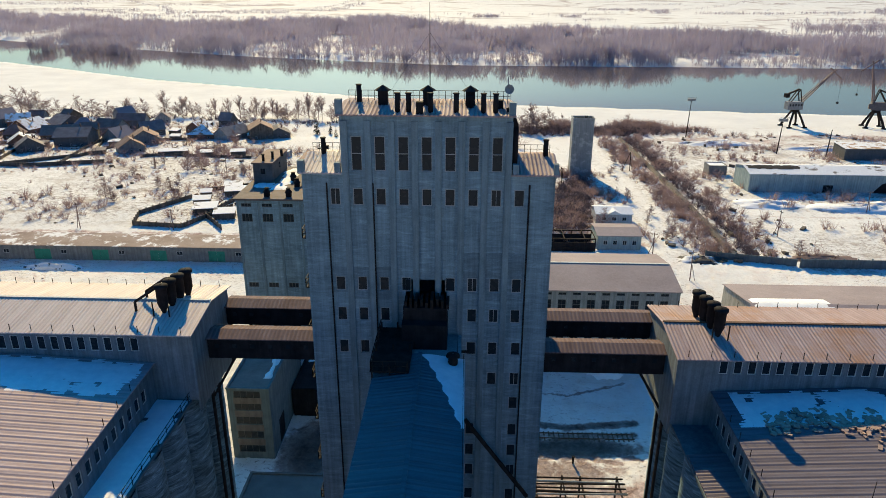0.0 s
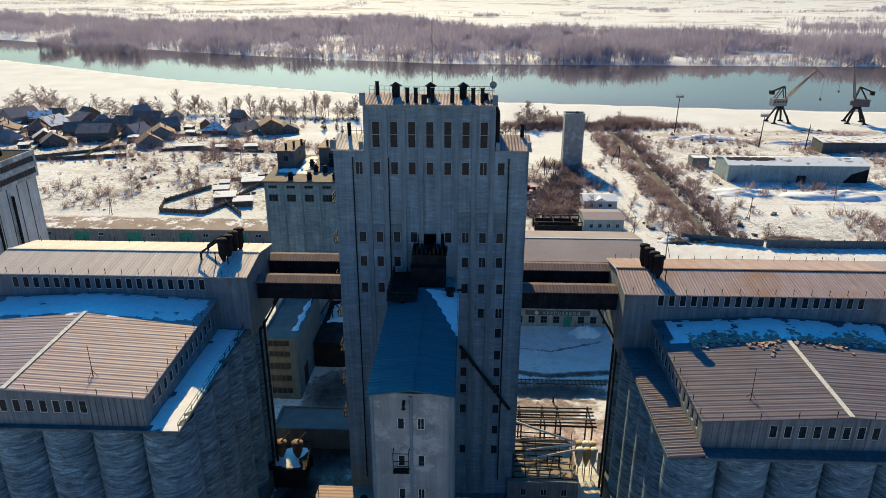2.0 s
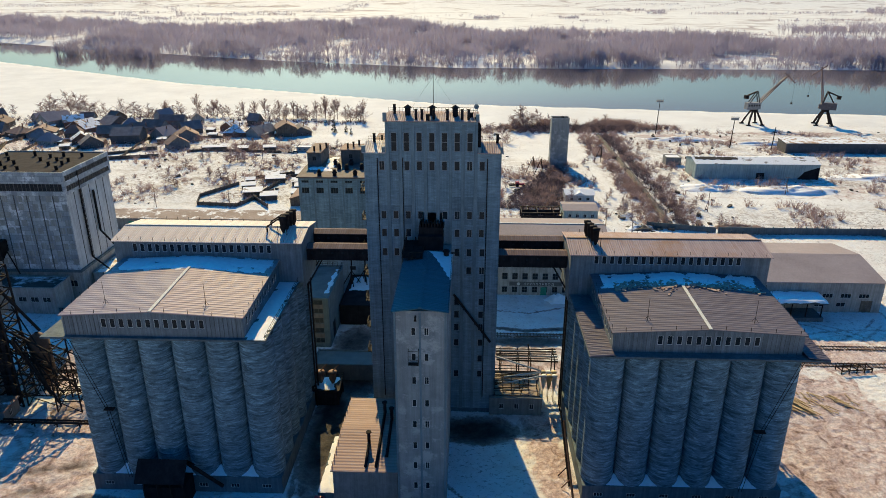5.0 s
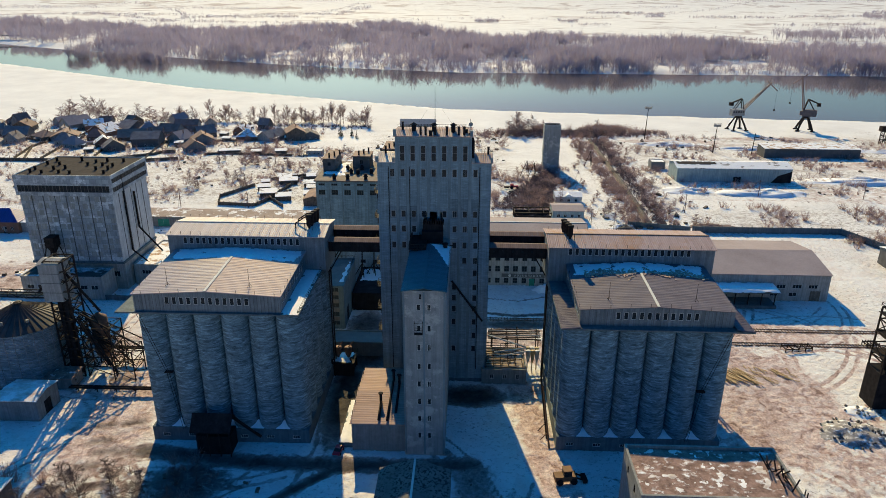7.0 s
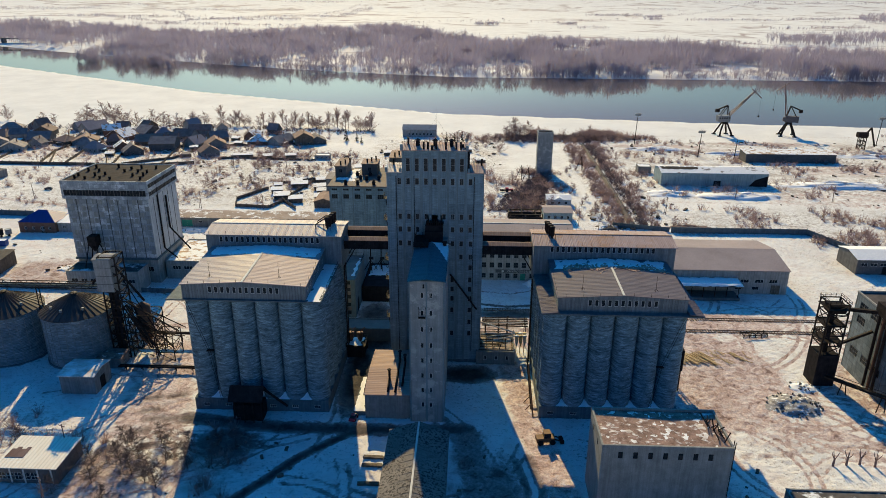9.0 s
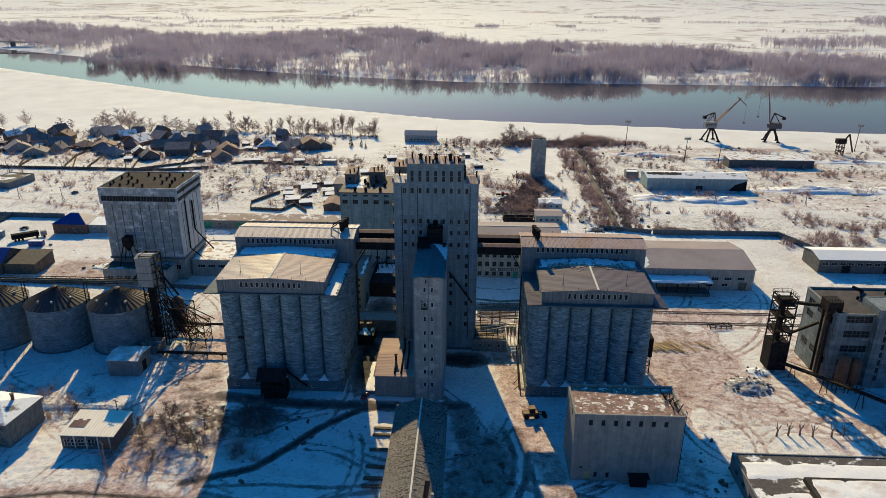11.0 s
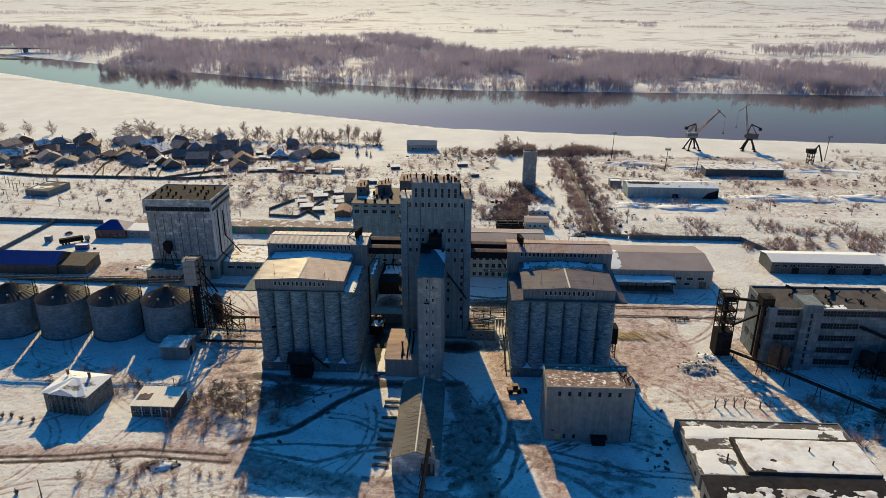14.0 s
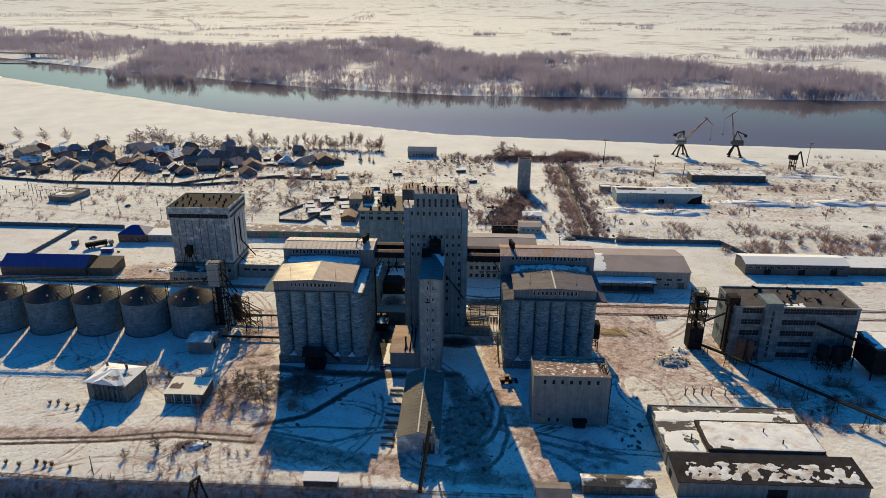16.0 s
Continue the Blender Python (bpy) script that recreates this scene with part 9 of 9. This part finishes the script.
def car(x, y, turn, paint, label, length=4.2):
    e = thing("car", label, "car", (x, y, zg(x, y)), turn)
    bm = bmx()
    prof = [(-length / 2, 0.35), (-length / 2, 0.8), (-length * 0.28, 0.92), (length * 0.3, 0.95), (length / 2, 0.8), (length / 2, 0.35)]
    for s in (-0.82, 0.82):
        bm.faces.new([bm.verts.new((u, s, v)) for u, v in prof])
    bm.verts.ensure_lookup_table()
    n = len(prof)
    for i in range(n):
        bm.faces.new((bm.verts[i], bm.verts[(i + 1) % n], bm.verts[n + (i + 1) % n], bm.verts[n + i]))
    bmesh.ops.recalc_face_normals(bm, faces=bm.faces)
    bmesh.ops.bevel(bm, geom=bm.edges[:], offset=0.06, segments=2, affect="EDGES")
    part("body", bm, paint, e)
    bm = bmx()
    lo, hi = ((-length * 0.3, 0.9), (length * 0.36, 0.92)), ((-length * 0.14, 1.42), (length * 0.24, 1.42))
    a = [bm.verts.new((u, s, v)) for (u, v) in lo for s in (-0.74, 0.74)]
    b_ = [bm.verts.new((u, s, v)) for (u, v) in hi for s in (-0.6, 0.6)]
    for f in ((a[0], a[1], b_[1], b_[0]), (a[2], b_[2], b_[3], a[3]), (a[0], b_[0], b_[2], a[2]), (a[1], a[3], b_[3], b_[1]), (b_[0], b_[1], b_[3], b_[2])):
        bm.faces.new(f)
    bmesh.ops.recalc_face_normals(bm, faces=bm.faces)
    part("cabin_glass", bm, GLASS, e)
    bm = bmx()
    box(bm, -length * 0.14, length * 0.24, -0.6, 0.6, 1.41, 1.46)
    part("roof_panel", bm, paint, e)
    for u in (-length * 0.3, length * 0.3):
        for s in (-0.8, 0.8):
            bm = bmx()
            tube(bm, (u, s - 0.1, 0.32), (u, s + 0.1, 0.32), 0.32, seg=14)
            part("wheel", bm, DARKCLAD, e)


car(-21.8, -30.8, 80, REDPAINT, "small red car parked by the loading shed", 3.4)
car(-225, 176, 10, GREYPANEL, "dark car parked on the snow by the road")
car(-216, 112, 20, GREYPANEL, "dark car parked in the lorry yard")
car(-96, 262, 30, GREYSTEEL, "grey car parked by the cabin")
car(-76, 274, 10, GREYPANEL, "dark car on the village track")
car(24, 330, 5, GREYSTEEL, "grey car on the beach track")
car(-205, 283, 15, WHITEPAINT, "white car in a village yard")
car(12, 186, 8, RUSTY, "rust-red car wreck in the field", 5.0)
car(28, 176, 30, GREYPANEL, "dark car wreck in the scrub")


def lorry(x, y, turn, label, length=15.0):
    e = thing("lorry", label, "lorry", (x, y, zg(x, y)), turn)
    bm = bmx()
    box(bm, -length / 2, length / 2 - 3.2, -1.25, 1.25, 1.2, 3.5)
    part("trailer_body", bm, DARKCLAD, e)
    bm = bmx()
    box(bm, length / 2 - 2.6, length / 2, -1.2, 1.2, 0.8, 3.1)
    part("cab", bm, GREYSTEEL, e)
    bm = bmx()
    box(bm, length / 2 + 0.005, length / 2 + 0.03, -1.0, 1.0, 2.0, 2.9)
    part("windscreen", bm, GLASS, e)
    for u in (-length * 0.4, -length * 0.3, -length * 0.2, length * 0.22, length * 0.42):
        for s in (-1.1, 1.1):
            bm = bmx()
            tube(bm, (u, s - 0.15, 0.5), (u, s + 0.15, 0.5), 0.5, seg=14)
            part("wheel", bm, DARKCLAD, e)


lorry(-205, 98.5, 36, "dark articulated lorry parked in the snowy yard")
lorry(-190, 110, -35, "dark lorry parked beside the gatehouse", 11)
for x, y, w, d, h, t, mt, lab in ((-196, 89.5, 6.5, 2.6, 2.6, 5, BLUEPAINT, "blue shipping container on the snow"), (-220.5, 100, 3.4, 2.8, 3.2, 10, worn("faded_blue_booth", (0.10, 0.17, 0.24), (0.18, 0.27, 0.36), 0.8), "faded blue site booth"), (-150, 100, 15, 3, 1.2, 4, WOODWALL, "low flat wagon standing in the snow")):
    e = thing("container", lab, "container", (x, y, 0), t)
    bm = bmx()
    box(bm, -w / 2, w / 2, -d / 2, d / 2, 0.1, h)
    part("body", bm, mt, e)
    for k in range(int(w / 0.6)):
        bm = bmx()
        u = -w / 2 + 0.3 + 0.6 * k
        box(bm, u - 0.1, u + 0.1, -d / 2 - 0.05, -d / 2, 0.2, h - 0.1)
        part("rib", bm, mt, e)
    bm = bmx()
    box(bm, -w / 2 + 0.05, w / 2 - 0.05, -d / 2 + 0.05, d / 2 - 0.05, h + 0.004, h + 0.14)
    part("snow", bm, SNOW, e)

# railway tracks
for y, x0, x1 in ((32.4, 68, 300), (23.6, 68, 300), (36.5, 12, 34)):
    e = thing("railway_track", "railway track half buried in snow", "railway", kind="structure")
    for dy in (-0.76, 0.76):
        bm = bmx()
        box(bm, x0, x1, y + dy - 0.05, y + dy + 0.05, -0.05, 0.16)
        part("rail", bm, RUSTY, e)
    bm = bmx()
    for x in np.arange(x0, x1, 0.9):
        box(bm, x, x + 0.25, y - 1.3, y + 1.3, -0.15, 0.03)
    part("sleepers", bm, WOODWALL, e)["kind"] = "stuff"

# timber, rubble, stumps in the right yard
rnd = random.Random(15)
e = thing("plank_pile", "scattered pale sawn planks lying on the snow", "timber")
for k in range(70):
    x, y, ln = rnd.uniform(70, 81), rnd.uniform(6.0, 9.5), rnd.uniform(4.5, 6.5)
    a = math.radians(-60 + rnd.uniform(-7, 7))
    bm = bmx()
    z = 0.1 + 0.12 * (k % 4)
    bar(bm, (x, y, z), (x + ln * math.cos(a), y + ln * math.sin(a), z + rnd.uniform(0, 0.2)), 0.28, 0.08)
    part("plank", bm, BARE_WOOD, e)
e = thing("plank_pile", "loose sawn offcuts beside the pallet stack", "timber")
for k in range(26):
    x, y, ln = rnd.uniform(82, 94), rnd.uniform(4, 11), rnd.uniform(1.5, 4.0)
    a = rnd.uniform(-1.6, -0.4)
    bm = bmx()
    bar(bm, (x, y, 0.12 + 0.1 * (k % 3)), (x + ln * math.cos(a), y + ln * math.sin(a), 0.2), 0.25, 0.08)
    part("plank", bm, BARE_WOOD, e)
for x, y, w in ((101.5, 20.8, 8.0), (124, 24, 3.5)):
    e = thing("steel_cradle", "rusty steel cradle standing in the snow", "cradle", (x, y, 0), 8)
    bm = bmx()
    for dy in (-1.2, 1.2):
        bar(bm, (-w / 2, dy, 0.9), (w / 2, dy, 0.9), 0.25)
        for u in np.linspace(-w / 2, w / 2, 5):
            bar(bm, (u, dy, 0), (u, dy, 1.4), 0.2)
    for u in np.linspace(-w / 2, w / 2, 5):
        bar(bm, (u, -1.2, 1.0), (u, 1.2, 1.0), 0.2)
    part("frame", bm, STEEL, e)


def heap(name, label, x, y, rx, ry, h, material, bits, bit_mat, seed, category="heap"):
    """A ragged heap with loose lumps on it."""
    e = thing(name, label, category, (x, y, zg(x, y)))
    bm = bmx()
    rings, seg = 7, 26
    prev = None
    for i in range(rings + 1):
        f = i / rings
        row = []
        for j in range(seg):
            a = 2 * math.pi * j / seg
            n_ = noise.fractal(Vector((math.cos(a) * 1.6 + seed, math.sin(a) * 1.6, f * 3)), 1.0, 2.0, 4)
            r = (1 - f) * (1 + 0.3 * n_)
            row.append(bm.verts.new((rx * r * math.cos(a), ry * r * math.sin(a), -0.15 + h * (1 - (1 - f) ** 2) * (0.75 + 0.4 * n_))))
        if prev:
            for j in range(seg):
                bm.faces.new((prev[j], prev[(j + 1) % seg], row[(j + 1) % seg], row[j])).smooth = True
        prev = row
    bm.faces.new(prev)
    part("mound", bm, material, e)
    rr = random.Random(seed)
    for k in range(bits):
        a, r = rr.uniform(0, 6.28), rr.random() ** 0.6
        s = rr.uniform(0.12, 0.42)
        bm = bmx()
        box(bm, -s, s, -s * 0.7, s * 0.7, -s * 0.5, s * 0.5)
        o = part("lump", bm, bit_mat, e)
        o.matrix_basis = pose(rx * r * math.cos(a), ry * r * math.sin(a), h * 0.55 * (1 - r) + 0.1, rr.uniform(0, 90), rr.uniform(0, 90), rr.uniform(0, 180))


heap("rubble_heap", "heap of snowy rubble and scrap in the yard", 97.5, -19, 7.5, 6.0, 2.0, RUBBLE_GREY, 110, GREYPANEL, 5)
heap("rubble_heap", "low heap of rubble and scrap", 104, -10, 4.5, 3.2, 0.9, SNOWY, 18, GREYPANEL, 6)
heap("rubble_heap", "heap of broken concrete by the garages", -118, 112, 9.0, 2.4, 1.8, SNOWY, 40, PLINTH, 7)
heap("rubble_heap", "heap of scrap under the mill wall", -150, 66, 8, 4, 1.0, SNOWY_LITTER, 26, STEEL, 8)
heap("rubble_heap", "heap of branches and scrap behind the wall", 112, 128, 12, 4, 1.6, BARK, 20, STEEL, 9)
heap("rubble_heap", "dark scrap heap beside the yard wall", 74, 126, 7, 4, 1.6, SNOWY_TAR, 22, STEEL, 10)
heap("wreck_heap", "snowed-in wreck among bushes by the road", -80, -82.5, 6.0, 2.8, 1.5, SNOWY_TAR, 30, STEEL, 11)
for k, (x, y, rx, ry, h) in enumerate(((145, 318, 26, 7, 2.6), (204, 304, 34, 6, 2.6), (155, 181, 24, 8, 2.6), (224, 208, 44, 9, 3.2), (286, 212, 34, 9, 3.0), (118, 186, 14, 8, 2.0), (290, 300, 40, 8, 2.0))):
    heap("snow_bank", "long bulldozed bank of dirty snow", x, y, rx, ry, h, snow_on(f"dirty_snow_bank_{k}", (0.4, 0.34, 0.3), (0.55, 0.5, 0.46), 0.6, 0.2), 14, SNOWY_LITTER, 20 + k, "snow bank")
heap("snow_bank", "ploughed heap of snow in the shaded yard", 33, 59, 4.5, 2.6, 2.4, SNOW, 0, SNOW, 40, "snow bank")
for k in range(6):
    x = 95.8 + 3.3 * k + (2 if k > 3 else 0)
    e = thing("pollard_stump", "pollarded bare tree stump in the snow", "tree stump", (x, -44.3 + 0.3 * (k % 3), 0), 50 * k, "row of stumps")
    bm = bmx()
    tube(bm, (0, 0, -0.1), (0.1, 0, 1.9), 0.3, 0.22, 8)
    part("trunk", bm, BARK, e)
    for a in range(4):
        bm = bmx()
        c, s = math.cos(1.6 * a), math.sin(1.6 * a)
        tube(bm, (0.1, 0, 1.7), (0.7 * c, 0.7 * s, 3.1), 0.15, 0.08, 6)
        tube(bm, (0.7 * c, 0.7 * s, 3.1), (0.9 * c, 0.9 * s, 3.9), 0.09, 0.03, 5)
        part("limb", bm, BARK, e)
# sleeper stacks by the long shed
for k, y in enumerate((-46, -49, -55.5, -62.5, -67, -70, -76, -79.5)):
    e = thing("sleeper_stack", "stack of old dark timbers beside the shed", "timber stack", (-14.3, y, 0), 2 * (k % 3 - 1))
    for j in range(5 + k % 3):
        bm = bmx()
        box(bm, -2.6, 2.4 - 0.3 * (j % 2), -0.13, 0.13, 0.0, 0.25)
        o = part("timber", bm, WOODWALL, e)
        o.matrix_basis = pose(0.1 * (j % 2), -0.7 + 0.33 * (j % 4), 0.02 + 0.26 * (j // 4))
# loader by the sunlit lane
e = thing("wheel_loader", "old rust-orange wheel loader standing in the lane", "loader", (28.0, -38.5, 0), 8)
bm = bmx()
box(bm, -2.6, 2.0, -1.0, 1.0, 0.8, 1.9)
part("chassis", bm, LOADER_PAINT, e)
bm = bmx()
box(bm, -0.8, 0.9, -0.85, 0.85, 1.9, 3.2)
part("cab", bm, GLASS, e)
bm = bmx()
box(bm, -0.9, 1.0, -0.95, 0.95, 3.2, 3.32)
part("cab_roof", bm, LOADER_PAINT, e)
bm = bmx()
bar(bm, (1.8, 0.7, 1.4), (3.6, 0.7, 0.7), 0.25)
bar(bm, (1.8, -0.7, 1.4), (3.6, -0.7, 0.7), 0.25)
box(bm, 3.4, 4.3, -1.2, 1.2, 0.15, 0.95)
part("bucket", bm, STEEL, e)
for u in (-1.6, 1.4):
    for s in (-1.05, 1.05):
        bm = bmx()
        tube(bm, (u, s - 0.22, 0.7), (u, s + 0.22, 0.7), 0.7, seg=16)
        part("wheel", bm, DARKCLAD, e)
e = thing("hydrant_post", "dark hydrant post in the shaded yard", "post", (21.7, 28.8, 0))
bm = bmx()
tube(bm, (0, 0, -0.1), (0, 0, 1.2), 0.18, seg=10)
tube(bm, (0, 0, 1.2), (0, 0, 1.4), 0.26, seg=10)
part("post", bm, DARKCLAD, e)
# picket fence along the lower edge
e = thing("picket_fence", "long dark picket fence in snow", "fence")
pk = bmx()
for x0, x1, y0, y1 in ((-150, -100, -100.5, -103), (-100, -9, -103, -103.5), (-9, 30, -103.5, -104)):
    n = int((x1 - x0) / 3)
    for k in range(n):
        a, c = x0 + (x1 - x0) * k / n, x0 + (x1 - x0) * (k + 1) / n
        y = y0 + (y1 - y0) * k / n
        bm = bmx()
        bar(bm, (a, y, 0.5), (c, y, 0.5), 0.08)
        bar(bm, (a, y, 1.5), (c, y, 1.5), 0.08)
        part("rail", bm, WOODWALL, e)
        for j in range(9):
            u = a + (c - a) * j / 9
            box(pk, u, u + 0.16, y - 0.06, y - 0.03, 0.0, 1.75)
part("picket", pk, WOODWALL, e)["kind"] = "stuff"
e = thing("steel_gantry", "dark steel gantry frame beside the fence", "gantry", (-68, -110, 0), -30)
bm = bmx()
for s in (-1.6, 1.6):
    bar(bm, (-3.0, s, 0), (0, s * 0.8, 8.6), 0.5)
    bar(bm, (3.0, s, 0), (0, s * 0.8, 8.6), 0.5)
bar(bm, (0, -1.9, 8.6), (0, 1.9, 8.6), 0.6)
bar(bm, (-1.6, -1.5, 4.2), (-1.6, 1.5, 4.2), 0.3)
part("frame", bm, STEEL, e)
# substation behind the road
house("substation_house", "low grey substation building", "building", -285, -268, 184, 206, 4.2, "flat", 0.3, BRICK, SNOWY_TAR, turn=-8)
e = thing("substation_yard", "open switchyard of slim steel gantries", "substation")
for k in range(7):
    for j in range(4):
        x, y = -352 + 10 * k + 2 * j, 186 + 8 * j
        bm = bmx()
        h = 3.2 if (k + j) % 3 else 7.5
        bar(bm, (x, y, -0.2), (x, y, h), 0.28)
        bar(bm, (x - 1.4, y, h), (x + 1.4, y, h), 0.22)
        part("gantry", bm, STEEL, e)
# box hedge clumps by the office
for k, (x, y) in enumerate(((-142, -61.2), (-139, -61), (-134.6, -62.6), (-130.3, -63.2), (-137, -95), (-132, -96), (-127, -94.5), (-124, -95), (-121.5, -95.5), (-114.8, -96.6), (-91, -85.6))):
    e = thing("clipped_shrub", "leafless clipped shrub in the snow", "shrub", (x, y, 0), 37 * k, "clipped shrubs")
    rr = random.Random(300 + k)
    bm = bmx()
    for _ in range(150):
        a, r = rr.uniform(0, 6.28), rr.random() ** 0.5
        z = rr.uniform(0.6, 2.3)
        rad = 1.3 * math.sqrt(max(0.05, 1 - ((z - 1.3) / 1.2) ** 2))
        p = Vector((0.2 * math.cos(a), 0.2 * math.sin(a), 0.1))
        q = Vector((rad * r * math.cos(a), rad * r * math.sin(a), z))
        sd = Vector((-math.sin(a), math.cos(a), 0)) * 0.05
        bm.faces.new([bm.verts.new(v) for v in (p - sd, p + sd, q)])
    part("twig_head", bm, BARK, e)
# far road bridge upstream
e = thing("road_bridge", "long low road bridge over the far river reach", "bridge")
bm = bmx()
bar(bm, (-1500, 1215, 2.0), (-850, 1192, 2.0), 9, 2.0)
part("deck", bm, PLINTH, e)
for k in range(7):
    bm = bmx()
    x = -1420 + 85 * k
    box(bm, x - 2, x + 2, 1215 - 23 * k / 7 - 8, 1215 - 23 * k / 7 + 3, -14, 1.2)
    part("pier", bm, PLINTH, e)

# small dark litter: boards, scrap and clods lying about the quay, gardens and yards
rnd = random.Random(88)
bm = bmx()
for x0, x1, y0, y1, n in ((110, 340, 230, 352, 150), (-175, -60, 150, 270, 70), (-60, 30, 215, 340, 80), (66, 104, 124, 150, 40), (-430, -150, 255, 370, 150), (100, 330, 140, 200, 60), (-190, -90, 60, 110, 50), (-60, -14, -72, -36, 30), (5, 24, -95, -36, 50), (62, 78, -80, -40, 30), (120, 200, -60, -25, 30)):
    for _ in range(n):
        x, y = rnd.uniform(x0, x1), rnd.uniform(y0, y1)
        s = rnd.choice((0.25, 0.35, 0.5, 0.8, 1.2)) * (1.0 if y > 100 else 0.6)
        z = zg(x, y)
        box(bm, -s, s, -s * 0.5, s * 0.5, -0.2, s * rnd.uniform(0.4, 1.0), pose(x, y, z, rnd.uniform(-12, 12), rnd.uniform(-12, 12), rnd.uniform(0, 180)))
tagged(part("litter", bm, WOODWALL), "dark boards, scrap and clods scattered over the snow", "litter", kind="stuff")
